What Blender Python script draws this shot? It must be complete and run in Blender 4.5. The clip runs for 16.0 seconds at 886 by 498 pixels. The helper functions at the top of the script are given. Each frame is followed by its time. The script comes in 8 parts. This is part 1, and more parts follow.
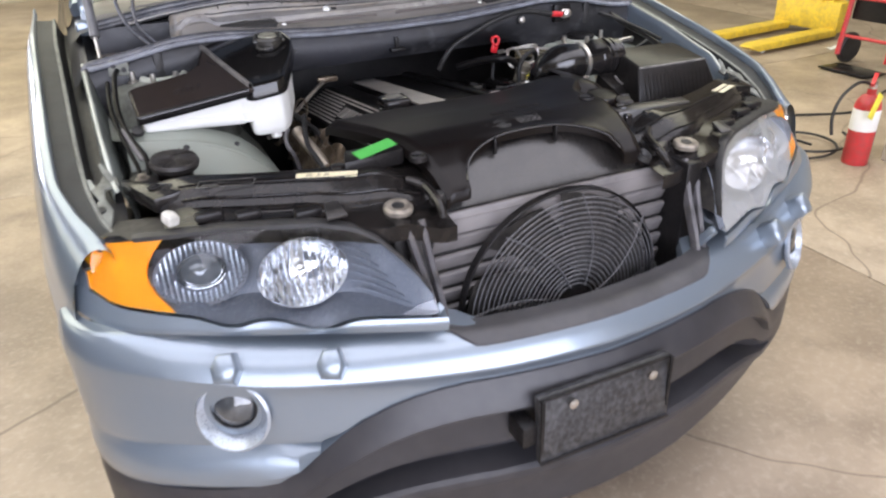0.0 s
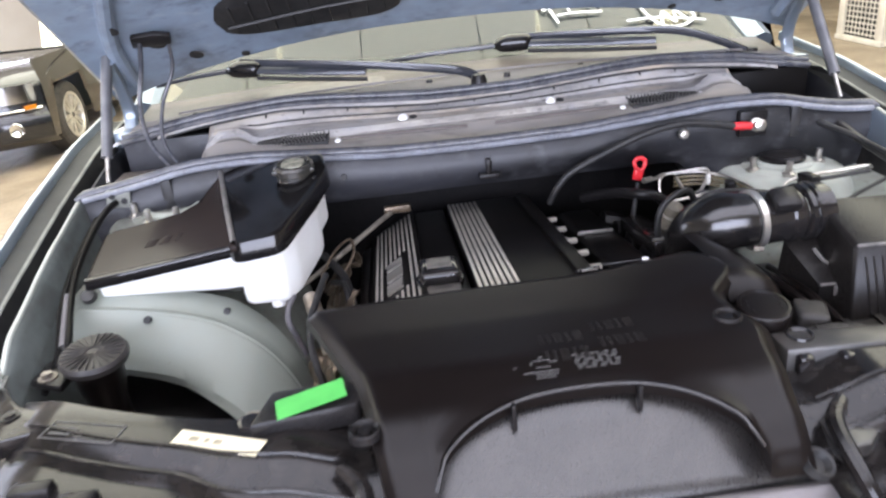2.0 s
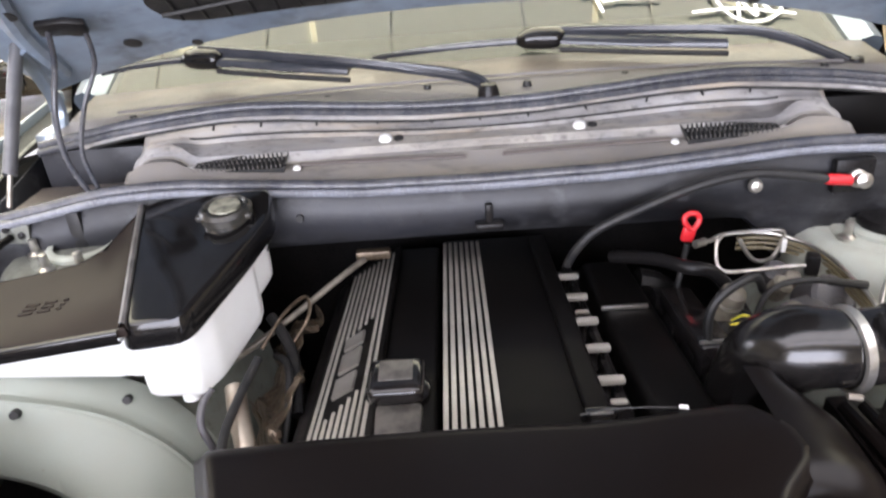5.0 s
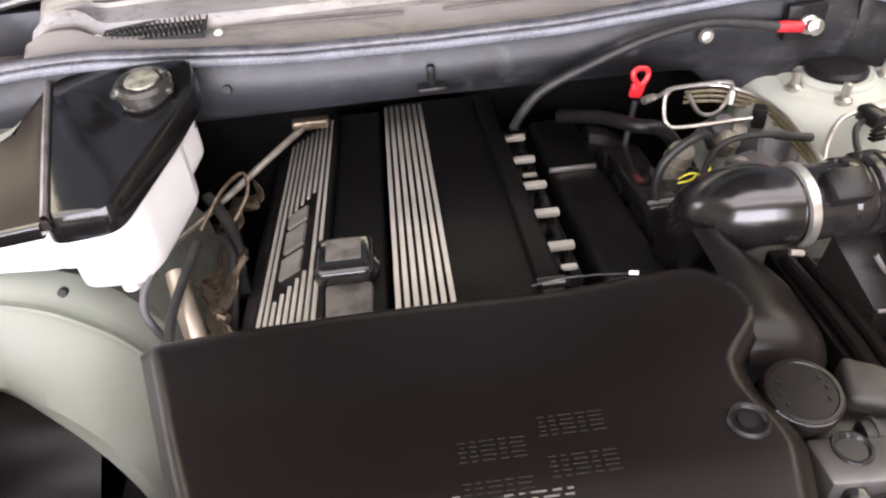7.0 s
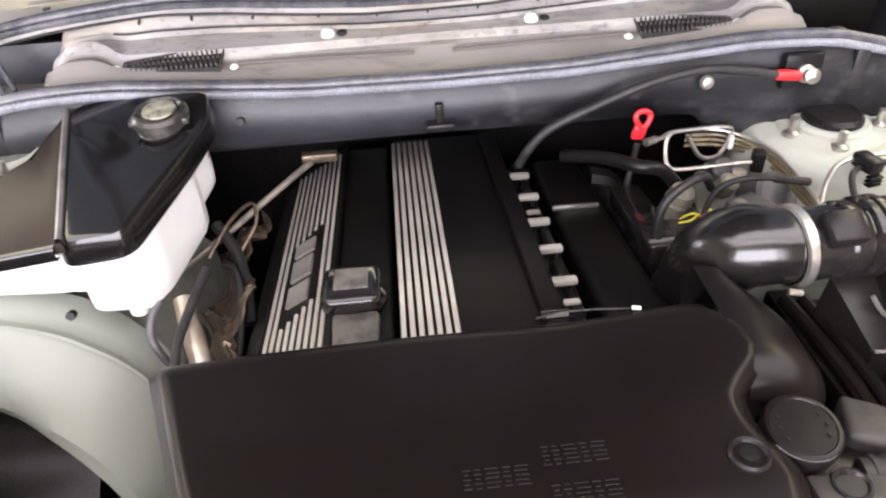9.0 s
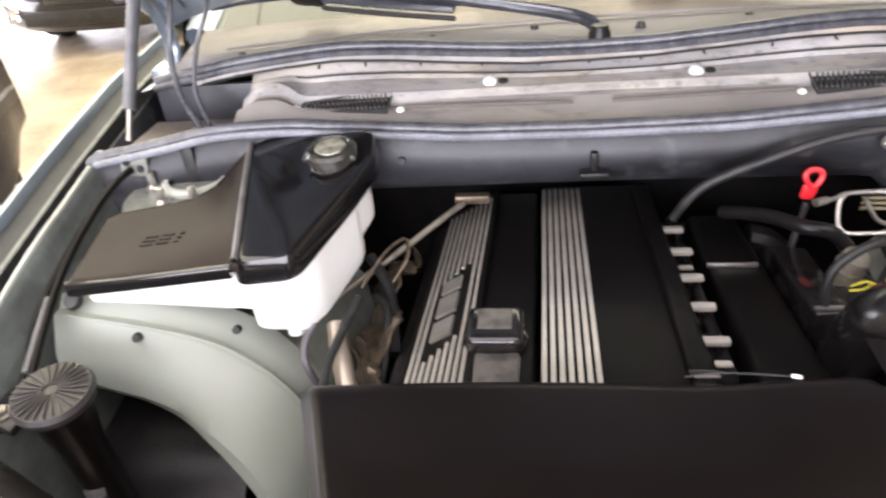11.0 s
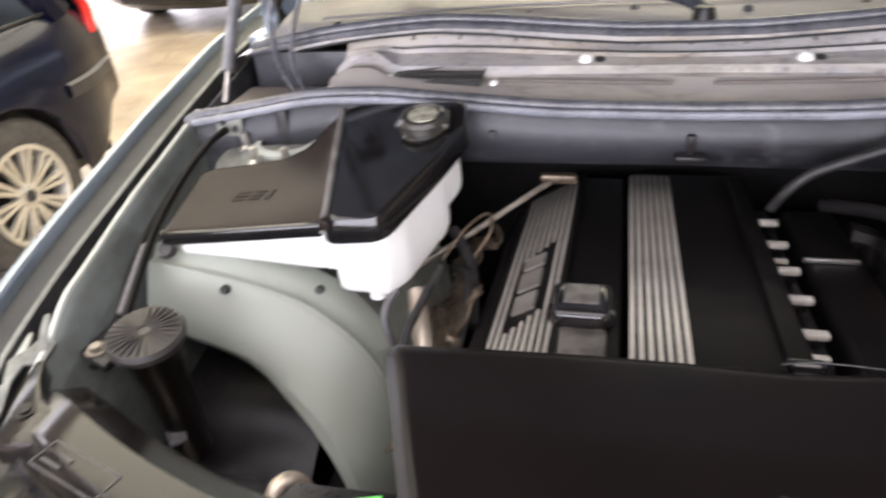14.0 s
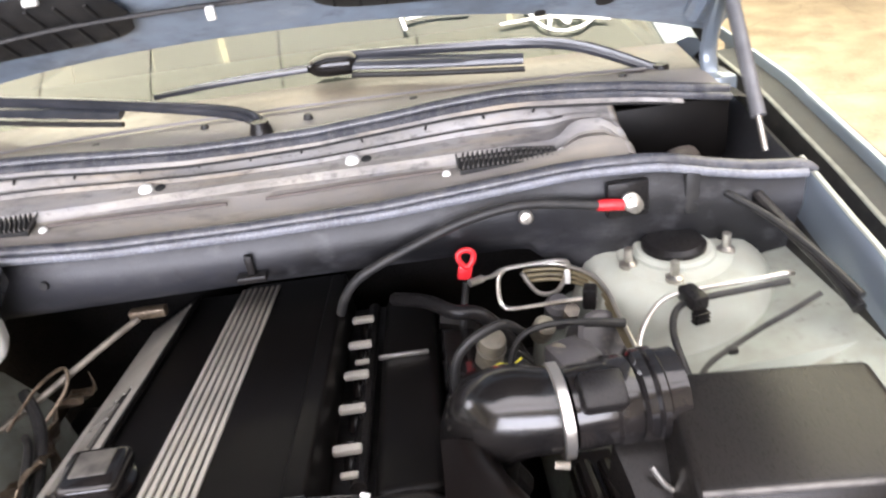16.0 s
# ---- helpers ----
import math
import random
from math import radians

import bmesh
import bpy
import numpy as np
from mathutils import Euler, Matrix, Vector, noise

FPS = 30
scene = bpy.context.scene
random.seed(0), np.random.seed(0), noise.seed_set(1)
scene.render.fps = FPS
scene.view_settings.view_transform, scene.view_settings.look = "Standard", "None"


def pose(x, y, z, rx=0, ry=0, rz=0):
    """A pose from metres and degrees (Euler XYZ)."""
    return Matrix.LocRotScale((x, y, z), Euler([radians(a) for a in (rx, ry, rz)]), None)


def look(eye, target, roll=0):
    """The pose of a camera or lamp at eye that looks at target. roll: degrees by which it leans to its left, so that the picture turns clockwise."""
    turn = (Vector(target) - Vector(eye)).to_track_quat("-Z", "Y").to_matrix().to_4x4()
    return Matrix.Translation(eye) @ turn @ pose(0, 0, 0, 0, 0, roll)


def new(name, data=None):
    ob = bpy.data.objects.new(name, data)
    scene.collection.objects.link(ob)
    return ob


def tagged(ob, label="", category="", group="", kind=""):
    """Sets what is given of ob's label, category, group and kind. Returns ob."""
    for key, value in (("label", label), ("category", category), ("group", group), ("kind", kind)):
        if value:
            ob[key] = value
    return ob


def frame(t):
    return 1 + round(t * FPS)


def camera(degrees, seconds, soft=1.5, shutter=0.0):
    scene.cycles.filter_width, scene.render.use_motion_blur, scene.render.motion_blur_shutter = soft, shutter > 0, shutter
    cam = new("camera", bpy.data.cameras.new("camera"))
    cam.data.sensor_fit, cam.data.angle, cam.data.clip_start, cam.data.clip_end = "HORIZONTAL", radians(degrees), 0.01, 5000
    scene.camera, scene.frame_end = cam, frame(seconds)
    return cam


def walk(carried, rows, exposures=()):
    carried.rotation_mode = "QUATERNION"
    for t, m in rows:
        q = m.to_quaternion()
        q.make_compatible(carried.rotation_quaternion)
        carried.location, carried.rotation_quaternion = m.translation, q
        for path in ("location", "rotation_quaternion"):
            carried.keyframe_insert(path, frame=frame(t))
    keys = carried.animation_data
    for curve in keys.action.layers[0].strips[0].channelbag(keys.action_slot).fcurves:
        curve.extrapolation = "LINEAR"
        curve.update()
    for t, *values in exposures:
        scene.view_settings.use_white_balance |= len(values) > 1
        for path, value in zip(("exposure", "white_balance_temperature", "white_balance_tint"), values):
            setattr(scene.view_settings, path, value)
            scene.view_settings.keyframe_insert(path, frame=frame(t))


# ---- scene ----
cam = camera(64.0, 16.0, soft=2.2, shutter=0.5)
PATH = [
    (0, (-0.766, -1.032, 1.552), (-0.034, 0.574, 0.612), -2.0),
    (0.5, (-0.68, -0.834, 1.579), (0.06, 0.741, 0.594), -0.3),
    (1, (-0.591, -0.685, 1.578), (0.06, 0.95, 0.627), -3.9),
    (1.5, (-0.344, -0.577, 1.571), (-0.023, 1.202, 0.715), -5.2),
    (2, (-0.187, -0.486, 1.567), (-0.09, 1.341, 0.758), -5.9),
    (2.5, (-0.162, -0.329, 1.551), (-0.021, 1.52, 0.8), -3.8),
    (3, (-0.097, -0.211, 1.556), (-0.045, 1.639, 0.8), -3.7),
    (3.2, (-0.065, -0.191, 1.564), (-0.149, 1.658, 0.806), -3.4),
    (5.5, (-0.048, -0.094, 1.594), (-0.079, 1.578, 0.499), -5.4),
    (6, (-0.049, -0.088, 1.582), (-0.036, 1.459, 0.315), -5.7),
    (6.5, (-0.044, -0.064, 1.601), (0.01, 1.482, 0.334), -5.8),
    (7, (-0.049, -0.058, 1.597), (0.02, 1.476, 0.317), -5.0),
    (7.5, (-0.038, -0.062, 1.599), (0.048, 1.485, 0.335), -4.6),
    (8, (-0.045, -0.073, 1.6), (0.065, 1.514, 0.388), -4.1),
    (8.2, (-0.047, -0.072, 1.603), (0.063, 1.519, 0.397), -3.7),
    (10.5, (-0.088, -0.086, 1.596), (-0.169, 1.568, 0.474), -4.1),
    (11, (-0.071, -0.088, 1.605), (-0.367, 1.582, 0.544), -6.3),
    (11.5, (-0.088, -0.11, 1.6), (-0.52, 1.573, 0.61), -7.4),
    (12, (-0.088, -0.118, 1.598), (-0.633, 1.565, 0.664), -8.1),
    (12.5, (-0.09, -0.107, 1.605), (-0.742, 1.551, 0.697), -9.2),
    (13, (-0.113, -0.108, 1.573), (-0.879, 1.461, 0.599), -9.6),
    (13.5, (-0.122, -0.098, 1.585), (-0.882, 1.398, 0.497), -7.5),
    (14, (-0.107, -0.108, 1.575), (-0.569, 1.527, 0.52), -5.4),
    (14.5, (-0.042, -0.107, 1.602), (-0.297, 1.591, 0.577), -7.5),
    (15, (0.105, -0.126, 1.625), (0.089, 1.622, 0.654), -11.3),
    (15.5, (0.26, -0.105, 1.629), (0.28, 1.654, 0.676), -12.4),
    (16, (0.286, -0.006, 1.596), (0.283, 1.757, 0.653), -8.0),
]
EXPOSURES = [(0.0, -0.2, 6050, 10), (1.0, 0.12, 6080, 10), (1.5, 0.28, 5960, 10), (2.0, 0.32, 5830, 11), (3.2, 0.36, 5750, 12), (5.5, 0.42, 6400, 10), (7.0, 0.85, 6600, 12), (8.2, 0.85, 6600, 12), (10.5, 0.9, 6500, 12), (11.0, 0.70, 6500, 11), (11.5, 0.70, 6500, 11), (12.0, 0.54, 6400, 11), (12.5, 0.38, 6320, 11), (13.5, 0.16, 6350, 12), (14.0, 0.42, 6400, 12), (14.5, 0.48, 6400, 12), (15.0, 0.85, 6450, 11), (16.0, 0.82, 6400, 10)]
walk(cam, [(t, look(eye, target, roll)) for t, eye, target, roll in PATH], EXPOSURES)

# ---- world and daylight ----
world = bpy.data.worlds.new("world")
scene.world = world
world.use_nodes = True
wn = world.node_tree.nodes
sky = wn.new("ShaderNodeTexSky")
sky.sky_type, sky.sun_disc = "NISHITA", False
sky.sun_elevation, sky.sun_rotation = radians(40), radians(150)
wn["Background"].inputs["Strength"].default_value = 0.12
world.node_tree.links.new(sky.outputs[0], wn["Background"].inputs["Color"])


def area_light(name, eye, target, sx, sy, watts, color):
    data = bpy.data.lights.new(name, "AREA")
    data.shape, data.size, data.size_y, data.energy, data.color = "RECTANGLE", sx, sy, watts, color
    ob = new(name, data)
    ob.matrix_world = look(eye, target)
    return ob


# daylight through the open roller door behind the camera, and the far one
area_light("door_daylight", (-1.5, -5.9, 2.3), (-1.0, 0, 1.0), 7.5, 3.6, 760, (0.925, 0.900, 1.0))
area_light("side_door_daylight", (-9.85, 6.2, 2.0), (-4.0, 6.2, 0.9), 6.4, 3.4, 400, (1.0, 0.95, 1.0))
area_light("far_door_daylight", (-7.5, 11.85, 1.9), (-7.0, 5, 0.6), 4.4, 3.2, 560, (1.0, 0.95, 1.0))

# ---- materials ----
def mat(name, c1, c2=None, rough=0.5, metal=0.0, big=6.0, fine=180.0, bump=0.15, coat=0.0, spec=0.5, lo=0.42, hi=0.68, vary=0.12, dust=None, dust_amount=0.5):
    """Base colour mixed at two scales, with grain in roughness and relief, and dust on upward faces if wanted."""
    m = bpy.data.materials.new(name)
    m.use_nodes = True
    n, l = m.node_tree.nodes, m.node_tree.links
    bs = n["Principled BSDF"]
    co = n.new("ShaderNodeTexCoord")
    nb, nf = n.new("ShaderNodeTexNoise"), n.new("ShaderNodeTexNoise")
    for node, sc, det in ((nb, big, 6.0), (nf, fine, 3.0)):
        node.inputs["Scale"].default_value, node.inputs["Detail"].default_value = sc, det
        l.new(co.outputs["Object"], node.inputs["Vector"])
    ramp = n.new("ShaderNodeValToRGB")
    ramp.color_ramp.elements[0].position, ramp.color_ramp.elements[1].position = lo, hi
    ramp.color_ramp.elements[0].color = (*c1, 1)
    ramp.color_ramp.elements[1].color = (*(c2 or [v * 0.8 for v in c1]), 1)
    l.new(nb.outputs[0], ramp.inputs[0])
    col = ramp.outputs[0]
    if dust:
        nd = n.new("ShaderNodeTexNoise")
        nd.inputs["Scale"].default_value, nd.inputs["Detail"].default_value = big * 4.0, 12.0
        l.new(co.outputs["Object"], nd.inputs["Vector"])
        r2 = n.new("ShaderNodeValToRGB")
        r2.color_ramp.elements[0].position, r2.color_ramp.elements[1].position = 0.36, 0.86
        r2.color_ramp.elements[1].color = (dust_amount,) * 3 + (1,)
        l.new(nd.outputs[0], r2.inputs[0])
        mx = n.new("ShaderNodeMixRGB")
        mx.inputs[2].default_value = (*dust, 1)
        l.new(r2.outputs[0], mx.inputs[0])
        l.new(col, mx.inputs[1])
        col = mx.outputs[0]
    l.new(col, bs.inputs["Base Color"])
    mr = n.new("ShaderNodeMapRange")
    mr.inputs[3].default_value, mr.inputs[4].default_value = max(0.02, rough - vary), min(1.0, rough + vary)
    l.new(nf.outputs[0], mr.inputs[0])
    l.new(mr.outputs[0], bs.inputs["Roughness"])
    bs.inputs["Metallic"].default_value = metal
    bs.inputs["Specular IOR Level"].default_value = spec
    bs.inputs["Coat Weight"].default_value = coat
    bs.inputs["Coat Roughness"].default_value = 0.06
    if bump:
        b = n.new("ShaderNodeBump")
        b.inputs["Strength"].default_value, b.inputs["Distance"].default_value = bump, 0.002
        l.new(nf.outputs[0], b.inputs["Height"])
        l.new(b.outputs[0], bs.inputs["Normal"])
    return m


def stains(m, rows):
    """Lay blotches over a material's colour: rows of scale, from, to, amount, colour and stretch along x."""
    n, l = m.node_tree.nodes, m.node_tree.links
    bs, co = n["Principled BSDF"], n.new("ShaderNodeTexCoord")
    col = bs.inputs["Base Color"].links[0].from_socket
    for scale, lo, hi, amount, shade, stretch in rows:
        mp = n.new("ShaderNodeMapping")
        mp.inputs["Scale"].default_value = (stretch, 1, 1)
        l.new(co.outputs["Object"], mp.inputs["Vector"])
        t = n.new("ShaderNodeTexNoise")
        t.inputs["Scale"].default_value, t.inputs["Detail"].default_value, t.inputs["Roughness"].default_value = scale, 9.0, 0.62
        l.new(mp.outputs[0], t.inputs["Vector"])
        r = n.new("ShaderNodeMapRange")
        r.inputs[1].default_value, r.inputs[2].default_value, r.inputs[4].default_value = lo, hi, amount
        l.new(t.outputs[0], r.inputs[0])
        x = n.new("ShaderNodeMixRGB")
        x.inputs[2].default_value = (*shade, 1)
        l.new(r.outputs[0], x.inputs[0])
        l.new(col, x.inputs[1])
        col = x.outputs[0]
    l.new(col, bs.inputs["Base Color"])
    return m


def glassy(name, tint, rough=0.02, ior=1.5):
    """Thin clear sheet: a tinted see-through body with a Fresnel gloss."""
    m = bpy.data.materials.new(name)
    m.use_nodes = True
    n, l = m.node_tree.nodes, m.node_tree.links
    out = n["Material Output"]
    tr, gl, fr, mx = n.new("ShaderNodeBsdfTransparent"), n.new("ShaderNodeBsdfGlossy"), n.new("ShaderNodeFresnel"), n.new("ShaderNodeMixShader")
    tr.inputs[0].default_value = (*tint, 1)
    gl.inputs["Roughness"].default_value = rough
    fr.inputs[0].default_value = ior
    l.new(fr.outputs[0], mx.inputs[0])
    l.new(tr.outputs[0], mx.inputs[1])
    l.new(gl.outputs[0], mx.inputs[2])
    l.new(mx.outputs[0], out.inputs[0])
    return m


def glow(name, color, strength):
    m = bpy.data.materials.new(name)
    m.use_nodes = True
    bs = m.node_tree.nodes["Principled BSDF"]
    bs.inputs["Base Color"].default_value = (*color, 1)
    bs.inputs["Emission Color"].default_value = (*color, 1)
    bs.inputs["Emission Strength"].default_value = strength
    return m


PAINT = mat("blue_silver_paint", (0.222, 0.262, 0.308), (0.203, 0.243, 0.289), rough=0.30, metal=0.55, big=3.0, fine=900.0, bump=0.04, coat=0.8, vary=0.05)
PAINT_IN = mat("inner_body_paint", (0.33, 0.352, 0.306), (0.25, 0.266, 0.228), rough=0.55, metal=0.0, spec=0.35, big=9.0, fine=300.0, bump=0.08, dust=(0.20, 0.17, 0.13), dust_amount=0.4)
HOUSE_PAINT = mat("wheelhouse_paint", (0.272, 0.294, 0.252), (0.235, 0.253, 0.217), rough=0.5, spec=0.35, big=5.0, fine=300.0, bump=0.05, lo=0.3, hi=0.8, dust=(0.27, 0.255, 0.205), dust_amount=0.25)
stains(HOUSE_PAINT, [(11.0, 0.60, 0.75, 0.30, (0.17, 0.165, 0.13), 0.6), (34.0, 0.66, 0.74, 0.7, (0.10, 0.072, 0.048), 1.0)])
TOWER_PAINT = mat("dusty_tower_primer", (0.44, 0.467, 0.41), (0.36, 0.38, 0.33), rough=0.5, spec=0.35, big=9.0, fine=300.0, bump=0.08, dust=(0.40, 0.36, 0.29), dust_amount=0.4)
RAIL_PALE = mat("mottled_pale_primer", (0.19, 0.198, 0.172), (0.12, 0.124, 0.108), rough=0.6, spec=0.3, big=22.0, fine=300.0, dust=(0.08, 0.07, 0.055), dust_amount=0.5)
# body paint of the gutter, its shade put into a near-black colour
SILL_SHADE = mat("shaded_fender_rail_paint", (0.036, 0.038, 0.036), (0.027, 0.028, 0.027), rough=0.6, spec=0.2, big=14.0, fine=300.0, dust=(0.07, 0.06, 0.05), dust_amount=0.3)
BLACK = mat("black_plastic", (0.008, 0.0075, 0.0078), (0.013, 0.012, 0.012), rough=0.30, spec=0.22, big=7.0, fine=420.0, bump=0.12, dust=(0.050, 0.043, 0.038), dust_amount=0.14)
BLACK_SATIN = mat("satin_black_cover", (0.0054, 0.0041, 0.0037), (0.0070, 0.0053, 0.0048), rough=0.29, spec=0.20, big=4.0, fine=650.0, bump=0.0, vary=0.03, dust=(0.022, 0.018, 0.016), dust_amount=0.06)
COVER_BLACK = mat("dull_black_engine_cover", (0.0045, 0.0040, 0.0038), (0.0062, 0.0055, 0.0052), rough=0.42, spec=0.12, big=5.0, fine=600.0, bump=0.05, vary=0.06, dust=(0.025, 0.021, 0.018), dust_amount=0.08)
ELBOW = mat("moulded_elbow_plastic", (0.007, 0.0065, 0.0065), (0.010, 0.009, 0.009), rough=0.18, spec=0.65, big=6.0, fine=300.0, bump=0.02, vary=0.05, dust=(0.06, 0.05, 0.04), dust_amount=0.10)
GUARD_DARK = mat("dusty_grey_rubber", (0.020, 0.0188, 0.0175), (0.012, 0.0115, 0.011), rough=0.5, spec=0.3, big=14.0, fine=240.0, dust=(0.09, 0.08, 0.07), dust_amount=0.5)
DUCT = mat("grey_duct_plastic", (0.019, 0.0178, 0.0162), (0.013, 0.0122, 0.0112), rough=0.34, spec=0.8, big=7.0, fine=400.0, bump=0.1, dust=(0.11, 0.098, 0.086), dust_amount=0.35)
AIRBOX = mat("dusty_airbox_plastic", (0.012, 0.0108, 0.010), (0.008, 0.0072, 0.0068), rough=0.30, spec=0.24, big=6.0, fine=500.0, bump=0.06, dust=(0.04, 0.033, 0.028), dust_amount=0.16)
FELT = mat("black_felt", (0.020, 0.0175, 0.016), (0.013, 0.0115, 0.0105), rough=0.95, spec=0.1, big=12.0, fine=200.0, bump=0.5)
# pale edge colour: some wear, and edge highlights painted as thin lines
EDGE = mat("rubbed_highlit_edge", (0.16, 0.15, 0.14), (0.07, 0.066, 0.062), rough=0.35, big=30.0, fine=300.0)
# black lid: the brown it reflects is mixed into its base colour
LID = mat("brown_sheen_lid_plastic", (0.020, 0.0152, 0.0132), (0.025, 0.0190, 0.0165), rough=0.22, spec=0.07, big=5.0, fine=500.0, bump=0.012, vary=0.04, dust=(0.035, 0.027, 0.021), dust_amount=0.10)
LID_GLOSS = mat("polished_lid_plastic", (0.006, 0.0056, 0.0058), (0.009, 0.0082, 0.008), rough=0.09, spec=0.5, big=6.0, fine=260.0, bump=0.02, vary=0.04, dust=(0.03, 0.026, 0.022), dust_amount=0.10)
BLACK_GLOSS = mat("glossy_black_plastic", (0.008, 0.0075, 0.008), (0.012, 0.011, 0.011), rough=0.12, big=6.0, fine=260.0, bump=0.03, vary=0.08, dust=(0.08, 0.06, 0.045), dust_amount=0.14)
RUBBER = mat("black_rubber", (0.012, 0.012, 0.0125), (0.022, 0.022, 0.022), rough=0.5, spec=0.4, big=12.0, fine=300.0, dust=(0.08, 0.07, 0.06), dust_amount=0.25)
SEAL = mat("bulb_seal_rubber", (0.045, 0.048, 0.058), (0.08, 0.083, 0.095), rough=0.24, big=16.0, fine=260.0, bump=0.1, dust=(0.16, 0.145, 0.13), dust_amount=0.4)
# bead of the hood seal, its blue-white highlight put into a paler colour
SEAL_BEAD = mat("highlit_seal_bead", (0.20, 0.21, 0.24), (0.13, 0.136, 0.155), rough=0.26, big=12.0, fine=260.0, bump=0.08, dust=(0.12, 0.115, 0.11), dust_amount=0.4)
BROWN_CAP = mat("dusty_brown_cap", (0.022, 0.019, 0.018), (0.013, 0.0115, 0.011), rough=0.5, big=16.0, fine=260.0, dust=(0.07, 0.062, 0.055), dust_amount=0.5)
WORN_CAP = mat("worn_cap_plastic", (0.115, 0.106, 0.094), (0.04, 0.037, 0.034), rough=0.38, big=45.0, fine=260.0)
GRILLE = mat("grille_plastic", (0.035, 0.034, 0.033), (0.06, 0.056, 0.052), rough=0.5, big=30.0, fine=300.0, dust=(0.16, 0.145, 0.12), dust_amount=0.3)
BULKHEAD = mat("bulkhead_plastic", (0.0235, 0.0245, 0.030), (0.008, 0.008, 0.009), rough=0.42, spec=0.4, big=5.0, fine=260.0, bump=0.2, dust=(0.085, 0.08, 0.074), dust_amount=0.2)
stains(BULKHEAD, [(4.5, 0.46, 0.64, 0.8, (0.010, 0.0098, 0.0105), 0.5), (14.0, 0.55, 0.70, 0.5, (0.075, 0.074, 0.078), 0.4), (42.0, 0.60, 0.72, 0.6, (0.004, 0.004, 0.004), 1.0)])
COWL = mat("dusty_cowl_plastic", (0.36, 0.352, 0.350), (0.25, 0.245, 0.247), rough=0.5, big=7.0, fine=220.0, bump=0.25, spec=0.35, lo=0.35, hi=0.66, dust=(0.40, 0.36, 0.29), dust_amount=0.45)
stains(COWL, [(9.0, 0.48, 0.66, 0.75, (0.54, 0.49, 0.40), 0.18), (26.0, 0.54, 0.68, 0.55, (0.085, 0.08, 0.077), 0.35), (60.0, 0.60, 0.72, 0.5, (0.05, 0.048, 0.046), 0.6)])
COWL_FRONT = mat("brown_cowl_strip", (0.215, 0.200, 0.186), (0.155, 0.144, 0.135), rough=0.6, big=7.0, fine=240.0, spec=0.3, dust=(0.30, 0.265, 0.21), dust_amount=0.4)
stains(COWL_FRONT, [(8.0, 0.50, 0.66, 0.6, (0.34, 0.30, 0.23), 0.2), (30.0, 0.56, 0.70, 0.5, (0.05, 0.046, 0.043), 0.3)])
SCUTTLE = mat("scuttle_plastic", (0.120, 0.102, 0.094), (0.085, 0.073, 0.068), rough=0.38, big=6.0, fine=240.0, spec=0.5, bump=0.06, lo=0.3, hi=0.8, dust=(0.24, 0.20, 0.165), dust_amount=0.4)
LEDGE = mat("grey_scuttle_ledge", (0.235, 0.218, 0.215), (0.175, 0.162, 0.160), rough=0.55, big=6.0, fine=240.0, spec=0.35, dust=(0.30, 0.27, 0.235), dust_amount=0.35)
DIRTY_METAL = mat("dirty_black_metal", (0.012, 0.0115, 0.0115), (0.020, 0.018, 0.017), rough=0.33, metal=0.0, big=11.0, fine=240.0, bump=0.2, dust=(0.09, 0.08, 0.07), dust_amount=0.3)
GUARD = mat("dusty_guard_plastic", (0.088, 0.084, 0.090), (0.05, 0.048, 0.052), rough=0.5, big=14.0, fine=240.0, bump=0.35, dust=(0.15, 0.14, 0.13), dust_amount=0.5)
stains(GUARD, [(22.0, 0.50, 0.64, 0.7, (0.028, 0.026, 0.026), 0.5), (48.0, 0.56, 0.70, 0.5, (0.20, 0.18, 0.155), 1.0)])
CONDENSER = mat("dusty_condenser_plastic", (0.165, 0.153, 0.150), (0.105, 0.098, 0.098), rough=0.55, big=14.0, fine=240.0, bump=0.3, dust=(0.19, 0.175, 0.16), dust_amount=0.5)
SILL_PAD = mat("grey_textured_sill", (0.052, 0.051, 0.054), (0.036, 0.035, 0.037), rough=0.5, spec=0.35, big=12.0, fine=420.0, bump=0.2, dust=(0.12, 0.115, 0.11), dust_amount=0.3)
WIRE = mat("dusty_wire_guard", (0.085, 0.084, 0.088), (0.045, 0.045, 0.048), rough=0.3, big=20.0, fine=300.0)
CROSS = mat("black_enamelled_panel", (0.006, 0.0057, 0.0058), (0.011, 0.0098, 0.0092), rough=0.16, spec=0.33, big=9.0, fine=240.0, bump=0.05, vary=0.07, dust=(0.055, 0.043, 0.036), dust_amount=0.2)
MOUTH = mat("air_mouth_plastic", (0.0105, 0.0096, 0.0092), (0.014, 0.013, 0.0122), rough=0.28, spec=0.75, big=5.0, fine=500.0, bump=0.02, vary=0.04, dust=(0.06, 0.052, 0.046), dust_amount=0.3)
ORANGE_CHALK = mat("orange_chalk", (0.55, 0.16, 0.05), (0.40, 0.12, 0.04), rough=0.9, big=60.0, fine=300.0)
ALU = mat("brushed_aluminium", (0.60, 0.575, 0.52), (0.45, 0.42, 0.37), rough=0.38, metal=0.75, big=14.0, fine=400.0)
STEEL = mat("zinc_steel", (0.62, 0.60, 0.56), (0.42, 0.39, 0.34), rough=0.32, metal=0.9, big=30.0, fine=300.0)
OLIVE_LINE = mat("olive_coated_line", (0.20, 0.165, 0.095), (0.12, 0.098, 0.055), rough=0.4, big=30.0, fine=240.0)
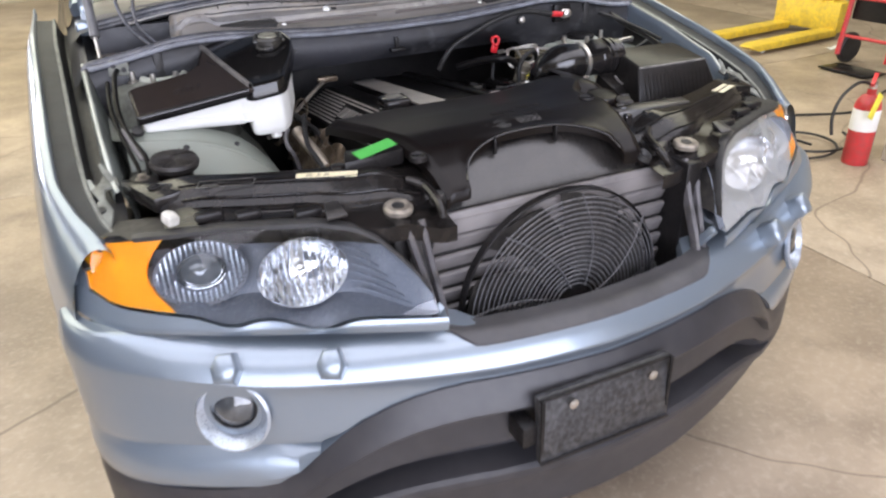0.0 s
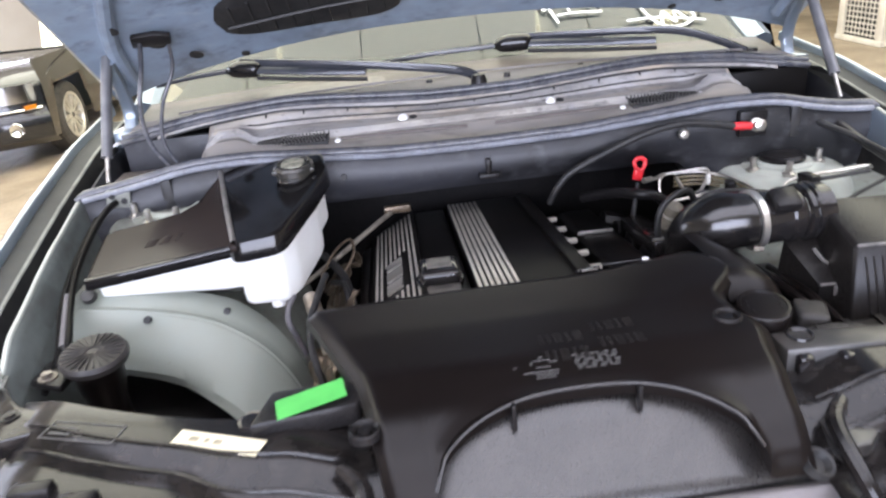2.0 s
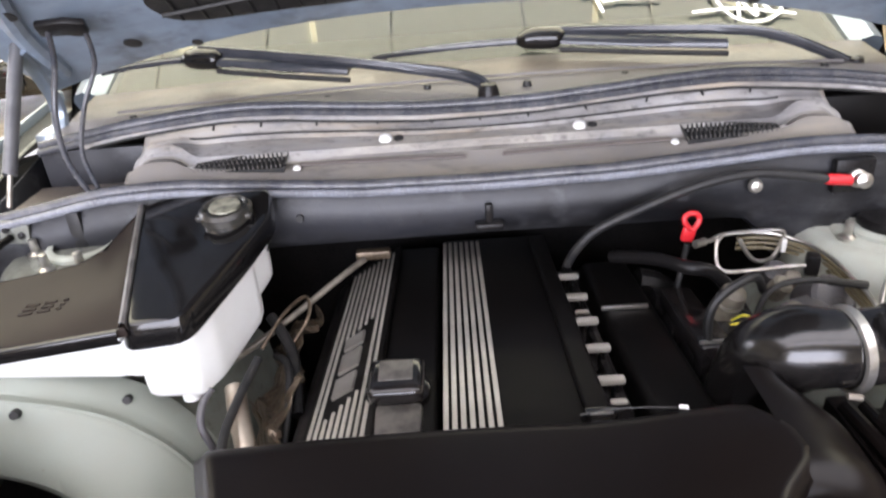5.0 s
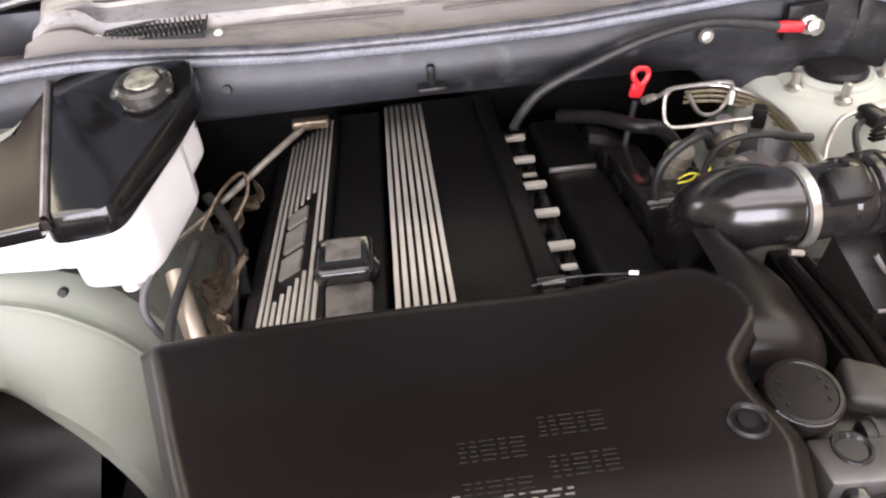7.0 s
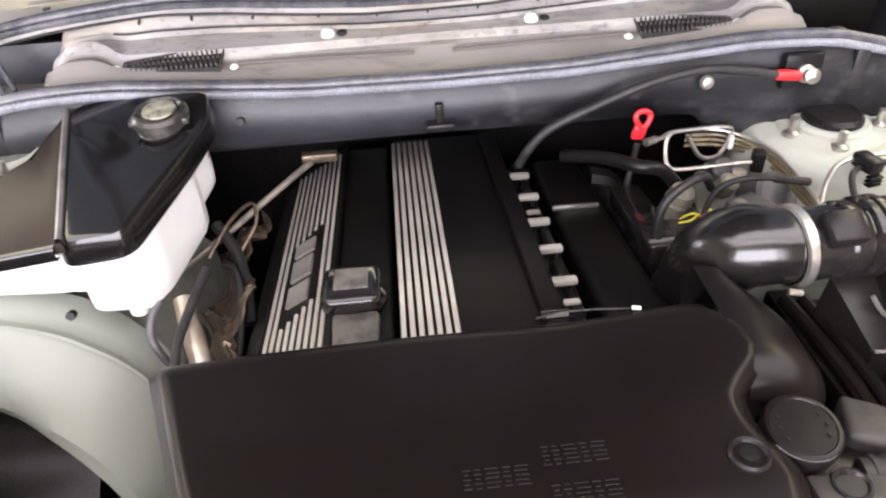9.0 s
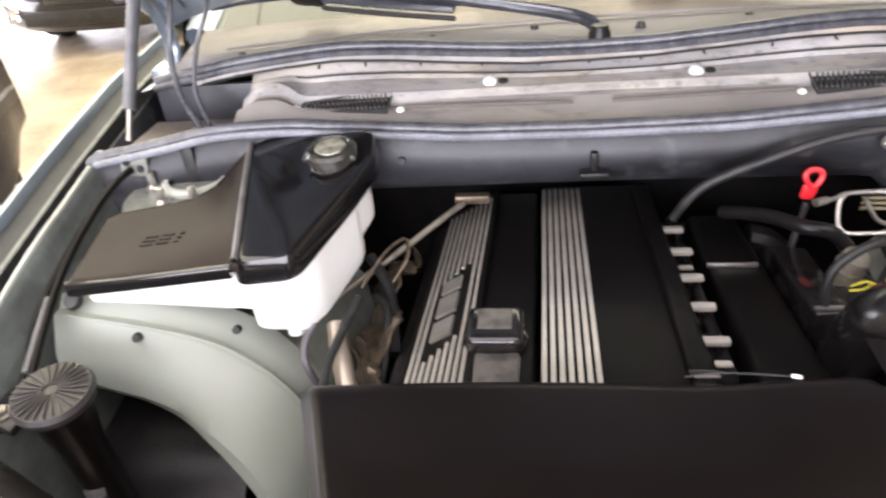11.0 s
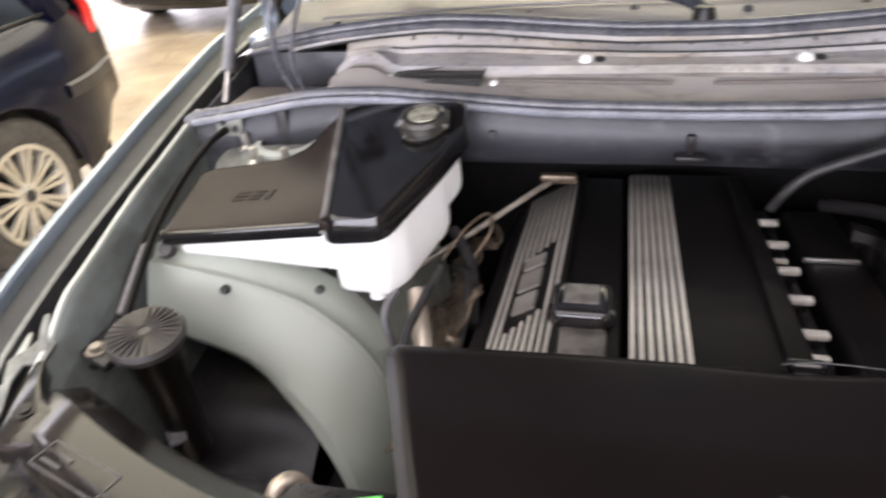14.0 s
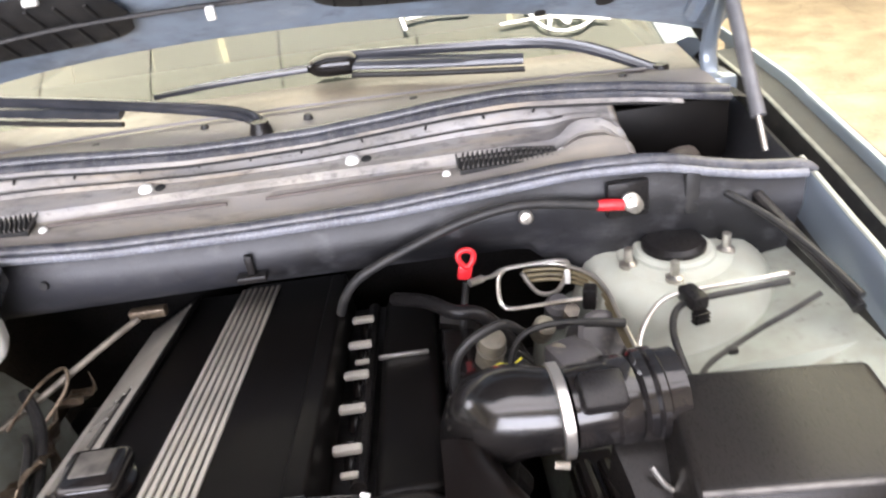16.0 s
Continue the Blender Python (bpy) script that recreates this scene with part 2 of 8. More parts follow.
MOTOR_CASE = mat("stained_motor_case", (0.21, 0.19, 0.15), (0.10, 0.088, 0.068), rough=0.5, big=40.0, fine=200.0)
TAN_METAL = mat("heat_tinted_pipe", (0.50, 0.44, 0.35), (0.32, 0.26, 0.19), rough=0.4, metal=0.7, big=20.0, fine=200.0)
REFLECTOR = mat("lamp_reflector", (0.86, 0.87, 0.89), (0.70, 0.71, 0.74), rough=0.16, metal=1.0, big=20.0, fine=120.0, bump=0.3)
DULL_BOWL = mat("fluted_lamp_bowl", (0.34, 0.35, 0.38), (0.24, 0.25, 0.28), rough=0.3, metal=0.6, big=20.0, fine=200.0, bump=0.1)
FOG_RING = mat("fog_ring_silver", (0.42, 0.46, 0.52), (0.36, 0.40, 0.45), rough=0.3, metal=0.6, big=10.0, fine=300.0, bump=0.05)
PAINT_UNDER = mat("hood_underside_paint", (0.27, 0.335, 0.42), (0.22, 0.28, 0.36), rough=0.42, metal=0.1, big=5.0, fine=300.0, bump=0.1, coat=0.2, dust=(0.12, 0.115, 0.11), dust_amount=0.35)
stains(PAINT_UNDER, [(5.0, 0.52, 0.68, 0.55, (0.13, 0.145, 0.165), 1.0), (17.0, 0.56, 0.70, 0.55, (0.06, 0.062, 0.068), 0.7), (30.0, 0.58, 0.72, 0.35, (0.42, 0.46, 0.50), 0.5)])
CHROME = mat("chrome", (0.85, 0.86, 0.88), (0.75, 0.76, 0.78), rough=0.08, metal=1.0, big=10.0, fine=200.0, bump=0.0, vary=0.03)
FOIL = mat("heat_shield_foil", (0.22, 0.17, 0.12), (0.10, 0.075, 0.05), rough=0.35, metal=0.6, big=30.0, fine=90.0, bump=0.9, dust=(0.05, 0.04, 0.03), dust_amount=0.6)
WHITE_TANK = mat("white_tank_plastic", (0.82, 0.82, 0.79), (0.77, 0.77, 0.73), rough=0.38, big=5.0, fine=200.0, bump=0.05, dust=(0.60, 0.57, 0.50), dust_amount=0.2)
WHITE_PAINT = mat("white_paint", (0.78, 0.78, 0.76), (0.70, 0.70, 0.67), rough=0.5, big=4.0, fine=120.0)
LABEL = mat("cream_paper_label", (0.72, 0.66, 0.46), (0.64, 0.58, 0.40), rough=0.5, big=30.0, fine=200.0)
GREEN = mat("green_tape", (0.075, 0.36, 0.065), (0.062, 0.31, 0.055), rough=0.55, big=30.0, fine=300.0)
RED = mat("red_plastic", (0.62, 0.022, 0.03), (0.48, 0.016, 0.022), rough=0.35, big=20.0, fine=200.0)
FAINT_MARK = mat("faint_print", (0.022, 0.020, 0.0185), (0.014, 0.0125, 0.0115), rough=0.4, spec=0.16, big=60.0, fine=300.0)
LABEL_INK = mat("worn_label_ink", (0.22, 0.19, 0.13), (0.40, 0.36, 0.25), rough=0.6, big=60.0, fine=300.0)
GREY_MARK = mat("grey_print", (0.10, 0.097, 0.092), (0.055, 0.053, 0.05), rough=0.7, big=60.0, fine=300.0)
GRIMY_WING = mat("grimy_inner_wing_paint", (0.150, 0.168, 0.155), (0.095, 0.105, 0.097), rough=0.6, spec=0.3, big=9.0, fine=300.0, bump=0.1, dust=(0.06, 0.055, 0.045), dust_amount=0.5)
stains(COWL, [(9.0, 0.50, 0.66, 0.75, (0.12, 0.112, 0.115), 0.35), (16.0, 0.55, 0.68, 0.7, (0.40, 0.335, 0.25), 0.25), (60.0, 0.56, 0.72, 0.6, (0.08, 0.074, 0.072), 0.8)])
stains(SCUTTLE, [(12.0, 0.52, 0.68, 0.6, (0.20, 0.165, 0.135), 0.3), (50.0, 0.56, 0.7, 0.5, (0.05, 0.044, 0.04), 0.8)])
stains(BULKHEAD, [(7.0, 0.50, 0.62, 0.85, (0.006, 0.006, 0.007), 0.7), (22.0, 0.54, 0.7, 0.6, (0.075, 0.074, 0.078), 0.7)])
stains(PAINT_IN, [(14.0, 0.57, 0.70, 0.55, (0.17, 0.145, 0.105), 1.0), (45.0, 0.60, 0.72, 0.6, (0.10, 0.085, 0.065), 1.0)])
stains(CROSS, [(26.0, 0.55, 0.72, 0.5, (0.045, 0.04, 0.036), 0.5)])
AMBER = bpy.data.materials.new("amber_lens")
AMBER.use_nodes = True
_b = AMBER.node_tree.nodes["Principled BSDF"]
_b.inputs["Base Color"].default_value = (1.0, 0.40, 0.018, 1)
_b.inputs["Roughness"].default_value = 0.14
_b.inputs["Transmission Weight"].default_value = 0.6
_b.inputs["Subsurface Weight"].default_value = 0.25
_w = AMBER.node_tree.nodes.new("ShaderNodeTexWave")
_w.inputs["Scale"].default_value = 70.0
_bu = AMBER.node_tree.nodes.new("ShaderNodeBump")
_bu.inputs["Strength"].default_value, _bu.inputs["Distance"].default_value = 0.18, 0.002
_tc = AMBER.node_tree.nodes.new("ShaderNodeTexCoord")
AMBER.node_tree.links.new(_tc.outputs["Object"], _w.inputs["Vector"])
AMBER.node_tree.links.new(_w.outputs[1], _bu.inputs["Height"])
AMBER.node_tree.links.new(_bu.outputs[0], _b.inputs["Normal"])
GLASS = glassy("lens_clear", (0.93, 0.95, 0.96), ior=1.5)
GLASS_HAZE = mat("hazed_lens", (0.42, 0.42, 0.39), (0.30, 0.30, 0.28), rough=0.34, big=9.0, fine=200.0, bump=0.1, dust=(0.50, 0.48, 0.42), dust_amount=0.5)
GLASS_HAZE.node_tree.nodes["Principled BSDF"].inputs["Alpha"].default_value = 0.42
WINDSHIELD = glassy("windshield_glass", (0.62, 0.70, 0.64), rough=0.02, ior=1.7)
SIDE_GLASS = glassy("tinted_side_glass", (0.42, 0.49, 0.46), rough=0.012, ior=1.95)
TYRE = mat("tyre_rubber", (0.03, 0.029, 0.028), (0.05, 0.047, 0.044), rough=0.75, big=10.0, fine=160.0, dust=(0.16, 0.13, 0.10), dust_amount=0.35)
ALLOY = mat("silver_alloy", (0.66, 0.64, 0.58), (0.55, 0.53, 0.47), rough=0.3, metal=0.7, big=8.0, fine=300.0)
NAVY = mat("navy_paint", (0.0045, 0.0055, 0.016), (0.004, 0.005, 0.013), rough=0.2, metal=0.1, spec=0.3, big=3.0, fine=700.0, bump=0.02, coat=0.25, vary=0.05)
BLACK_PAINT = mat("black_car_paint", (0.010, 0.010, 0.011), (0.012, 0.012, 0.013), rough=0.22, metal=0.2, big=3.0, fine=700.0, bump=0.02, coat=0.9, vary=0.05)
CLADDING = mat("grey_cladding", (0.026, 0.0255, 0.029), (0.017, 0.0165, 0.019), rough=0.42, big=6.0, fine=350.0, dust=(0.085, 0.08, 0.08), dust_amount=0.3)
DARK_CLAD = mat("dark_sill_plastic", (0.013, 0.0122, 0.0122), (0.009, 0.0085, 0.0085), rough=0.5, spec=0.3, big=6.0, fine=350.0, dust=(0.05, 0.043, 0.038), dust_amount=0.25)
FOG_GLASS = mat("dark_fog_glass", (0.05, 0.055, 0.06), (0.10, 0.105, 0.11), rough=0.06, metal=0.2, big=40.0, fine=100.0, bump=0.0, coat=1.0, vary=0.05)
PLATE = mat("scuffed_plate_plastic", (0.012, 0.012, 0.013), (0.022, 0.022, 0.023), rough=0.4, big=22.0, fine=300.0, dust=(0.22, 0.22, 0.23), dust_amount=0.30)
STRIPE = mat("silver_stripe_paint", (0.62, 0.585, 0.52), (0.52, 0.49, 0.43), rough=0.36, metal=0.45, big=14.0, fine=400.0, bump=0.05)
WORN_STEEL = mat("worn_latch_steel", (0.25, 0.222, 0.182), (0.12, 0.104, 0.085), rough=0.45, metal=0.35, big=40.0, fine=300.0)
TAIL_RED = mat("tail_lamp_red", (0.75, 0.03, 0.02), (0.62, 0.025, 0.018), rough=0.12, big=20.0, fine=200.0, bump=0.0, coat=0.8)
YELLOW = mat("yellow_jack_paint", (0.74, 0.53, 0.03), (0.58, 0.40, 0.03), rough=0.5, big=9.0, fine=180.0, bump=0.2, dust=(0.24, 0.19, 0.12), dust_amount=0.45)
RED_PAINT = mat("red_enamel", (0.50, 0.03, 0.035), (0.36, 0.022, 0.026), rough=0.35, big=12.0, fine=180.0, dust=(0.2, 0.14, 0.11), dust_amount=0.3)
BEIGE = mat("beige_sheet_metal", (0.62, 0.58, 0.50), (0.52, 0.48, 0.41), rough=0.5, big=6.0, fine=180.0)
TAG_YELLOW = mat("yellow_tag", (0.80, 0.72, 0.06), (0.70, 0.62, 0.06), rough=0.6, big=30.0, fine=200.0)
PRINT_WHITE = mat("white_marker", (0.82, 0.84, 0.80), (0.72, 0.74, 0.70), rough=0.7, big=60.0, fine=200.0)

# black wiper plastic, lightened to carry its blue-grey sheen
WIPER = mat("sheen_wiper_plastic", (0.026, 0.028, 0.034), (0.040, 0.042, 0.050), rough=0.2, spec=0.55, big=9.0, fine=400.0, bump=0.03, vary=0.05, dust=(0.10, 0.098, 0.10), dust_amount=0.12)

# ---- mesh helpers ----
POS = {}


def V(*a):
    return Vector(a)


def link_mesh(name, bm, material, smooth=35):
    bmesh.ops.recalc_face_normals(bm, faces=bm.faces)
    me = bpy.data.meshes.new(name)
    xs = [v.co for v in bm.verts]
    lo = Vector([min(c[i] for c in xs) for i in range(3)])
    hi = Vector([max(c[i] for c in xs) for i in range(3)])
    mid = (lo + hi) / 2
    bm.transform(Matrix.Translation(-mid))
    bm.to_mesh(me)
    bm.free()
    me.materials.append(material)
    if smooth:
        for p in me.polygons:
            p.use_smooth = True
        me.set_sharp_from_angle(angle=radians(smooth))
    return me, mid


def part(name, bm, material, parent, label="", smooth=35):
    me, mid = link_mesh(name, bm, material, smooth)
    ob = new(name, me)
    ob.parent = parent
    ob.location = mid - POS[parent]
    POS[ob] = mid
    return tagged(ob, label)


def thing(name, place, label, category, group="", kind=""):
    ob = new(name)
    ob.location = place
    ob.empty_display_size = 0.1
    POS[ob] = Vector(place)
    return tagged(ob, label, category, group, kind)


def solo(name, bm, material, label, category="", group="", kind="", smooth=35):
    me, mid = link_mesh(name, bm, material, smooth)
    ob = new(name, me)
    ob.location = mid
    POS[ob] = mid
    return tagged(ob, label, category, group, kind)


def merge(bm, other, m=None):
    if m is not None:
        other.transform(m)
    tmp = bpy.data.meshes.new("tmp")
    other.to_mesh(tmp)
    other.free()
    bm.from_mesh(tmp)
    bpy.data.meshes.remove(tmp)
    return bm


def bevel(bm, size, seg=2, angle=30):
    edges = [e for e in bm.edges if len(e.link_faces) == 2 and e.calc_face_angle() > radians(angle)]
    bmesh.ops.bevel(bm, geom=edges, offset=size, segments=seg, profile=0.5, affect="EDGES", clamp_overlap=True)
    return bm


def box(c, s, bev=0.004, m=None, seg=2):
    bm = bmesh.new()
    bmesh.ops.create_cube(bm, size=1.0)
    bm.transform(Matrix.Diagonal((*s, 1)))
    if bev:
        bevel(bm, bev, seg)
    if m is not None:
        bm.transform(m)
    bm.transform(Matrix.Translation(c))
    return bm


def prism(pts, z0, z1, bev=0.004, m=None, seg=2):
    """An outline in x, y between two heights, with rounded edges."""
    bm = bmesh.new()
    lo, hi = [bm.verts.new((x, y, z0)) for x, y in pts], [bm.verts.new((x, y, z1)) for x, y in pts]
    bm.faces.new(lo[::-1])
    bm.faces.new(hi)
    for i in range(len(pts)):
        j = (i + 1) % len(pts)
        bm.faces.new((lo[i], lo[j], hi[j], hi[i]))
    bmesh.ops.recalc_face_normals(bm, faces=bm.faces)
    if bev:
        bevel(bm, bev, seg)
    if m is not None:
        bm.transform(m)
    return bm


def loft(rings, closed=True, caps=True):
    bm = bmesh.new()
    rows = [[bm.verts.new(p) for p in r] for r in rings]
    n = len(rows[0])
    for a, b in zip(rows, rows[1:]):
        for i in range(n if closed else n - 1):
            j = (i + 1) % n
            bm.faces.new((a[i], a[j], b[j], b[i]))
    if caps and closed:
        bm.faces.new(rows[0][::-1])
        bm.faces.new(rows[-1])
    return bm


def surf(f, nu, nv, thick=0.0):
    bm = loft([[f(i / nu, j / nv) for j in range(nv + 1)] for i in range(nu + 1)], closed=False)
    if thick:
        bmesh.ops.recalc_face_normals(bm, faces=bm.faces)
        bmesh.ops.solidify(bm, geom=bm.faces[:], thickness=thick)
    return bm


def spline(pts, n=6, closed=False):
    """Catmull-Rom through the points."""
    pts = [Vector(p) for p in pts]
    if len(pts) < 3 and not closed:
        return pts
    out, m = [], len(pts)
    for i in range(m if closed else m - 1):
        if closed:
            p = [pts[(i + k) % m] for k in (-1, 0, 1, 2)]
        else:
            p = [pts[max(0, i - 1)], pts[i], pts[i + 1], pts[min(m - 1, i + 2)]]
        for k in range(n):
            t = k / n
            out.append(0.5 * ((2 * p[1]) + (p[2] - p[0]) * t + (2 * p[0] - 5 * p[1] + 4 * p[2] - p[3]) * t * t + (3 * p[1] - p[0] - 3 * p[2] + p[3]) * t**3))
    if not closed:
        out.append(pts[-1])
    return out


def tube(pts, r, seg=10, n=6, closed=False, flat=1.0, up=None):
    """A pipe along a smooth line; r is one radius or one for each given point."""
    path = spline(pts, n, closed)
    m = len(path)
    rings, nrm = [], None
    for i, p in enumerate(path):
        t = (path[(i + 1) % m] - path[i - 1]) if closed else (path[min(m - 1, i + 1)] - path[max(0, i - 1)])
        t.normalize()
        if up is not None:
            nrm = Vector(up)
        elif nrm is None:
            nrm = Vector((0, 0, 1)) if abs(t.z) < 0.9 else Vector((1, 0, 0))
        nrm = (nrm - t * nrm.dot(t)).normalized()
        b = t.cross(nrm)
        if isinstance(r, (int, float)):
            rr = r
        else:
            q = i / max(1, m - 1) * (len(r) - 1)
            k = min(len(r) - 2, int(q))
            rr = r[k] + (r[k + 1] - r[k]) * (q - k)
        rings.append([p + (nrm * math.cos(2 * math.pi * s / seg) * flat + b * math.sin(2 * math.pi * s / seg)) * rr for s in range(seg)])
    if closed:
        return loft(rings + [rings[0]], caps=False)
    return loft(rings)


def lathe(profile, m=None, seg=28):
    """A turned body round z from (radius, height) pairs."""
    bm = loft([[Vector((max(r, 1e-4) * math.cos(2 * math.pi * k / seg), max(r, 1e-4) * math.sin(2 * math.pi * k / seg), z)) for k in range(seg)] for r, z in profile], caps=False)
    if m is not None:
        bm.transform(m)
    return bm


def aim(place, direction, roll=0):
    """The pose that turns z to the direction, at a place."""
    q = Vector(direction).to_track_quat("Z", "Y")
    return Matrix.Translation(place) @ q.to_matrix().to_4x4() @ pose(0, 0, 0, 0, 0, roll)


def lerp(table, x):
    """Straight lines through (x, y) pairs."""
    xs, ys = zip(*table)
    return float(np.interp(x, xs, ys))


def smooth01(t):
    t = min(1.0, max(0.0, t))
    return t * t * (3 - 2 * t)


def bolt(place, direction, r=0.007, h=0.006):
    bm = lathe([(r * 1.5, 0), (r * 1.5, h * 0.25), (r, h * 0.3), (r, h), (r * 0.7, h * 1.1), (0, h * 1.1)], seg=6)
    merge(bm, lathe([(r * 1.6, 0), (r * 1.6, h * 0.25), (0, h * 0.26)], seg=16))
    bm.transform(aim(place, direction))
    return bm

# ---- the workshop ----
def concrete():
    """Tan worn concrete: broad stains, dark blotches, tyre dirt and fine grit, with hairline cracks."""
    m = mat("workshop_concrete", (0.40, 0.325, 0.24), (0.27, 0.213, 0.152), rough=0.5, big=0.8, fine=70.0, bump=0.35, lo=0.36, hi=0.66, vary=0.16, dust=(0.14, 0.108, 0.076), dust_amount=0.85)
    n, l = m.node_tree.nodes, m.node_tree.links
    bs, co = n["Principled BSDF"], n.new("ShaderNodeTexCoord")
    col = bs.inputs["Base Color"].links[0].from_socket
    for scale, lo, hi, amount, shade in ((7.0, 0.52, 0.72, 0.55, (0.17, 0.135, 0.10)), (38.0, 0.50, 0.75, 0.45, (0.47, 0.40, 0.31)), (1.7, 0.56, 0.70, 0.5, (0.20, 0.155, 0.11))):
        t = n.new("ShaderNodeTexNoise")
        t.inputs["Scale"].default_value, t.inputs["Detail"].default_value, t.inputs["Roughness"].default_value = scale, 10.0, 0.65
        l.new(co.outputs["Object"], t.inputs["Vector"])
        r = n.new("ShaderNodeMapRange")
        r.inputs[1].default_value, r.inputs[2].default_value, r.inputs[4].default_value = lo, hi, amount
        l.new(t.outputs[0], r.inputs[0])
        x = n.new("ShaderNodeMixRGB")
        x.inputs[2].default_value = (*shade, 1)
        l.new(r.outputs[0], x.inputs[0])
        l.new(col, x.inputs[1])
        col = x.outputs[0]
    wob = n.new("ShaderNodeTexNoise")
    wob.inputs["Scale"].default_value = 1.3
    l.new(co.outputs["Object"], wob.inputs["Vector"])
    add = n.new("ShaderNodeMixRGB")
    add.blend_type = "ADD"
    add.inputs[0].default_value = 0.5
    l.new(co.outputs["Object"], add.inputs[1])
    l.new(wob.outputs[1], add.inputs[2])
    vo = n.new("ShaderNodeTexVoronoi")
    vo.feature = "DISTANCE_TO_EDGE"
    vo.inputs["Scale"].default_value = 0.42
    l.new(add.outputs[0], vo.inputs["Vector"])
    r = n.new("ShaderNodeMapRange")
    r.inputs[1].default_value, r.inputs[2].default_value, r.inputs[3].default_value, r.inputs[4].default_value = 0.0, 0.0035, 0.75, 0.0
    l.new(vo.outputs["Distance"], r.inputs[0])
    x = n.new("ShaderNodeMixRGB")
    x.inputs[2].default_value = (0.10, 0.075, 0.052, 1)
    l.new(r.outputs[0], x.inputs[0])
    l.new(col, x.inputs[1])
    l.new(x.outputs[0], bs.inputs["Base Color"])
    return m


FLOOR = concrete()
WALL = mat("painted_block_wall", (0.46, 0.42, 0.33), (0.40, 0.365, 0.285), rough=0.7, big=1.2, fine=50.0, bump=0.3)
CEIL = mat("ceiling_sheet", (0.40, 0.37, 0.29), (0.34, 0.31, 0.24), rough=0.7, big=1.0, fine=40.0)
DARK_STEEL = mat("roof_purlin_steel", (0.20, 0.17, 0.12), (0.15, 0.13, 0.09), rough=0.6, big=3.0, fine=60.0)
SKYLIGHT = glow("fibreglass_skylight", (0.95, 0.915, 0.96), 3.0)
SKYLIGHT_OLD = glow("yellowed_fibreglass_skylight", (0.98, 0.93, 0.72), 3.7)

X0, X1, Y0, Y1, H = -10.0, 10.0, -6.0, 12.0, 4.6
yj = [-6.2, -1.35, 3.35, 7.9, 12.2]
slab_x = [-10.2, -6.1, -2.02, 1.9, 5.95, 10.2]
floor_ob = solo("floor", box((0, 3, -0.16), (20.8, 18.8, 0.3), 0.0), DARK_STEEL, "joint bed under the tan concrete workshop slabs", "floor", kind="structure")
for i in range(len(slab_x) - 1):
    for j in range(len(yj) - 1):
        a, b, c, d = slab_x[i], slab_x[i + 1], yj[j], yj[j + 1]
        part("slab", box(((a + b) / 2, (c + d) / 2, -0.05), (b - a - 0.008, d - c - 0.008, 0.1), 0.004), FLOOR, floor_ob)


def wall(name, c, s):
    return solo(name, box(c, s, 0.0), WALL, "cream painted block workshop wall", "wall", kind="structure")


# front wall with an open roller door (behind the camera)
wall("wall_south_1", (-7.7, Y0, H / 2), (4.9, 0.2, H))
wall("wall_south_2", (6.2, Y0, H / 2), (7.9, 0.2, H))
wall("wall_south_3", (-1.5, Y0, 4.35), (7.5, 0.2, 0.5))
# back wall with an open door at its west end
wall("wall_north_1", (-9.92, Y1, H / 2), (0.4, 0.2, H))
wall("wall_north_2", (2.45, Y1, H / 2), (15.3, 0.2, H))
wall("wall_north_3", (-7.46, Y1, 4.05), (4.5, 0.2, 1.1))
wall("wall_west_1", (X0 - 0.1, -1.6, H / 2), (0.2, 9.2, H))
wall("wall_west_2", (X0 - 0.1, 10.8, H / 2), (0.2, 2.8, H))
wall("wall_west_3", (X0 - 0.1, 6.2, 4.2), (0.2, 6.4, 0.8))
wall("wall_east", (X1 + 0.1, 3, H / 2), (0.2, 18.4, H))

# roof sheets with translucent bays above the cars
ceil_bm = bmesh.new()
for a, b, c, d in ((X0, -5.2, Y0, Y1), (5.2, X1, Y0, Y1), (-5.2, 5.2, Y0, -3.4), (-5.2, 5.2, 9.6, Y1)):
    merge(ceil_bm, box(((a + b) / 2, (c + d) / 2, H + 0.05), (b - a, d - c, 0.1), 0.0))
for k in range(6):
    merge(ceil_bm, box((0, -4.9 + 3.0 * k, H - 0.07), (20.0, 0.09, 0.14), 0.006))
for k in range(10):
    merge(ceil_bm, box((-5.2 + 1.156 * k, 1.6, H + 0.022), (0.012, 10.0, 0.012), 0.0))
solo("ceiling", ceil_bm, CEIL, "cream sheet metal workshop ceiling with purlins", "ceiling", kind="structure", smooth=0)
for which in (0, 1):
    bm = bmesh.new()
    for k in range(18):
        y0, y1 = ((-3.4, 1.1), (1.1, 9.6))[which]
        merge(bm, box((-4.911 + 0.578 * k, (y0 + y1) / 2, H + 0.04), (0.578, y1 - y0, 0.02), 0.0))
    solo("skylight", bm, (SKYLIGHT, SKYLIGHT_OLD)[which], ("milky", "yellowed")[which] + " translucent fibreglass roof light panels", "skylight", kind="structure", smooth=0)

HOUSING = mat("lamp_housing", (0.20, 0.218, 0.258), (0.135, 0.150, 0.18), rough=0.25, metal=0.0, big=9.0, fine=200.0, bump=0.05)

# ---- the silver-blue SUV ----
suv = thing("suv", (0, 1.9, 0), "silver-blue SUV with its hood propped open and grille removed", "car")


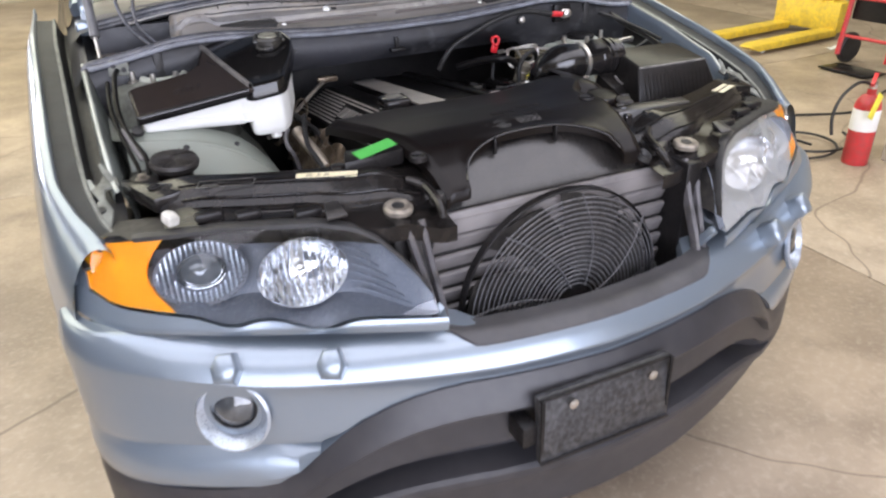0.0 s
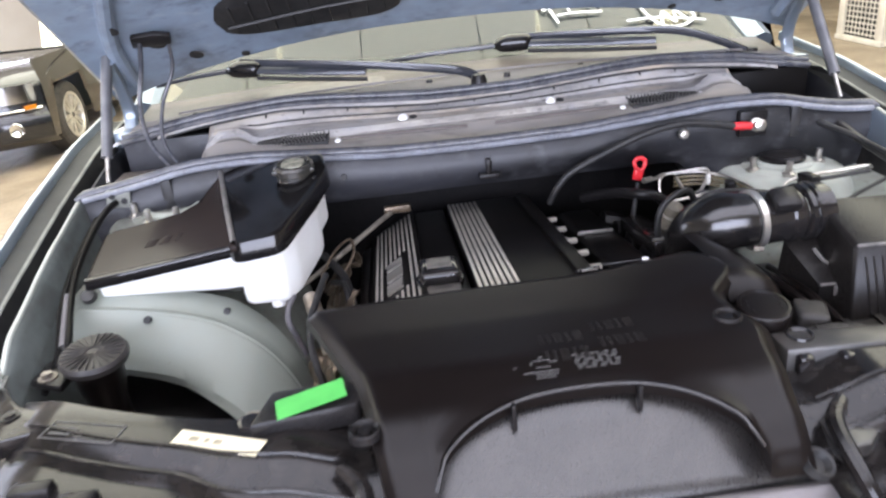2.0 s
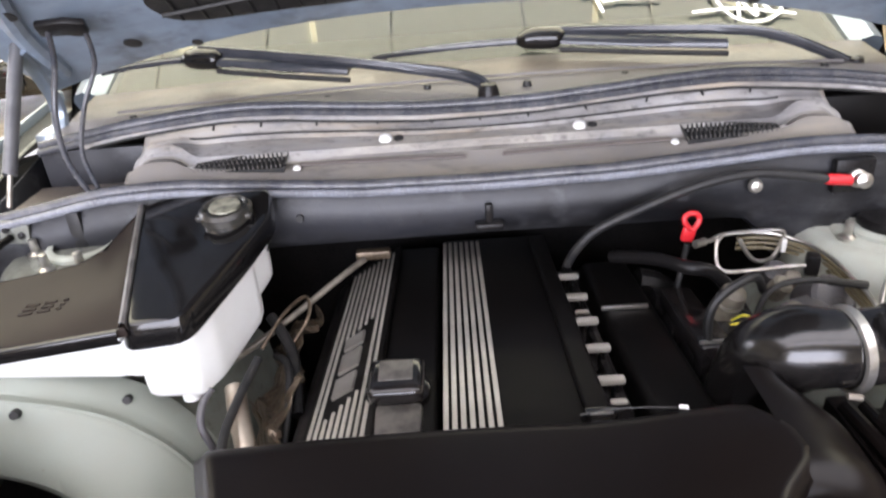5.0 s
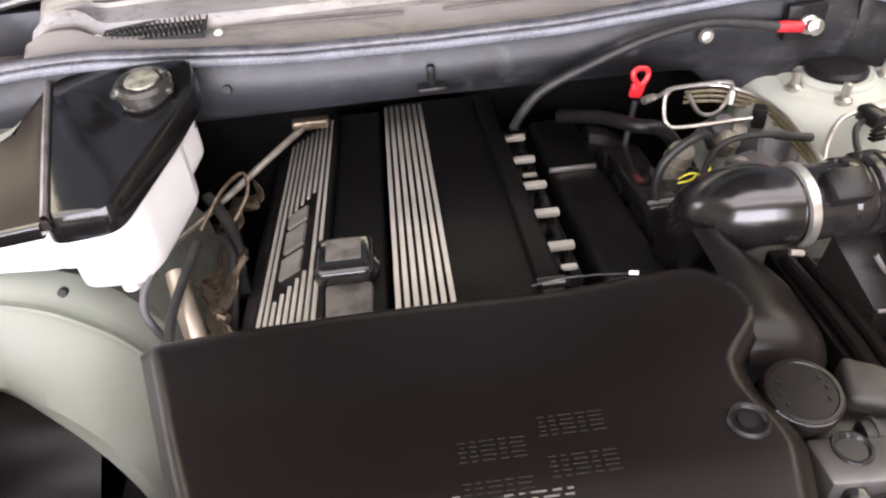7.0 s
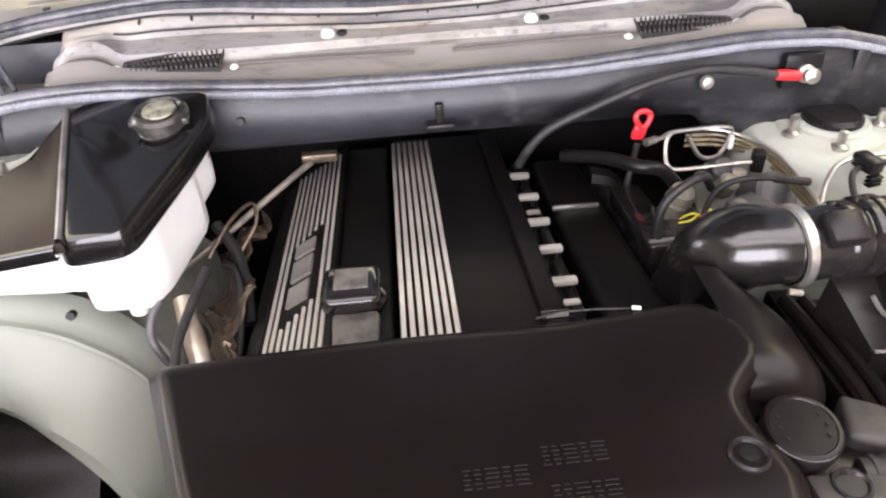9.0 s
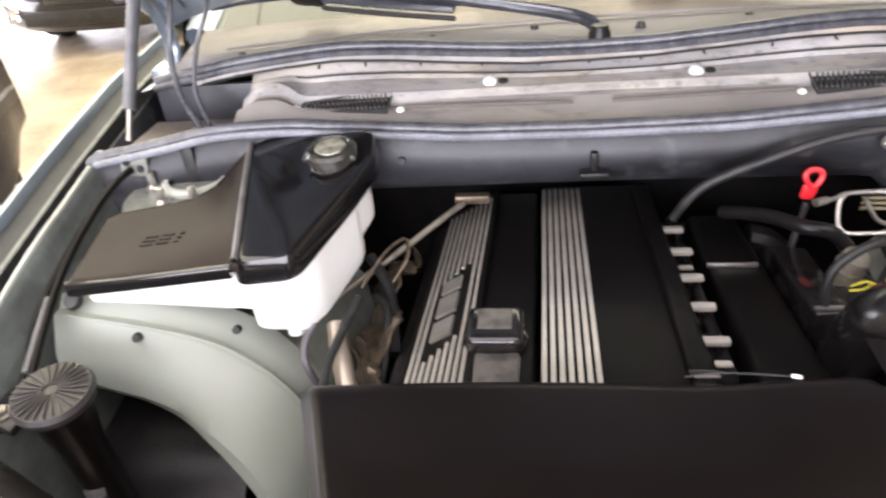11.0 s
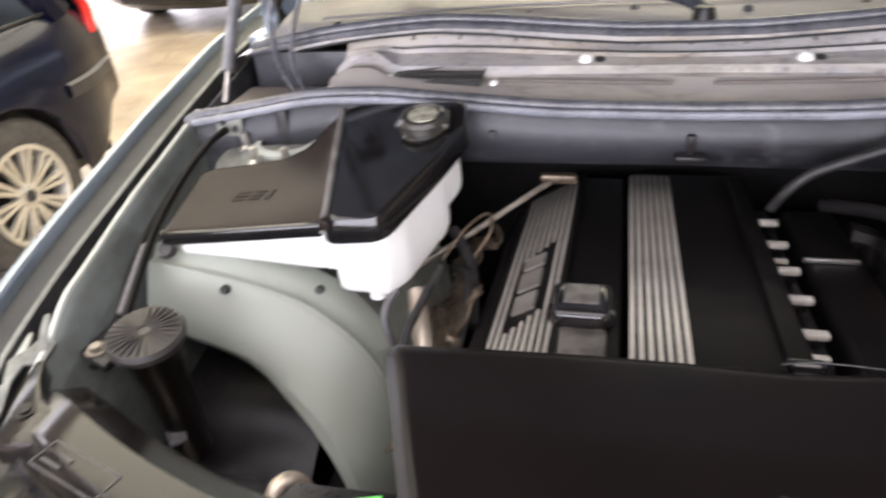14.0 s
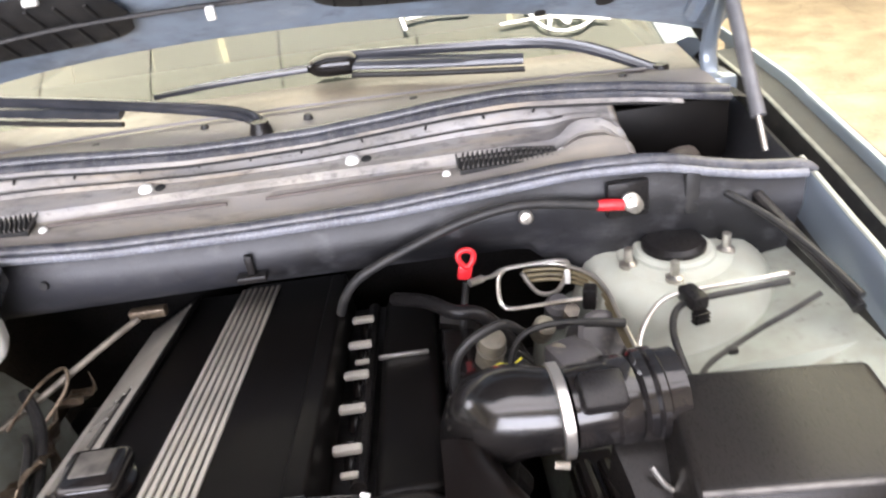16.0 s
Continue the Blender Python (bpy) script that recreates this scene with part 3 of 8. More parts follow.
NOSE_LINE = [(p.x, p.y) for p in spline([(-0.2, -0.135, 0), (0.0, -0.15, 0), (0.2, -0.132, 0), (0.35, -0.095, 0), (0.52, -0.036, 0), (0.70, 0.042, 0), (0.82, 0.108, 0), (0.90, 0.172, 0), (0.95, 0.24, 0), (0.972, 0.31, 0), (0.98, 0.45, 0)], 8)]


def y_nose(x):
    return lerp(NOSE_LINE, abs(x))


def nose_path(n=60, back=0.42):
    """The bumper's outline from one wheel arch round to the other, with outward normals."""
    pts = []
    for i in range(n + 1):
        x = 0.9735 * math.sin(-math.pi / 2 + math.pi * i / n)
        pts.append(Vector((x, y_nose(x), 0)))
    out = []
    for i, p in enumerate(pts):
        t = pts[min(len(pts) - 1, i + 1)] - pts[max(0, i - 1)]
        t.normalize()
        out.append((p, Vector((t.y, -t.x, 0))))
    return out


NOSE = nose_path()


def z_paint_low(x):
    return lerp([(0, 0.715), (0.20, 0.718), (0.32, 0.716), (0.42, 0.692), (0.50, 0.648), (0.56, 0.600), (0.61, 0.545), (0.66, 0.508), (0.74, 0.494), (0.86, 0.490), (0.98, 0.495)], abs(x))


def bumper_skin():
    rings = []
    for p, nrm in NOSE:
        zl = z_paint_low(p.x)
        e = 1 - smooth01((abs(p.x - 0.01) - 0.28) / 0.05)
        sec = [(-0.145 + 0.045 * e, 0.785 - 0.03 * e), (-0.14 + 0.047 * e, 0.808 - 0.016 * e), (-0.10 + 0.012 * e, 0.808 - 0.014 * e), (-0.060, 0.806 - 0.008 * e), (-0.046, 0.802), (-0.030, 0.791), (-0.018, 0.777), (-0.008, 0.763), (-0.001, 0.748), (-0.001, 0.743), (-0.005, 0.735)]
        w = smooth01((abs(p.x) - 0.42) / 0.2)
        step = smooth01((abs(p.x) - 0.50) / 0.08)
        for k, (z, inset) in enumerate(((0.715, 0), (0.690, 0), (0.660, 0), (0.630, 0), (0.616, 0), (0.609, 0.001), (0.602, 0.008), (0.597, 0.020), (0.590, 0.022), (0.575, 0.008), (0.558, -0.004), (0.530, -0.010), (0.508, -0.006), (0.490, 0.006))):
            sec += [(-0.012 + 0.006 * w - inset * step, max(z, zl + 0.0004 * (14 - k)))]
        sec += [(-0.055, zl - 0.004)]
        back = smooth01((abs(p.x) - 0.80) / 0.15)
        rings.append([p + nrm * (d * (1 - 0.7 * back)) + V(0, 0, z + 0.03 * smooth01((abs(p.x) - 0.6) / 0.3) * (z > 0.74)) for d, z in sec])
    bm = loft(rings, closed=False)
    bmesh.ops.recalc_face_normals(bm, faces=bm.faces)
    return bm


bumper = part("bumper", bumper_skin(), PAINT, suv, "silver-blue painted front bumper with scuffs", smooth=24)


def valance_skin():
    rings = []
    for p, nrm in NOSE:
        zl = z_paint_low(p.x)
        c = 1 - smooth01((abs(p.x) - 0.50) / 0.22)
        top = zl + 0.004
        sec = [(-0.035, top), (-0.006, top - 0.004), (0.010 * c, top - 0.03), (0.022 * c, top - 0.055)]
        mid = top - 0.06
        lowz = 0.33
        span = mid - lowz
        q = span / 0.33
        sec += [(0.024 * c, mid), (0.022 * c, mid - 0.006 * q), (-0.006 * c, mid - 0.020 * q), (-0.004 * c, mid - 0.100 * q), (-0.010 * c, mid - 0.106 * q), (-0.048 * c, mid - 0.110 * q), (-0.052 * c, mid - 0.154 * q), (0.006 * c, mid - 0.162 * q), (0.014 * c, mid - 0.170 * q), (0.014 * c, mid - 0.186 * q), (0.0, mid - 0.20 * q), (-0.014, mid - 0.25 * q), (-0.02, lowz + 0.005), (-0.06, lowz - 0.015)]
        rings.append([p + nrm * d + V(0, 0, z) for d, z in sec])
    return loft(rings, closed=False)


def pad_ring(x):
    """Dark textured strip along the top of the bumper below the grille opening."""
    e = smooth01((abs(x + 0.002) - 0.255) / 0.075)
    y0 = y_nose(x)
    lo = 0.024 + 0.042 * e * e
    d = [lo + (0.098 - lo) * k / 5 for k in range(6)]
    zz = [lerp([(0.018, 0.777), (0.030, 0.791), (0.046, 0.802), (0.060, 0.799), (0.088, 0.795), (0.10, 0.795)], q) + 0.0035 + 0.008 * e for q in d]
    return [V(x, y0 + d[0], zz[0] - 0.006)] + [V(x, y0 + a, b) for a, b in zip(d, zz)]


part("grille_sill", loft([pad_ring(x) for x in np.linspace(-0.328, 0.328, 40)], closed=False), SILL_PAD, bumper, "dark grey textured sill under the missing grille", smooth=40)
part("valance", valance_skin(), CLADDING, bumper, "grey-black unpainted lower bumper trim", smooth=22)

# plate bracket with a blank, scuffed black plate
plate_y = -0.182
plate = part("plate_bracket", box((0, 0, 0), (0.306, 0.018, 0.150), 0.004, m=None), PLATE, bumper, "scuffed empty black licence plate bracket")
plate.rotation_euler = (radians(-6), 0, 0)
plate.location = V(-0.045, plate_y, 0.622) - POS[bumper]
for dz, dx, w, h in ((0.071, 0, 0.306, 0.008), (-0.071, 0, 0.306, 0.008), (0, -0.149, 0.008, 0.150), (0, 0.149, 0.008, 0.150)):
    part("plate_edge", box((-0.045 + dx, plate_y - 0.011 + dz * 0.10, 0.622 + dz), (w, 0.006, h), 0.002), BLACK, bumper)
for k, xx in enumerate((-0.13, 0.055)):
    part("bolt", bolt((xx, plate_y - 0.017, 0.672), (0, -1, 0), 0.006, 0.004), STEEL, bumper)
part("plate_bracket_arm", box((-0.21, plate_y + 0.03, 0.61), (0.035, 0.06, 0.05), 0.006), BLACK, bumper)

for s in (-1, 1):
    # washer nozzle caps
    for xx in (0.53, 0.70):
        yy = y_nose(xx)
        base = [(-0.024, -0.030), (0.018, -0.034), (0.030, -0.006), (0.018, 0.032), (-0.018, 0.030), (-0.031, 0.0)]
        bm = loft([[V(x * k + dx, y * k + dy, z) for x, y in base] for k, z, dx, dy in ((0.86, -0.020, 0, 0), (0.84, 0.010, 0, 0), (0.80, 0.017, 0, 0.001), (0.70, 0.023, 0, 0.003), (0.50, 0.026, 0, 0.006), (0.2, 0.027, 0, 0.008))])
        bmesh.ops.recalc_face_normals(bm, faces=bm.faces)
        bm.transform(aim((s * xx, yy + 0.007, 0.789), (s * 0.30, -0.75, 0.65)))
        part("washer_cap", bm, PAINT, bumper, smooth=40)
    # fog lamp in a dished ring
    m = aim((s * 0.705, y_nose(0.705) + 0.004, 0.685), (s * 0.55, -1, 0.25))
    part("fog_ring", lathe([(0.068, 0.0), (0.071, 0.008), (0.066, 0.012), (0.050, -0.004), (0.045, -0.014), (0.030, -0.018)], m), FOG_RING, bumper)
    fog = part("fog_lamp", lathe([(0.045, -0.016), (0.0445, -0.004), (0.041, 0.002), (0.040, -0.004)], m @ Matrix.Translation((0, 0.017, 0.003))), BLACK, bumper, "clear fog lamp with a dark bowl")
    part("fog_lens", lathe([(0.041, -0.006), (0.036, 0.0), (0.02, 0.006), (0, 0.008)], m @ Matrix.Translation((0, 0.017, 0.003))), FOG_GLASS, fog)



# fenders
def xi(y):
    return lerp([(0.15, 0.800), (0.275, 0.832), (0.35, 0.863), (0.45, 0.880), (0.6, 0.886), (0.93, 0.893), (1.2, 0.900), (1.5, 0.900)], y)


def zi(y):
    return lerp([(0.15, 0.93), (0.20, 0.945), (0.28, 0.972), (0.43, 1.032), (0.55, 1.066), (0.66, 1.092), (0.93, 1.148), (1.2, 1.192), (1.5, 1.222)], y)


def fender(s):
    rows = [(0.0, -0.018), (0.02, 0.0), (0.08, 0.005), (0.20, 0.006), (0.32, 0.002), (0.44, -0.008), (0.55, -0.022), (0.66, -0.042), (0.76, -0.066), (0.86, -0.098), (0.94, -0.136), (0.995, -0.18)]
    rings = []
    n = 44
    for i in range(n + 1):
        ring = []
        for k in range(len(rows) + 6):
            yf = lerp([(0, 0.245), (4, 0.262), (9, 0.272), (12, 0.235), (17, 0.20)], k)
            y = yf + (1.5 - yf) * (i / n) ** 1.15
            outer = 0.980 - 0.38 * max(0.0, 0.60 - y) ** 2 - 0.03 * smooth01((y - 1.1) / 0.4)
            a, z = xi(y) + 0.012 + 0.016 * smooth01((y - 0.30) / 0.15), zi(y)
            if k < len(rows):
                f, dz = rows[k]
                ring.append(V(s * (a + (outer - a) * f), y, z + dz))
            else:
                q = (k - len(rows) + 1) / 6
                zt = z - 0.18
                if y < 0.30:
                    zb = 0.78
                elif abs(y - 0.74) < 0.45:
                    zb = max(0.36 + math.sqrt(0.45**2 - (y - 0.74) ** 2), 0.40)
                else:
                    zb = 0.42 if y > 0.7 else 0.78
                zb = min(zb, zt - 0.01)
                bulge = 0.012 * math.sin(math.pi * min(1, q))
                ring.append(V(s * (outer + bulge), y, zt + (zb - zt) * q))
        rings.append(ring)
    return loft(rings, closed=False)


for s in (-1, 1):
    part("fender", fender(s), PAINT, suv, "silver-blue painted front fender")
    # gutter beside the hood opening: ledge paint darkened as shade, rubber strip, inner panel
    ys = [0.275 + 1.15 * k / 28 for k in range(29)]
    prof = [(0.030, -0.013), (0.016, -0.015), (-0.004, -0.016), (-0.012, -0.016)]
    part("fender_rail", loft([[V(s * (xi(y) + d), y, zi(y) + z) for d, z in prof] for y in ys], closed=False), SILL_SHADE, suv)
    prof = [(-0.012, -0.016), (-0.013, -0.012), (-0.019, -0.012), (-0.021, -0.014)]
    part("rail_ledge", loft([[V(s * (xi(y) + d), y, zi(y) + z) for d, z in prof] for y in ys], closed=False), RAIL_PALE, suv)
    prof = [(-0.021, -0.014), (-0.024, -0.040), (-0.032, -0.060), (-0.045, -0.064), (-0.058, -0.060), (-0.064, -0.052)]
    part("rail_rubber", loft([[V(s * (xi(y) + d), y, zi(y) + z) for d, z in prof] for y in ys], closed=False), RUBBER, suv)
    ysb = [0.425 + 0.52 * k / 20 for k in range(21)]
    def lip(y):
        return (0.004 + 0.003 * math.sin(19 * y) if y < 0.8 else 0.006) - 0.026 * (1 - smooth01((y - 0.45) / 0.08))
    prof = [(-0.058, -0.045), (-0.060, -0.012), (-0.063, -0.003), (-0.070, 0.0), (-0.074, -0.004), (-0.078, -0.018), (-0.086, -0.06), (-0.096, -0.13), (-0.108, -0.26), (-0.122, -0.45)]
    wing = [[V(s * (xi(y) + d), y, zi(y) + z + (lip(y) if z > -0.03 else 0.0)) for d, z in prof] for y in ysb]
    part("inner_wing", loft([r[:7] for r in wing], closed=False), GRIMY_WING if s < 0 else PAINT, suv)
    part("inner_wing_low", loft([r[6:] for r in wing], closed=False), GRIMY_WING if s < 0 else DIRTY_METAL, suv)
    part("wing_lip", tube([V(s * (xi(y) - 0.067), y, zi(y) + lip(y)) for y in ysb], 0.0042, 8, 2), TOWER_PAINT, suv)
    # front end of the rail: a holed bracket
    def rail_plate(pts, lift, h):
        b = prism(pts, 0, h, 0.0015)
        for v in b.verts:
            v.co.z += zi(v.co.y) - 0.030 + lift
        b.transform(Matrix.Diagonal((s, 1, 1, 1)))
        bmesh.ops.recalc_face_normals(b, faces=b.faces)
        return b
    part("rail_bracket", rail_plate([(0.879, 0.316), (0.871, 0.322), (0.873, 0.36), (0.874, 0.390), (0.868, 0.436), (0.846, 0.458), (0.854, 0.486), (0.888, 0.490), (0.888, 0.44), (0.887, 0.392)][::-1], 0.0, 0.006), TOWER_PAINT, suv, "pale painted strip at the end of the fender rail")
    inner = part("rail_bracket", rail_plate([(0.829, 0.480), (0.804, 0.470), (0.803, 0.441), (0.830, 0.436), (0.833, 0.412), (0.822, 0.375), (0.832, 0.334), (0.858, 0.331), (0.853, 0.362), (0.860, 0.392), (0.843, 0.407), (0.856, 0.438), (0.838, 0.456)], 0.007, 0.006), RAIL_PALE, suv, "pale wavy holed bracket at the end of the fender rail")
    part("bracket_hole", lathe([(0.0, 0.003), (0.0085, 0.0025), (0.0085, -0.002)], aim((s * 0.843, 0.379, zi(0.379) - 0.0165), (0, -0.35, 1)), 16), RUBBER, inner)
    part("bracket_curl", tube([V(s * 0.829, 0.498, zi(0.498) - 0.004), V(s * 0.822, 0.478, zi(0.478) - 0.010), V(s * 0.812, 0.455, zi(0.455) - 0.018)], [0.004, 0.007, 0.007], 10, flat=0.6), RAIL_PALE, inner)
    part("rail_floor", rail_plate([(0.80, 0.29), (0.895, 0.28), (0.895, 0.50), (0.80, 0.50)], -0.020, 0.006), RUBBER, suv)
    part("corner_filler", prism([(s * 0.72, 0.245), (s * 0.80, 0.262), (s * 0.845, 0.285), (s * 0.845, 0.33), (s * 0.72, 0.33)][::s], 0.945, 0.972, 0.005), COVER_BLACK, suv)
    # the panel's end sweeps up to the rail
    bm = loft([[V(s * x, y, z + d) for x, y, z in ((0.748, 0.295, 1.030), (0.772, 0.355, 1.031), (0.800, 0.43, 1.030))] + [V(s * x, y, z + d) for x, y, z in ((0.786, 0.430, 1.032), (0.764, 0.395, 1.034), (0.735, 0.365, 1.036), (0.700, 0.348, 1.036), (0.690, 0.30, 1.036))] for d in (-0.03, 0.0)])
    bmesh.ops.recalc_face_normals(bm, faces=bm.faces)
    bevel(bm, 0.004)
    part("panel_gusset", bm, CROSS, suv)
    part("bolt", bolt((s * 0.742, 0.345, 1.035), (0, 0, 1), 0.008, 0.004), BLACK, suv)

# headlamp trims and headlamps
def y_lamp(x, z):
    a = abs(x)
    yb = lerp([(0.30, -0.085), (0.36, -0.062), (0.50, 0.0), (0.60, 0.045), (0.70, 0.092), (0.78, 0.135), (0.84, 0.175), (0.885, 0.225), (0.91, 0.262)], a)
    return yb + (z - 0.85) * lerp([(0.3, 0.62), (0.5, 0.68), (0.75, 0.72), (0.89, 0.80)], a)


def lamp_low(a):
    """Lower edge of the lamp, with its two scallops."""
    base = lerp([(0.33, 0.858), (0.45, 0.860), (0.60, 0.865), (0.75, 0.871), (0.86, 0.880), (0.89, 0.894)], a)
    return base - 0.018 * math.exp(-(((a - 0.535) / 0.045) ** 2)) - 0.014 * math.exp(-(((a - 0.675) / 0.04) ** 2))


def lamp_high(a):
    return lerp([(0.335, 0.885), (0.36, 0.928), (0.40, 0.972), (0.44, 0.992), (0.50, 1.000), (0.65, 0.996), (0.78, 0.982), (0.86, 0.970), (0.89, 0.962)], a)


def lamp_sheet(s, a0, a1, f0, f1, push=0.0, nu=30, nv=8):
    def f(u, v):
        a = a0 + (a1 - a0) * u
        lo, hi = lamp_low(a), lamp_high(a)
        z = lo + (hi - lo) * (f0 + (f1 - f0) * v)
        return V(s * a, y_lamp(a, z) + push * (0.16 + 0.84 * smooth01((a - 0.345) / 0.11)), z)
    return surf(f, nu, nv, 0.003)




def amber_in(v):
    """Inner edge of the amber corner, bowed round the low beam."""
    return 0.742 + 0.050 * math.sin(math.pi * min(1.0, 0.10 + 0.85 * v))


def lens_pt(s, u, v):
    a = 0.337 + (amber_in(v) - 0.004 - 0.337) * u
    z = lamp_low(a) + (lamp_high(a) - lamp_low(a)) * v
    return V(s * a, y_lamp(a, z), z)


for s in (-1, 1):
    lamp = part("headlamp", lamp_sheet(s, 0.335, 0.900, 0, 1, 0.098), HOUSING, suv, "clear headlamp with amber corner" if s < 0 else "hazed scuffed headlamp with amber corner")
    # side walls of the housing
    for edge_z, finish in ((lamp_low, HOUSING), (lamp_high, GUARD_DARK)):
        part("lamp_rim", loft([[V(s * a, y_lamp(a, edge_z(a)) + d, edge_z(a)) for d in (0.0, 0.05, 0.10)] for a in np.linspace(0.335, 0.905, 28)], closed=False), finish, lamp)
    part("lens", surf(lambda u, v: lens_pt(s, u, v), 30, 10), GLASS if s < 0 else GLASS_HAZE, lamp).visible_shadow = False
    bm = surf(lambda u, v: (lambda a: V(s * a, y_lamp(a, lamp_low(a) + (lamp_high(a) - lamp_low(a)) * v) + 0.001, lamp_low(a) + (lamp_high(a) - lamp_low(a)) * v))(amber_in(v) + (0.891 - amber_in(v)) * u), 14, 10, 0.004)
    part("turn_signal", bm, AMBER, lamp, "amber turn signal lens").visible_shadow = False
    # low beam bowl with projector
    c = V(s * 0.700, y_lamp(0.700, 0.920) + 0.036, 0.920)
    m = aim(c, (s * 0.10, -1, 0.14)) @ Matrix.Diagonal((1.05, 0.80, 0.9, 1))
    ribbed = lathe([(0.079, 0.012), (0.077, 0.006), (0.060, -0.018), (0.040, -0.034)], m, 48)
    part("low_beam_bowl", ribbed, DULL_BOWL, lamp, "ribbed silver low beam bowl")
    part("projector_lens", lathe([(0.036, -0.03), (0.037, -0.012), (0.033, 0.0), (0.02, 0.012), (0.0, 0.016)], m), mat("projector_glass", (0.10, 0.11, 0.12), (0.16, 0.17, 0.18), rough=0.06, metal=0.3, big=20.0, fine=100.0, bump=0.0, coat=1.0, vary=0.03), lamp)
    part("projector_ring", lathe([(0.037, -0.01), (0.043, -0.006), (0.045, -0.014), (0.040, -0.03)], m), CHROME, lamp)
    # upright flutes across the bowl
    for k in range(17):
        px = -0.072 + 0.009 * k
        h = math.sqrt(max(0.0, 0.075 ** 2 - px ** 2))
        inner = math.sqrt(max(0.0, 0.046 ** 2 - px ** 2))
        for za, zb in ((inner, h), (-h, -inner)) if inner > 0.004 else ((-h, h),):
            if zb - za > 0.006:
                flute = box((px, (za + zb) / 2, -0.001), (0.0034, zb - za, 0.004), 0.0012)
                flute.transform(m)
                part("bowl_flute", flute, FOG_RING, lamp)
    # reflector behind the amber lens
    mm = aim(V(s * 0.825, y_lamp(0.825, 0.925) + 0.052, 0.925), (s * 0.45, -1, 0.2)) @ Matrix.Diagonal((0.85, 1.0, 1.0, 1))
    part("signal_bowl", lathe([(0.062, 0.022), (0.050, 0.004), (0.034, -0.010), (0.016, -0.018), (0.0, -0.019)], mm, 14), REFLECTOR, lamp, smooth=0)
    c = V(s * 0.535, y_lamp(0.535, 0.922) + 0.034, 0.922)
    m = aim(c, (s * 0.06, -1, 0.14)) @ Matrix.Diagonal((1.32, 1.06, 1.1, 1))
    part("high_beam_bowl", lathe([(0.062, 0.02), (0.0605, 0.012), (0.052, -0.012), (0.036, -0.032), (0.014, -0.040), (0.0, -0.041)], m, 48), REFLECTOR, lamp, "chrome high beam reflector", smooth=60)
    for k in range(13):
        px = -0.054 + 0.009 * k
        hh = math.sqrt(max(0.0, 0.058 ** 2 - px ** 2))
        deep = lambda q: -0.041 + 0.053 * (min(1.0, abs(q) / 0.060)) ** 1.8
        fl = tube([(px, -hh + 2 * hh * j / 8, deep(math.hypot(px, -hh + 2 * hh * j / 8)) + 0.001) for j in range(9)], 0.0016, 6, 1)
        fl.transform(m)
        part("bowl_flute", fl, REFLECTOR, lamp)
    for k in range(7):
        f = 0.10 + 0.10 * k
        pts = []
        for a in np.linspace(0.372 + 0.008 * k, 0.452, 6):
            z = lamp_low(a) + (lamp_high(a) - lamp_low(a)) * f
            pts.append(V(s * a, y_lamp(a, z) + 0.078 * (0.16 + 0.84 * smooth01((a - 0.345) / 0.11)), z))
        part("housing_rib", tube(pts, 0.0022, 6, 1), HOUSING, lamp)
    part("bulb", lathe([(0.008, -0.04), (0.009, -0.015), (0.006, -0.005), (0, -0.003)], m, 14), STEEL, lamp)
    def side_trim(u, v):
        a = 0.893 + 0.028 * u
        z = lamp_low(0.89) - 0.004 + (lamp_high(0.89) - lamp_low(0.89) + 0.004) * v
        return V(s * a, y_lamp(a, z) - 0.002 + 0.6 * max(0.0, a - 0.905), z)
    part("headlamp_trim", surf(side_trim, 5, 10, 0.003), PAINT, suv)
    # painted strip under the lamp
    def strip(u, v):
        a = 0.325 + (0.928 - 0.325) * u
        hi, lo = lamp_low(a) - 0.003, 0.828 + 0.012 * u
        z = lo + (hi - lo) * v
        return V(s * a, y_lamp(min(a, 0.905), max(z, 0.845)) - 0.006 + 0.006 * (1 - v) + max(0, a - 0.905) * 2.0, z)
    part("headlamp_trim", surf(strip, 40, 6, 0.004), PAINT, suv)
    part("bracket_tab", box((s * 0.318, -0.030, 0.836), (0.016, 0.02, 0.055), 0.005, m=pose(0, 0, 0, 30, s * 22, 0)), PAINT, suv)

# upper crossmember, one half each side
def y_off(a):
    return 0.17 * (max(0.0, a - 0.32) / 0.46) ** 1.7


def z_off(a):
    return -0.030 * smooth01((a - 0.66) / 0.14) - 0.028 * (1 - smooth01((a - 0.26) / 0.10))


def lamp_back(a):
    """Where the panel starts behind the lamp's upper edge."""
    return y_lamp(a, lamp_high(a)) + 0.014 if a > 0.37 else 0.0


def cross_ring(s, a):
    yo, zo = y_off(a), z_off(a)
    k = 1 - smooth01((a - 0.40) / 0.10)
    front = max(0.042, lamp_back(a)) - yo
    prof = [(0.282, 0.975), (0.284, 1.010), (0.276, 1.018), (0.252, 1.036), (0.242, 1.0445), (0.190 - 0.012 * k, 1.0445), (0.180 - 0.014 * k, 1.040), (0.172 - 0.018 * k, 1.032), (0.162 - 0.026 * k, 1.026), (0.156 - 0.030 * k, 1.018)]
    ledge = [(0.97, 1.016 - 0.008 * k), (0.60, 1.014 - 0.010 * k), (0.45, 1.011 - 0.009 * k), (0.36, 1.008 - 0.008 * k), (0.08, 1.006 - 0.01 * k), (0.0, 0.996), (0.0, 0.965)]
    prof += [(front + (0.152 - 0.030 * k - front) * f, z - 0.003) for f, z in ledge]
    return [V(s * a, y + yo, z + zo) for y, z in prof]


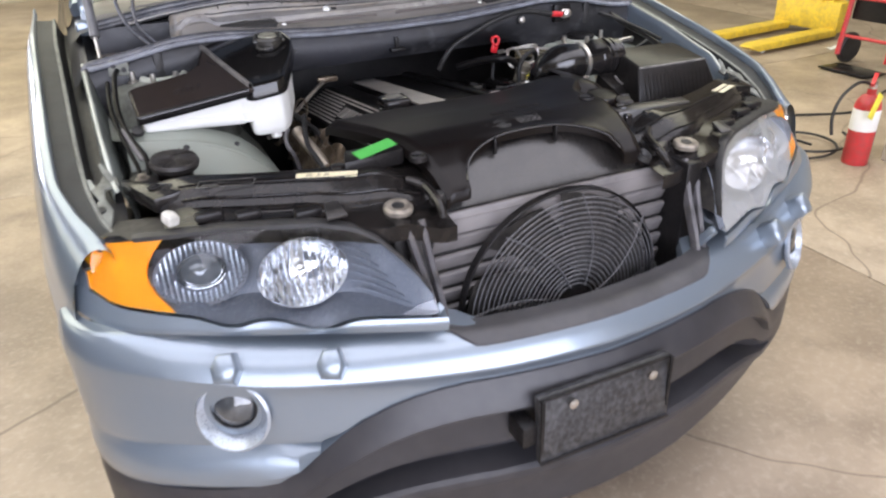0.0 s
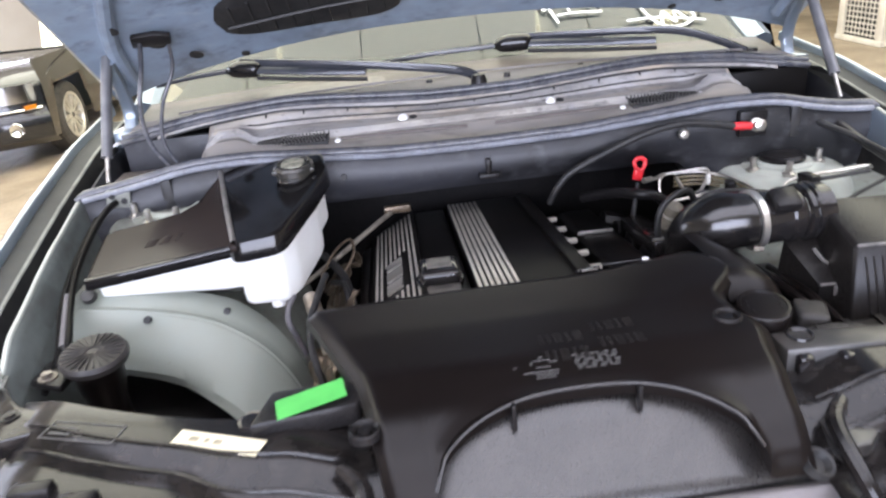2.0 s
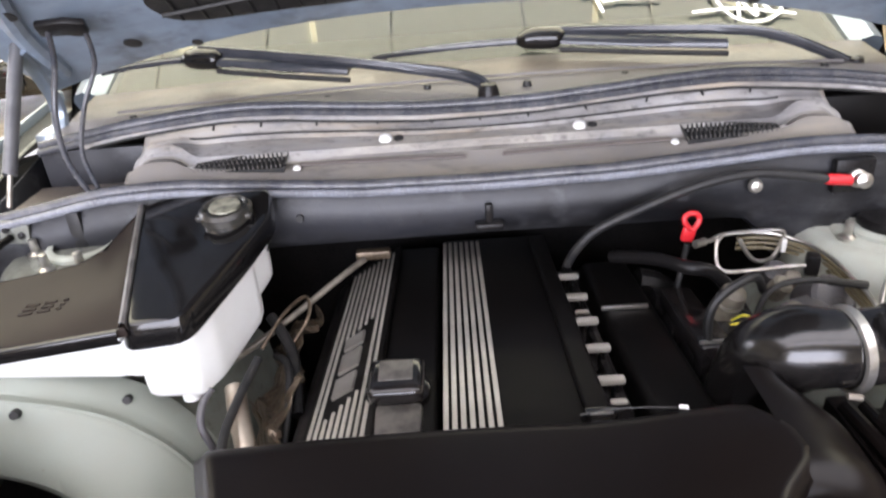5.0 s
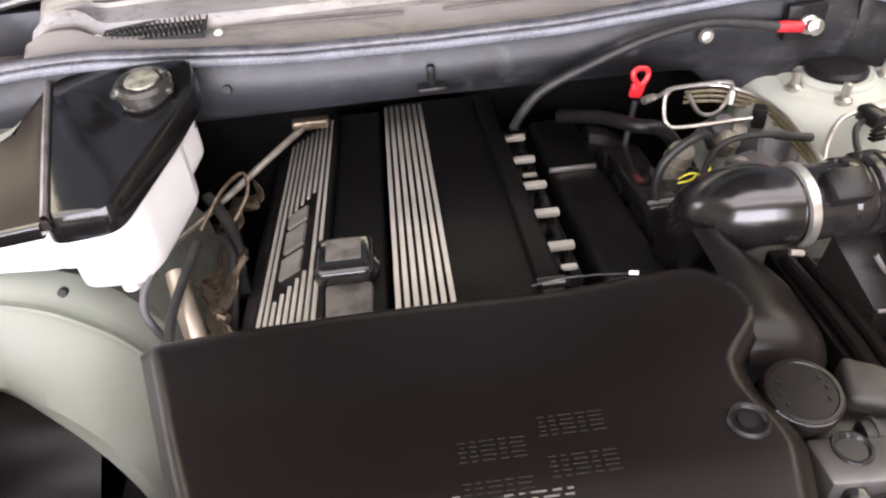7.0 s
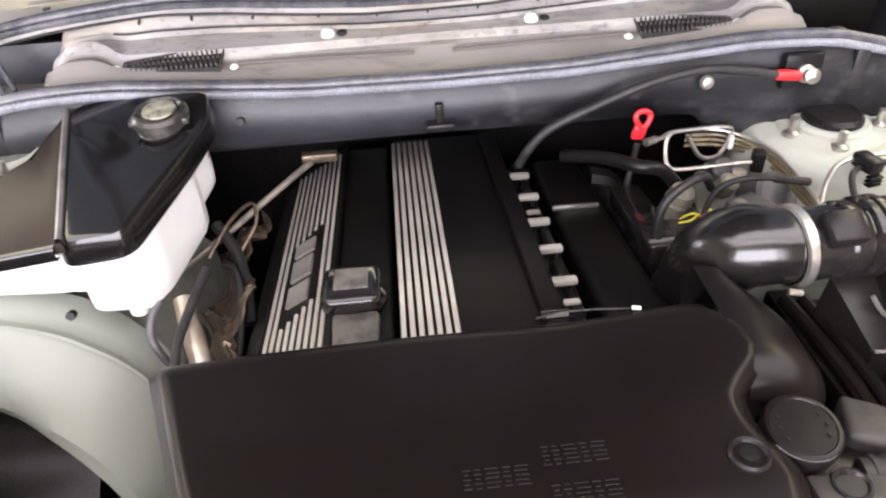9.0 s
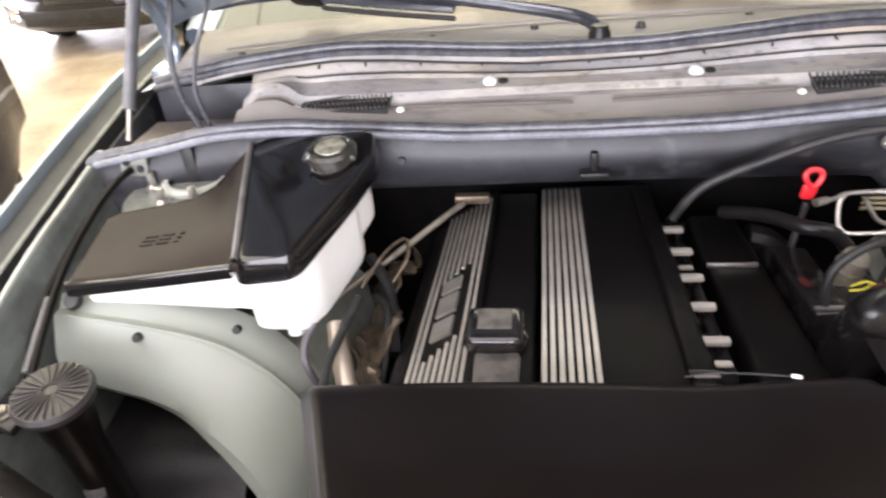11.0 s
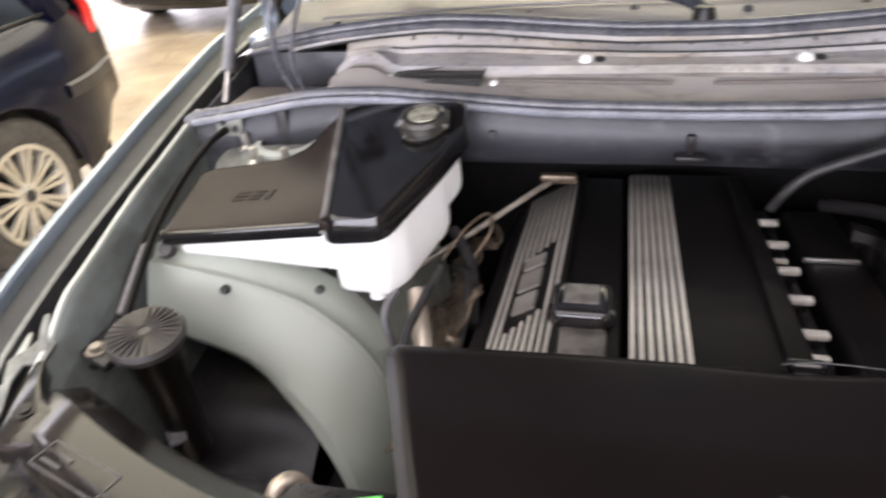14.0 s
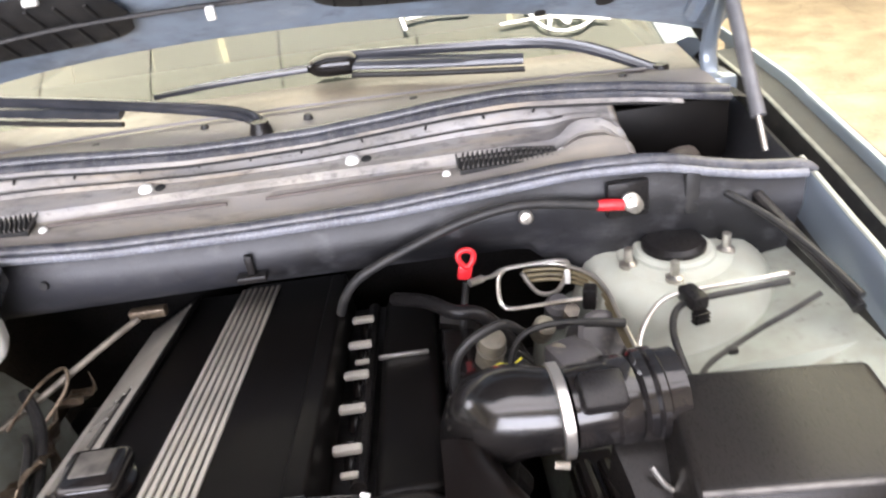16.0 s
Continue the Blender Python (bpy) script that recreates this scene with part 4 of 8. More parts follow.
for s in (-1, 1):
    aa = np.linspace(0.245, 0.742, 40)
    cross = part("crossmember", loft([cross_ring(s, float(a)) for a in aa], closed=False), CROSS, suv, "dusty black radiator support panel")
    # ridge lines pressed into the panel
    for row, lift in ((5, 0.0), (8, 0.001)):
        part("crossmember_ridge", tube([cross_ring(s, a)[row] + V(0, -0.001, lift) for a in (0.275, 0.31, 0.35, 0.39, 0.43, 0.48, 0.54, 0.6, 0.66, 0.70)], 0.0030, 8, 4), CROSS, cross)
    part("ledge_bead", tube([cross_ring(s, a)[12] + V(0, 0.004, 0.002) for a in (0.44, 0.50, 0.56, 0.62)], 0.0024, 6, 4), BLACK_GLOSS, cross)
    # raised horn round the latch
    part("latch_horn", tube([(s * 0.295, 0.160, 1.026), (s * 0.270, 0.13, 1.018), (s * 0.265, 0.075, 1.000), (s * 0.27, 0.05, 0.98)], [0.008, 0.011, 0.010, 0.008], 10), CROSS, cross)
    part("latch_ring", lathe([(0.0115, -0.002), (0.0125, 0.003), (0.018, 0.0045), (0.024, 0.0040), (0.028, 0.0), (0.028, -0.008), (0.0115, -0.008)], aim((s * 0.343, 0.090, 1.007), (0, -0.12, 1)), 32), WORN_STEEL, cross, "worn bare-metal hood latch ring")
    part("latch_bore", lathe([(0.0, 0.0), (0.012, 0.001), (0.012, -0.004)], aim((s * 0.343, 0.090, 1.0095), (0, -0.12, 1)), 20), RUBBER, cross)
    for k, (xa, xb) in enumerate(((0.343, 0.322), (0.312, 0.305))):
        part("strut_bar", tube([(s * xa, 0.060, 0.985), (s * (xa + xb) / 2, 0.035, 0.92), (s * xb, -0.005, 0.84), (s * xb, -0.02, 0.80)], 0.0145, 8, flat=0.5), GUARD, cross)
    for a, w in ((0.665, 0.05), (0.60, 0.045), (0.50, 0.05)):
        part("lamp_clip", box((s * a, lamp_back(a) + 0.022, 1.012 + z_off(a)), (w, 0.022, 0.016), 0.005), BLACK, cross)
    part("lamp_tab", prism([(-0.020, -0.022), (0.020, -0.022), (0.014, 0.022), (-0.012, 0.022)], 0, 0.007, 0.003, m=Matrix.Translation((s * 0.46, lamp_back(0.46) + 0.015, 1.016)) @ pose(0, 0, 0, 18, 0, 0)), DIRTY_METAL, cross)
    part("lamp_top_gasket", loft([[V(s * a, y_lamp(a, lamp_high(a)) + d, lamp_high(a) + z) for d, z in ((-0.003, -0.002), (0.0, 0.005), (0.010, 0.009), (0.022, 0.008))] for a in np.linspace(0.34, 0.80, 30)], closed=False), RUBBER, suv)
part("paper_label", box((0, 0, 0), (0.117, 0.027, 0.0012), 0.0, m=pose(-0.438, 0.212, 1.0462, 0, 0, -22)), LABEL, suv, "cream paper label with worn print", smooth=0)
for xx, w in ((-0.470, 0.012), (-0.452, 0.006), (-0.437, 0.01)):
    part("label_bar", box((0, 0, 0), (w, 0.008, 0.0006), 0.0, m=pose(-0.438, 0.212, 1.0472, 0, 0, -22) @ Matrix.Translation((xx + 0.437, 0, 0))), LABEL_INK, suv, smooth=0)
part("paper_label", box((0.622, 0.272, 1.0460), (0.075, 0.030, 0.0012), 0.0, m=pose(0, 0, 0, 0, 0, 24)), LABEL, suv, "cream paper label with worn print", smooth=0)
WORN_CLIP = mat("dirty_white_plastic", (0.55, 0.54, 0.50), (0.32, 0.31, 0.28), rough=0.5, big=50.0, fine=300.0)
# printed outline on the panel
for dx, dy, w, d in ((0, 0.016, 0.105, 0.0015), (0, -0.016, 0.105, 0.0015), (-0.052, 0, 0.0015, 0.032), (0.052, 0, 0.0015, 0.032), (-0.028, 0.005, 0.035, 0.004), (-0.03, -0.006, 0.03, 0.003)):
    mm = pose(-0.617, 0.2715, 1.0455, 0, 0, -18)
    part("print_line", box((0, 0, 0), (w, d, 0.0006), 0.0, m=mm @ Matrix.Translation((dx, dy, 0))), GREY_MARK, suv, smooth=0)
part("white_clip", prism([(-0.011, -0.014), (0.010, -0.016), (0.013, 0.008), (0.003, 0.018), (-0.011, 0.013)], 0, 0.020, 0.004, m=Matrix.Translation((-0.732, 0.232, 1.004)) @ pose(0, 0, 0, 14, 6, 30)), WORN_CLIP, suv, "white plastic headlamp clip")
part("green_tape", box((-0.327, 0.243, 1.069), (0.086, 0.034, 0.0012), 0.0, m=pose(0, 0, 0, 6, -8, 10)), GREEN, suv, "strip of bright green tape", smooth=0)
part("tape_mount", prism([(-0.40, 0.215), (-0.27, 0.23), (-0.255, 0.285), (-0.38, 0.282)], 1.03, 1.0625, 0.006), BLACK, suv)
part("screw_head", lathe([(0, 0.003), (0.009, 0.004), (0.015, 0.002), (0.016, -0.004)], aim((-0.405, 0.245, 1.046), (0, 0, 1)), 18), BLACK_GLOSS, suv)

# radiator pack with its round fan
pack = part("radiator_pack", box((0.03, 0.135, 0.72), (0.70, 0.06, 0.50), 0.008), DIRTY_METAL, suv, "black radiator and condenser pack")
for k in range(12):
    part("condenser_slat", box((0.035, 0.099, 0.50 + 0.040 * k), (0.62, 0.012, 0.036), 0.004, m=pose(0, 0, 0, 22, 0, 0)), CONDENSER, pack)
part("shroud_top", loft([[V(x, y, z) for y, z in ((0.096, 0.940), (0.094, 0.960), (0.099, 0.966), (0.12, 0.969), (0.16, 0.972))] for x in np.linspace(-0.27, 0.34, 12)], closed=False), BLACK, pack)
for s, xx, w, y0 in ((-1, -0.352, 0.016, 0.06), (1, 0.322, 0.022, 0.03)):
    part("side_duct", prism([(xx - w, y0), (xx + w, y0), (xx + w, 0.12), (xx - w, 0.12)], 0.50, 0.985, 0.006), BLACK, pack)
part("opening_floor", box((0.02, 0.05, 0.70), (0.70, 0.16, 0.02), 0.004), RUBBER, pack)
FC, FR = V(0.0, 0.045, 0.745), 0.238
fan = part("fan", lathe([(FR + 0.003, -0.014), (FR + 0.003, 0.004), (FR + 0.001, 0.006), (FR - 0.002, 0.004), (FR - 0.003, -0.014)], aim(FC, (0, -1, 0)), 56), BLACK, suv, "round black auxiliary cooling fan with wire guard")
for k in range(19):
    r = 0.048 + 0.0100 * k
    dome = 0.028 * (1 - (r / FR) ** 2)
    c = FC + V(0, -0.022 - dome, 0)
    part("guard_ring", tube([c + V(r * math.cos(a), 0, r * math.sin(a)) for a in [2 * math.pi * i / 14 for i in range(14)]], 0.0019, 6, 4, closed=True), WIRE, fan)
for k in range(8):
    a = 2 * math.pi * k / 8 + 0.2
    pts = []
    for q in (0.045, 0.11, 0.17, FR):
        aa2 = a + 0.5 * (q / FR)
        pts.append(FC + V(q * math.cos(aa2), -0.026 - 0.028 * (1 - (q / FR) ** 2), q * math.sin(aa2)))
    part("guard_spoke", tube(pts, 0.0017, 6), WIRE, fan)
part("shroud_panel", box((0.035, 0.0935, 0.944), (0.62, 0.012, 0.046), 0.004, m=pose(0, 0, 0, -8, 0, 0)), CONDENSER, pack, "dusty grey panel above the condenser")
part("hub", lathe([(0, 0.045), (0.04, 0.044), (0.055, 0.036), (0.06, 0.02), (0.06, -0.02)], aim(FC, (0, -1, 0)), 32), BLACK, fan)
for k in range(7):
    a = 2 * math.pi * k / 7
    def blade(u, v):
        q = 0.055 + (FR - 0.07) * u
        w = a + 0.35 * u + (v - 0.5) * (0.84 - 0.22 * u)
        return FC + V(q * math.cos(w), 0.012 + 0.03 * (v - 0.5), q * math.sin(w))
    part("blade", surf(blade, 6, 4, 0.003), GUARD_DARK, fan)

# the big front cover over the intake duct
def cover_z(x, y):
    q = (y - 0.07) / 0.42
    z = lerp([(-0.2, 0.985), (0.05, 1.006), (0.14, 1.040), (0.28, 1.068), (0.45, 1.078), (0.7, 1.075), (1.0, 1.064)], q)
    z += 0.022 * smooth01((x - 0.06) / 0.2) * smooth01((q - 0.45) / 0.5)
    return z


def cover_l(y):
    return lerp([(0.0, -0.235), (0.10, -0.242), (0.26, -0.272), (0.40, -0.325), (0.50, -0.362)], y)


def cover_r(y):
    return lerp([(0.0, 0.205), (0.06, 0.222), (0.10, 0.230), (0.16, 0.236), (0.22, 0.246), (0.265, 0.258), (0.285, 0.256), (0.31, 0.244), (0.335, 0.238), (0.355, 0.241), (0.375, 0.258), (0.393, 0.280), (0.410, 0.289), (0.44, 0.284), (0.475, 0.258), (0.50, 0.232)], y)


def arch(x):
    """Front edge of the cover: feet at the sides, an arched mouth between."""
    q = (x + 0.007) / 0.184
    if abs(q) < 1:
        return 0.092 + 0.102 * (1 - abs(q) ** 2.1) ** 0.5
    return 0.092


def cover_top(u, v):
    uu = u
    x0 = -0.245 + 0.475 * uu
    y = arch(x0) + (0.487 - arch(x0)) * v
    y += (0.012 * math.sin(math.pi * uu) * v)
    x = cover_l(y) + (cover_r(y) - cover_l(y)) * uu
    e = min(uu, 1 - uu)
    drop = 0.012 * (1 - smooth01(e / 0.03))
    drop += 0.008 * (1 - smooth01((1 - v) / 0.025))
    lip = 0.010 * (1 - smooth01(v / 0.06)) if abs((x0 + 0.007) / 0.184) < 1.02 else 0.0
    return V(x, y, cover_z(x, y) - drop + lip * 0.4)


NU, NV = 72, 30
bm = bmesh.new()
grid = [[bm.verts.new(cover_top(i / NU, j / NV)) for j in range(NV + 1)] for i in range(NU + 1)]
for i in range(NU):
    for j in range(NV):
        bm.faces.new((grid[i][j], grid[i + 1][j], grid[i + 1][j + 1], grid[i][j + 1]))
bmesh.ops.recalc_face_normals(bm, faces=bm.faces)
rim = [e for e in bm.edges if len(e.link_faces) == 1]
ex = bmesh.ops.extrude_edge_only(bm, edges=rim)
for v in ex["geom"]:
    if isinstance(v, bmesh.types.BMVert):
        v.co.z -= 0.020
cover = part("engine_front_cover", bm, BLACK_SATIN, suv, "large satin black plastic intake cover", smooth=50)


def mouth(u, v):
    x = -0.232 + 0.455 * u
    y = 0.106 + 0.13 * v
    return V(x, y, lerp([(0.0, 0.964), (0.03, 0.972), (0.10, 0.979), (0.35, 1.004), (0.55, 1.026), (0.75, 1.044), (1.0, 1.050)], v) + 0.004 * math.sin(math.pi * u))


part("air_mouth", surf(mouth, 24, 20), MOUTH, cover)
part("mouth_lip", tube([V(x, arch(x) - 0.002, cover_z(x, arch(x)) + 0.001) for x in np.linspace(-0.189, 0.175, 30)], 0.0028, 6, 2), BLACK_GLOSS, cover)
for s, xx in ((-1, -0.09), (1, 0.06)):
    part("mouth_pin", box((xx, arch(xx) - 0.006, 1.052), (0.006, 0.012, 0.035), 0.002), BLACK, cover)
for (xx, yy) in ((-0.262, 0.175), (0.214, 0.288)):
    zz = cover_z(xx, yy) - 0.001
    part("screw_cup", lathe([(0.0, -0.004), (0.011, -0.004), (0.0145, 0.004), (0.0165, 0.0055), (0.0185, 0.003), (0.019, -0.006)], aim((xx, yy, zz), (0, 0, 1)), 26), BLACK, cover)
    part("screw_head", lathe([(0.0, 0.003), (0.008, 0.003), (0.010, -0.004)], aim((xx, yy, zz), (0, 0, 1)), 14), BLACK, cover)
for sx, sy in ((0.232, 0.095),):
    part("foot_cup", lathe([(0.0, -0.004), (0.010, -0.004), (0.014, 0.004), (0.017, 0.005), (0.019, -0.006)], aim((sx, sy, cover_z(sx, sy) - 0.012), (0.3, -0.5, 1)), 20), RUBBER, cover)
# rounded shoulder of the duct falling away behind the coolant cap
def hump(u, v):
    y = 0.366 + 0.170 * v
    f = math.pi / 2 * u
    g = 1.0 - (1.0 - min(1.0, v / 0.30)) ** 3.0
    w = 0.100 * (0.78 + 0.22 * g) * (1.0 - 0.35 * smooth01((v - 0.55) / 0.45))
    return V(0.256 + w * math.sin(f) ** 0.85, y - 0.012 * math.sin(2 * f) * (1 - v), 0.936 + (0.118 + 0.035 * g) * max(0.0, math.cos(f)) ** 0.44)


part("duct_hump", surf(hump, 16, 18), BLACK_SATIN, cover)
part("cover_foot_bolt", lathe([(0.0, 0.010), (0.010, 0.009), (0.014, 0.002), (0.016, -0.01)], aim((-0.256, 0.100, 1.004), (0, -0.3, 1)), 18), RUBBER, cover)
# printed marks: an oil can sign and blocks of small print, as plain bars
mark = V(-0.042, 0.236, 0)
def print_bar(dx, dy, w, d, material=GREY_MARK):
    d = d * 0.6
    x, y = mark.x + dx, mark.y + dy
    part("print_bar", box((x, y, cover_z(x, y) + 0.0012), (w, d, 0.0008), 0.0), material, cover, smooth=0)
for dx, dy, w, d in ((0.0, 0.010, 0.022, 0.0016), (0.0, -0.002, 0.018, 0.0016), (-0.013, 0.006, 0.0022, 0.010), (0.014, 0.006, 0.010, 0.0018), (0.0, 0.016, 0.006, 0.002), (-0.034, 0.002, 0.003, 0.003), (-0.004, -0.010, 0.044, 0.0022), (0.002, -0.015, 0.028, 0.002), (0.0, -0.020, 0.024, 0.002)):
    print_bar(dx, dy, w, d)
for k in range(6):
    for q in range(6):
        print_bar(0.042 + 0.0095 * q + 0.0015 * ((k * 2 + q) % 3), 0.012 - 0.0048 * k, 0.0075 - 0.0025 * ((k * 7 + q) % 2), 0.0028)
for bx, by in ((0.108, 0.083), (0.110, 0.042), (0.036, 0.066), (0.036, 0.026)):
    for k in range(5):
        for q in range(7):
            print_bar(bx - 0.026 + 0.0085 * q + 0.0012 * ((k * 3 + q) % 3), by - 0.0048 * k, 0.0066 - 0.0026 * ((k * 5 + q) % 2), 0.0018, FAINT_MARK)

# engine block, valve cover and coil covers; the engine drops towards the rear
def ez(y):
    return 1.050 - 0.118 * (y - 0.50)


def slope_box(x0, x1, y0, y1, top, depth, bev=0.006, taper=0.0):
    rings = []
    for y in (y0, y1):
        rings.append([V(x0 + taper, y, ez(y) + top), V(x1 - taper, y, ez(y) + top), V(x1, y, ez(y) + top - depth), V(x0, y, ez(y) + top - depth)])
    bm = loft(rings)
    bmesh.ops.recalc_face_normals(bm, faces=bm.faces)
    bevel(bm, bev, 3)
    return bm


engine = part("engine", slope_box(-0.30, 0.28, 0.30, 1.16, -0.10, 0.30, 0.02), DIRTY_METAL, suv, "straight-six engine under black plastic covers")
part("coil_cover", slope_box(-0.088, 0.105, 0.46, 1.13, -0.006, 0.09, 0.010, 0.006), COVER_BLACK, engine, "black coil cover")
part("cover_trough", slope_box(-0.172, -0.085, 0.46, 1.13, -0.018, 0.07, 0.008, 0.004), COVER_BLACK, engine)
part("cover_rail", slope_box(0.078, 0.112, 0.50, 1.10, 0.004, 0.08, 0.005, 0.003), COVER_BLACK, engine)
part("rail_end", box((0.095, 0.512, ez(0.512) + 0.006), (0.036, 0.014, 0.010), 0.003), BLACK_GLOSS, engine)
part("rail_end_edge", box((0.095, 0.507, ez(0.512) + 0.011), (0.026, 0.004, 0.003), 0.001), STEEL, engine)
for k in range(7):
    x = -0.0785 + 0.0103 * k
    part("silver_stripe", slope_box(x - 0.0031, x + 0.0031, 0.44, 1.105, -0.0025, 0.006, 0.0012), STRIPE, engine)
# the sloping outer cover with its stripes
def side_cover(u, v):
    y = 0.46 + 0.66 * v
    x = -0.165 - 0.125 * u
    z = ez(y) - 0.008 - 0.072 * u - 0.05 * max(0, u - 0.8) * 5
    return V(x, y, z)
part("outer_cover", surf(side_cover, 10, 12, 0.006), COVER_BLACK, engine, "black outer engine cover with silver stripes")
for k in range(9):
    u = 0.09 + 0.079 * k
    for v0, v1 in ((0.0, 0.24), (0.56, 0.96)) if 2 <= k <= 6 else ((0.0, 0.96),):
        a, b = side_cover(u, v0 - (k - 4) * 0.012 * (v0 > 0)), side_cover(u, v1 - (k - 4) * 0.012 * (v1 < 0.9))
        bm = tube([a, b], 0.0029, 6)
        part("silver_stripe", bm, STRIPE, engine)
# plain raised bars in place of the maker's name
for v0, v1 in ((0.28, 0.35), (0.375, 0.455), (0.475, 0.53)):
    part("badge_bar", surf(lambda u, v: side_cover(0.30 + 0.24 * u, v0 + (v1 - v0) * v) + V(-0.002, 0, 0.004), 4, 4, 0.004), ALU, engine)
# oil filler cap
oc = V(-0.139, 0.606, ez(0.606) - 0.02)
bm = prism([(-0.034, -0.036), (0.034, -0.036), (0.036, 0.034), (-0.036, 0.034)], 0.014, 0.040, 0.010, seg=3)
merge(bm, lathe([(0.036, -0.005), (0.041, 0.004), (0.041, 0.014), (0.034, 0.018), (0, 0.018)], seg=28))
bm.transform(Matrix.Translation(oc))
oil_cap = part("oil_cap", bm, BLACK_GLOSS, engine, "black plastic oil filler cap")
part("cap_face", box(oc + V(0, 0.004, 0.0402), (0.042, 0.040, 0.002), 0.0008), WORN_CAP, oil_cap, "worn pale top")
part("oil_neck", box((-0.136, 0.545, ez(0.545) - 0.020), (0.058, 0.062, 0.020), 0.006), WORN_CAP, engine)
# injector rail: clips between cover and intake
for k, y in enumerate((0.985, 0.900, 0.812, 0.728, 0.642)):
    z = ez(y) - 0.040
    clip = part("injector_clip", box((0.137, y, z + 0.002), (0.036, 0.013, 0.010), 0.003), STRIPE, engine)
    part("clip_leg", box((0.146, y + 0.004, z - 0.010), (0.005, 0.012, 0.020), 0.002), BLACK, clip)
    if k in (1, 4):
        part("clip_tab", box((0.140, y - 0.034, z - 0.006), (0.022, 0.009, 0.006), 0.002), STRIPE, clip)
    part("injector", tube([(0.135, y + 0.03, z - 0.014), (0.135, y + 0.016, z - 0.026), (0.135, y, z - 0.04)], 0.010, 10), BLACK_SATIN, engine)
part("fuel_rail", tube([(0.148, 0.60, ez(0.6) - 0.068), (0.148, 1.08, ez(1.08) - 0.068)], 0.011, 10), BLACK, engine)
intake = part("intake_manifold", slope_box(0.165, 0.262, 0.56, 1.06, -0.042, 0.10, 0.014, 0.006), COVER_BLACK, engine, "black plastic intake manifold cover")
part("intake_box", slope_box(0.262, 0.318, 0.68, 0.875, -0.018, 0.07, 0.006, 0.004), BLACK_GLOSS, engine)
part("intake_ridge", box((0.205, 0.852, ez(0.852) - 0.038), (0.075, 0.006, 0.008), 0.002), STEEL, engine)
part("intake_ridge", box((0.292, 0.690, ez(0.69) - 0.016), (0.052, 0.005, 0.005), 0.0015), STEEL, engine)
for k in range(5):
    y = 0.63 + 0.09 * k
    part("intake_runner", tube([(0.26, y, ez(y) - 0.06), (0.30, y, ez(y) - 0.075), (0.335, y, ez(y) - 0.13)], 0.026, 10), BLACK, engine)
# thin line and tip standing in for gloss along the cover's rear edge
part("edge_gloss_line", tube([(0.07, 0.503, 1.062), (0.10, 0.505, 1.066), (0.14, 0.500, 1.070), (0.172, 0.492, 1.074)], 0.0010, 8), DIRTY_METAL, engine)
part("gloss_line_tip", tube([(0.174, 0.492, 1.075), (0.182, 0.4875, 1.077)], 0.0024, 8), WHITE_TANK, engine)
# dark bay floor and rear bulkhead, closing the bay below
part("undertray", box((0, 0.68, 0.36), (1.1, 1.0, 0.02), 0.004), BLACK, suv)
part("rear_bulkhead", box((0, 1.24, 0.80), (1.62, 0.02, 0.80), 0.004), BLACK, suv)
part("subframe_beam", box((0, 0.60, 0.46), (1.1, 0.10, 0.12), 0.02), DIRTY_METAL, suv)
for s in (-1, 1):
    part("chassis_rail", box((s * 0.47, 0.62, 0.62), (0.10, 1.15, 0.16), 0.012), DIRTY_METAL, suv)

# heat shield, pipes and hoses beside the engine
def crumple(u, v):
    y = 0.48 + 0.46 * u
    x = -0.375 + 0.075 * v + 0.010 * math.sin(17 * u + 5 * v) + 0.004 * math.sin(61 * u + 13 * v)
    return V(x, y, 0.88 + 0.075 * v + 0.012 * math.sin(23 * u + 9 * v) + 0.005 * math.sin(71 * u - 17 * v))
part("heat_shield", surf(crumple, 60, 14, 0.002), FOIL, engine, "crumpled brown heat shield")
part("breather_pipe", tube([(-0.376, 0.690, 0.985), (-0.366, 0.655, 0.965), (-0.346, 0.60, 0.930), (-0.325, 0.54, 0.87), (-0.31, 0.50, 0.80)], 0.0145, 14), TAN_METAL, engine)
part("dipstick_tube", tube([(-0.43, 0.79, 0.945), (-0.345, 0.855, 0.975), (-0.255, 0.935, 1.010), (-0.215, 0.975, 1.022)], 0.0055, 10), WORN_STEEL, engine)
part("dipstick_bracket", box((-0.200, 0.985, 1.026), (0.06, 0.020, 0.016), 0.004), FOIL, engine)
part("wire_loop", tube([(-0.365, 0.80, 0.97), (-0.335, 0.85, 1.00), (-0.305, 0.885, 1.008), (-0.30, 0.86, 0.985), (-0.33, 0.81, 0.955)], 0.0030, 6), FOIL, engine)
part("coolant_hose", tube([(-0.400, 0.672, 1.0), (-0.412, 0.658, 0.985), (-0.414, 0.640, 0.965), (-0.404, 0.628, 0.945), (-0.392, 0.63, 0.90)], 0.0055, 12), GUARD, suv)
part("black_hose", tube([(-0.345, 0.72, 1.01), (-0.362, 0.66, 0.99), (-0.372, 0.60, 0.97), (-0.362, 0.53, 0.94), (-0.33, 0.48, 0.85)], 0.0065, 10), RUBBER, suv)
part("black_hose", tube([(-0.345, 0.80, 0.955), (-0.318, 0.76, 0.965), (-0.310, 0.70, 0.94), (-0.32, 0.64, 0.88)], 0.006, 12), RUBBER, engine)
part("black_hose", tube([(-0.36, 0.86, 0.99), (-0.32, 0.80, 0.96), (-0.30, 0.70, 0.92)], 0.009, 10), RUBBER, engine)

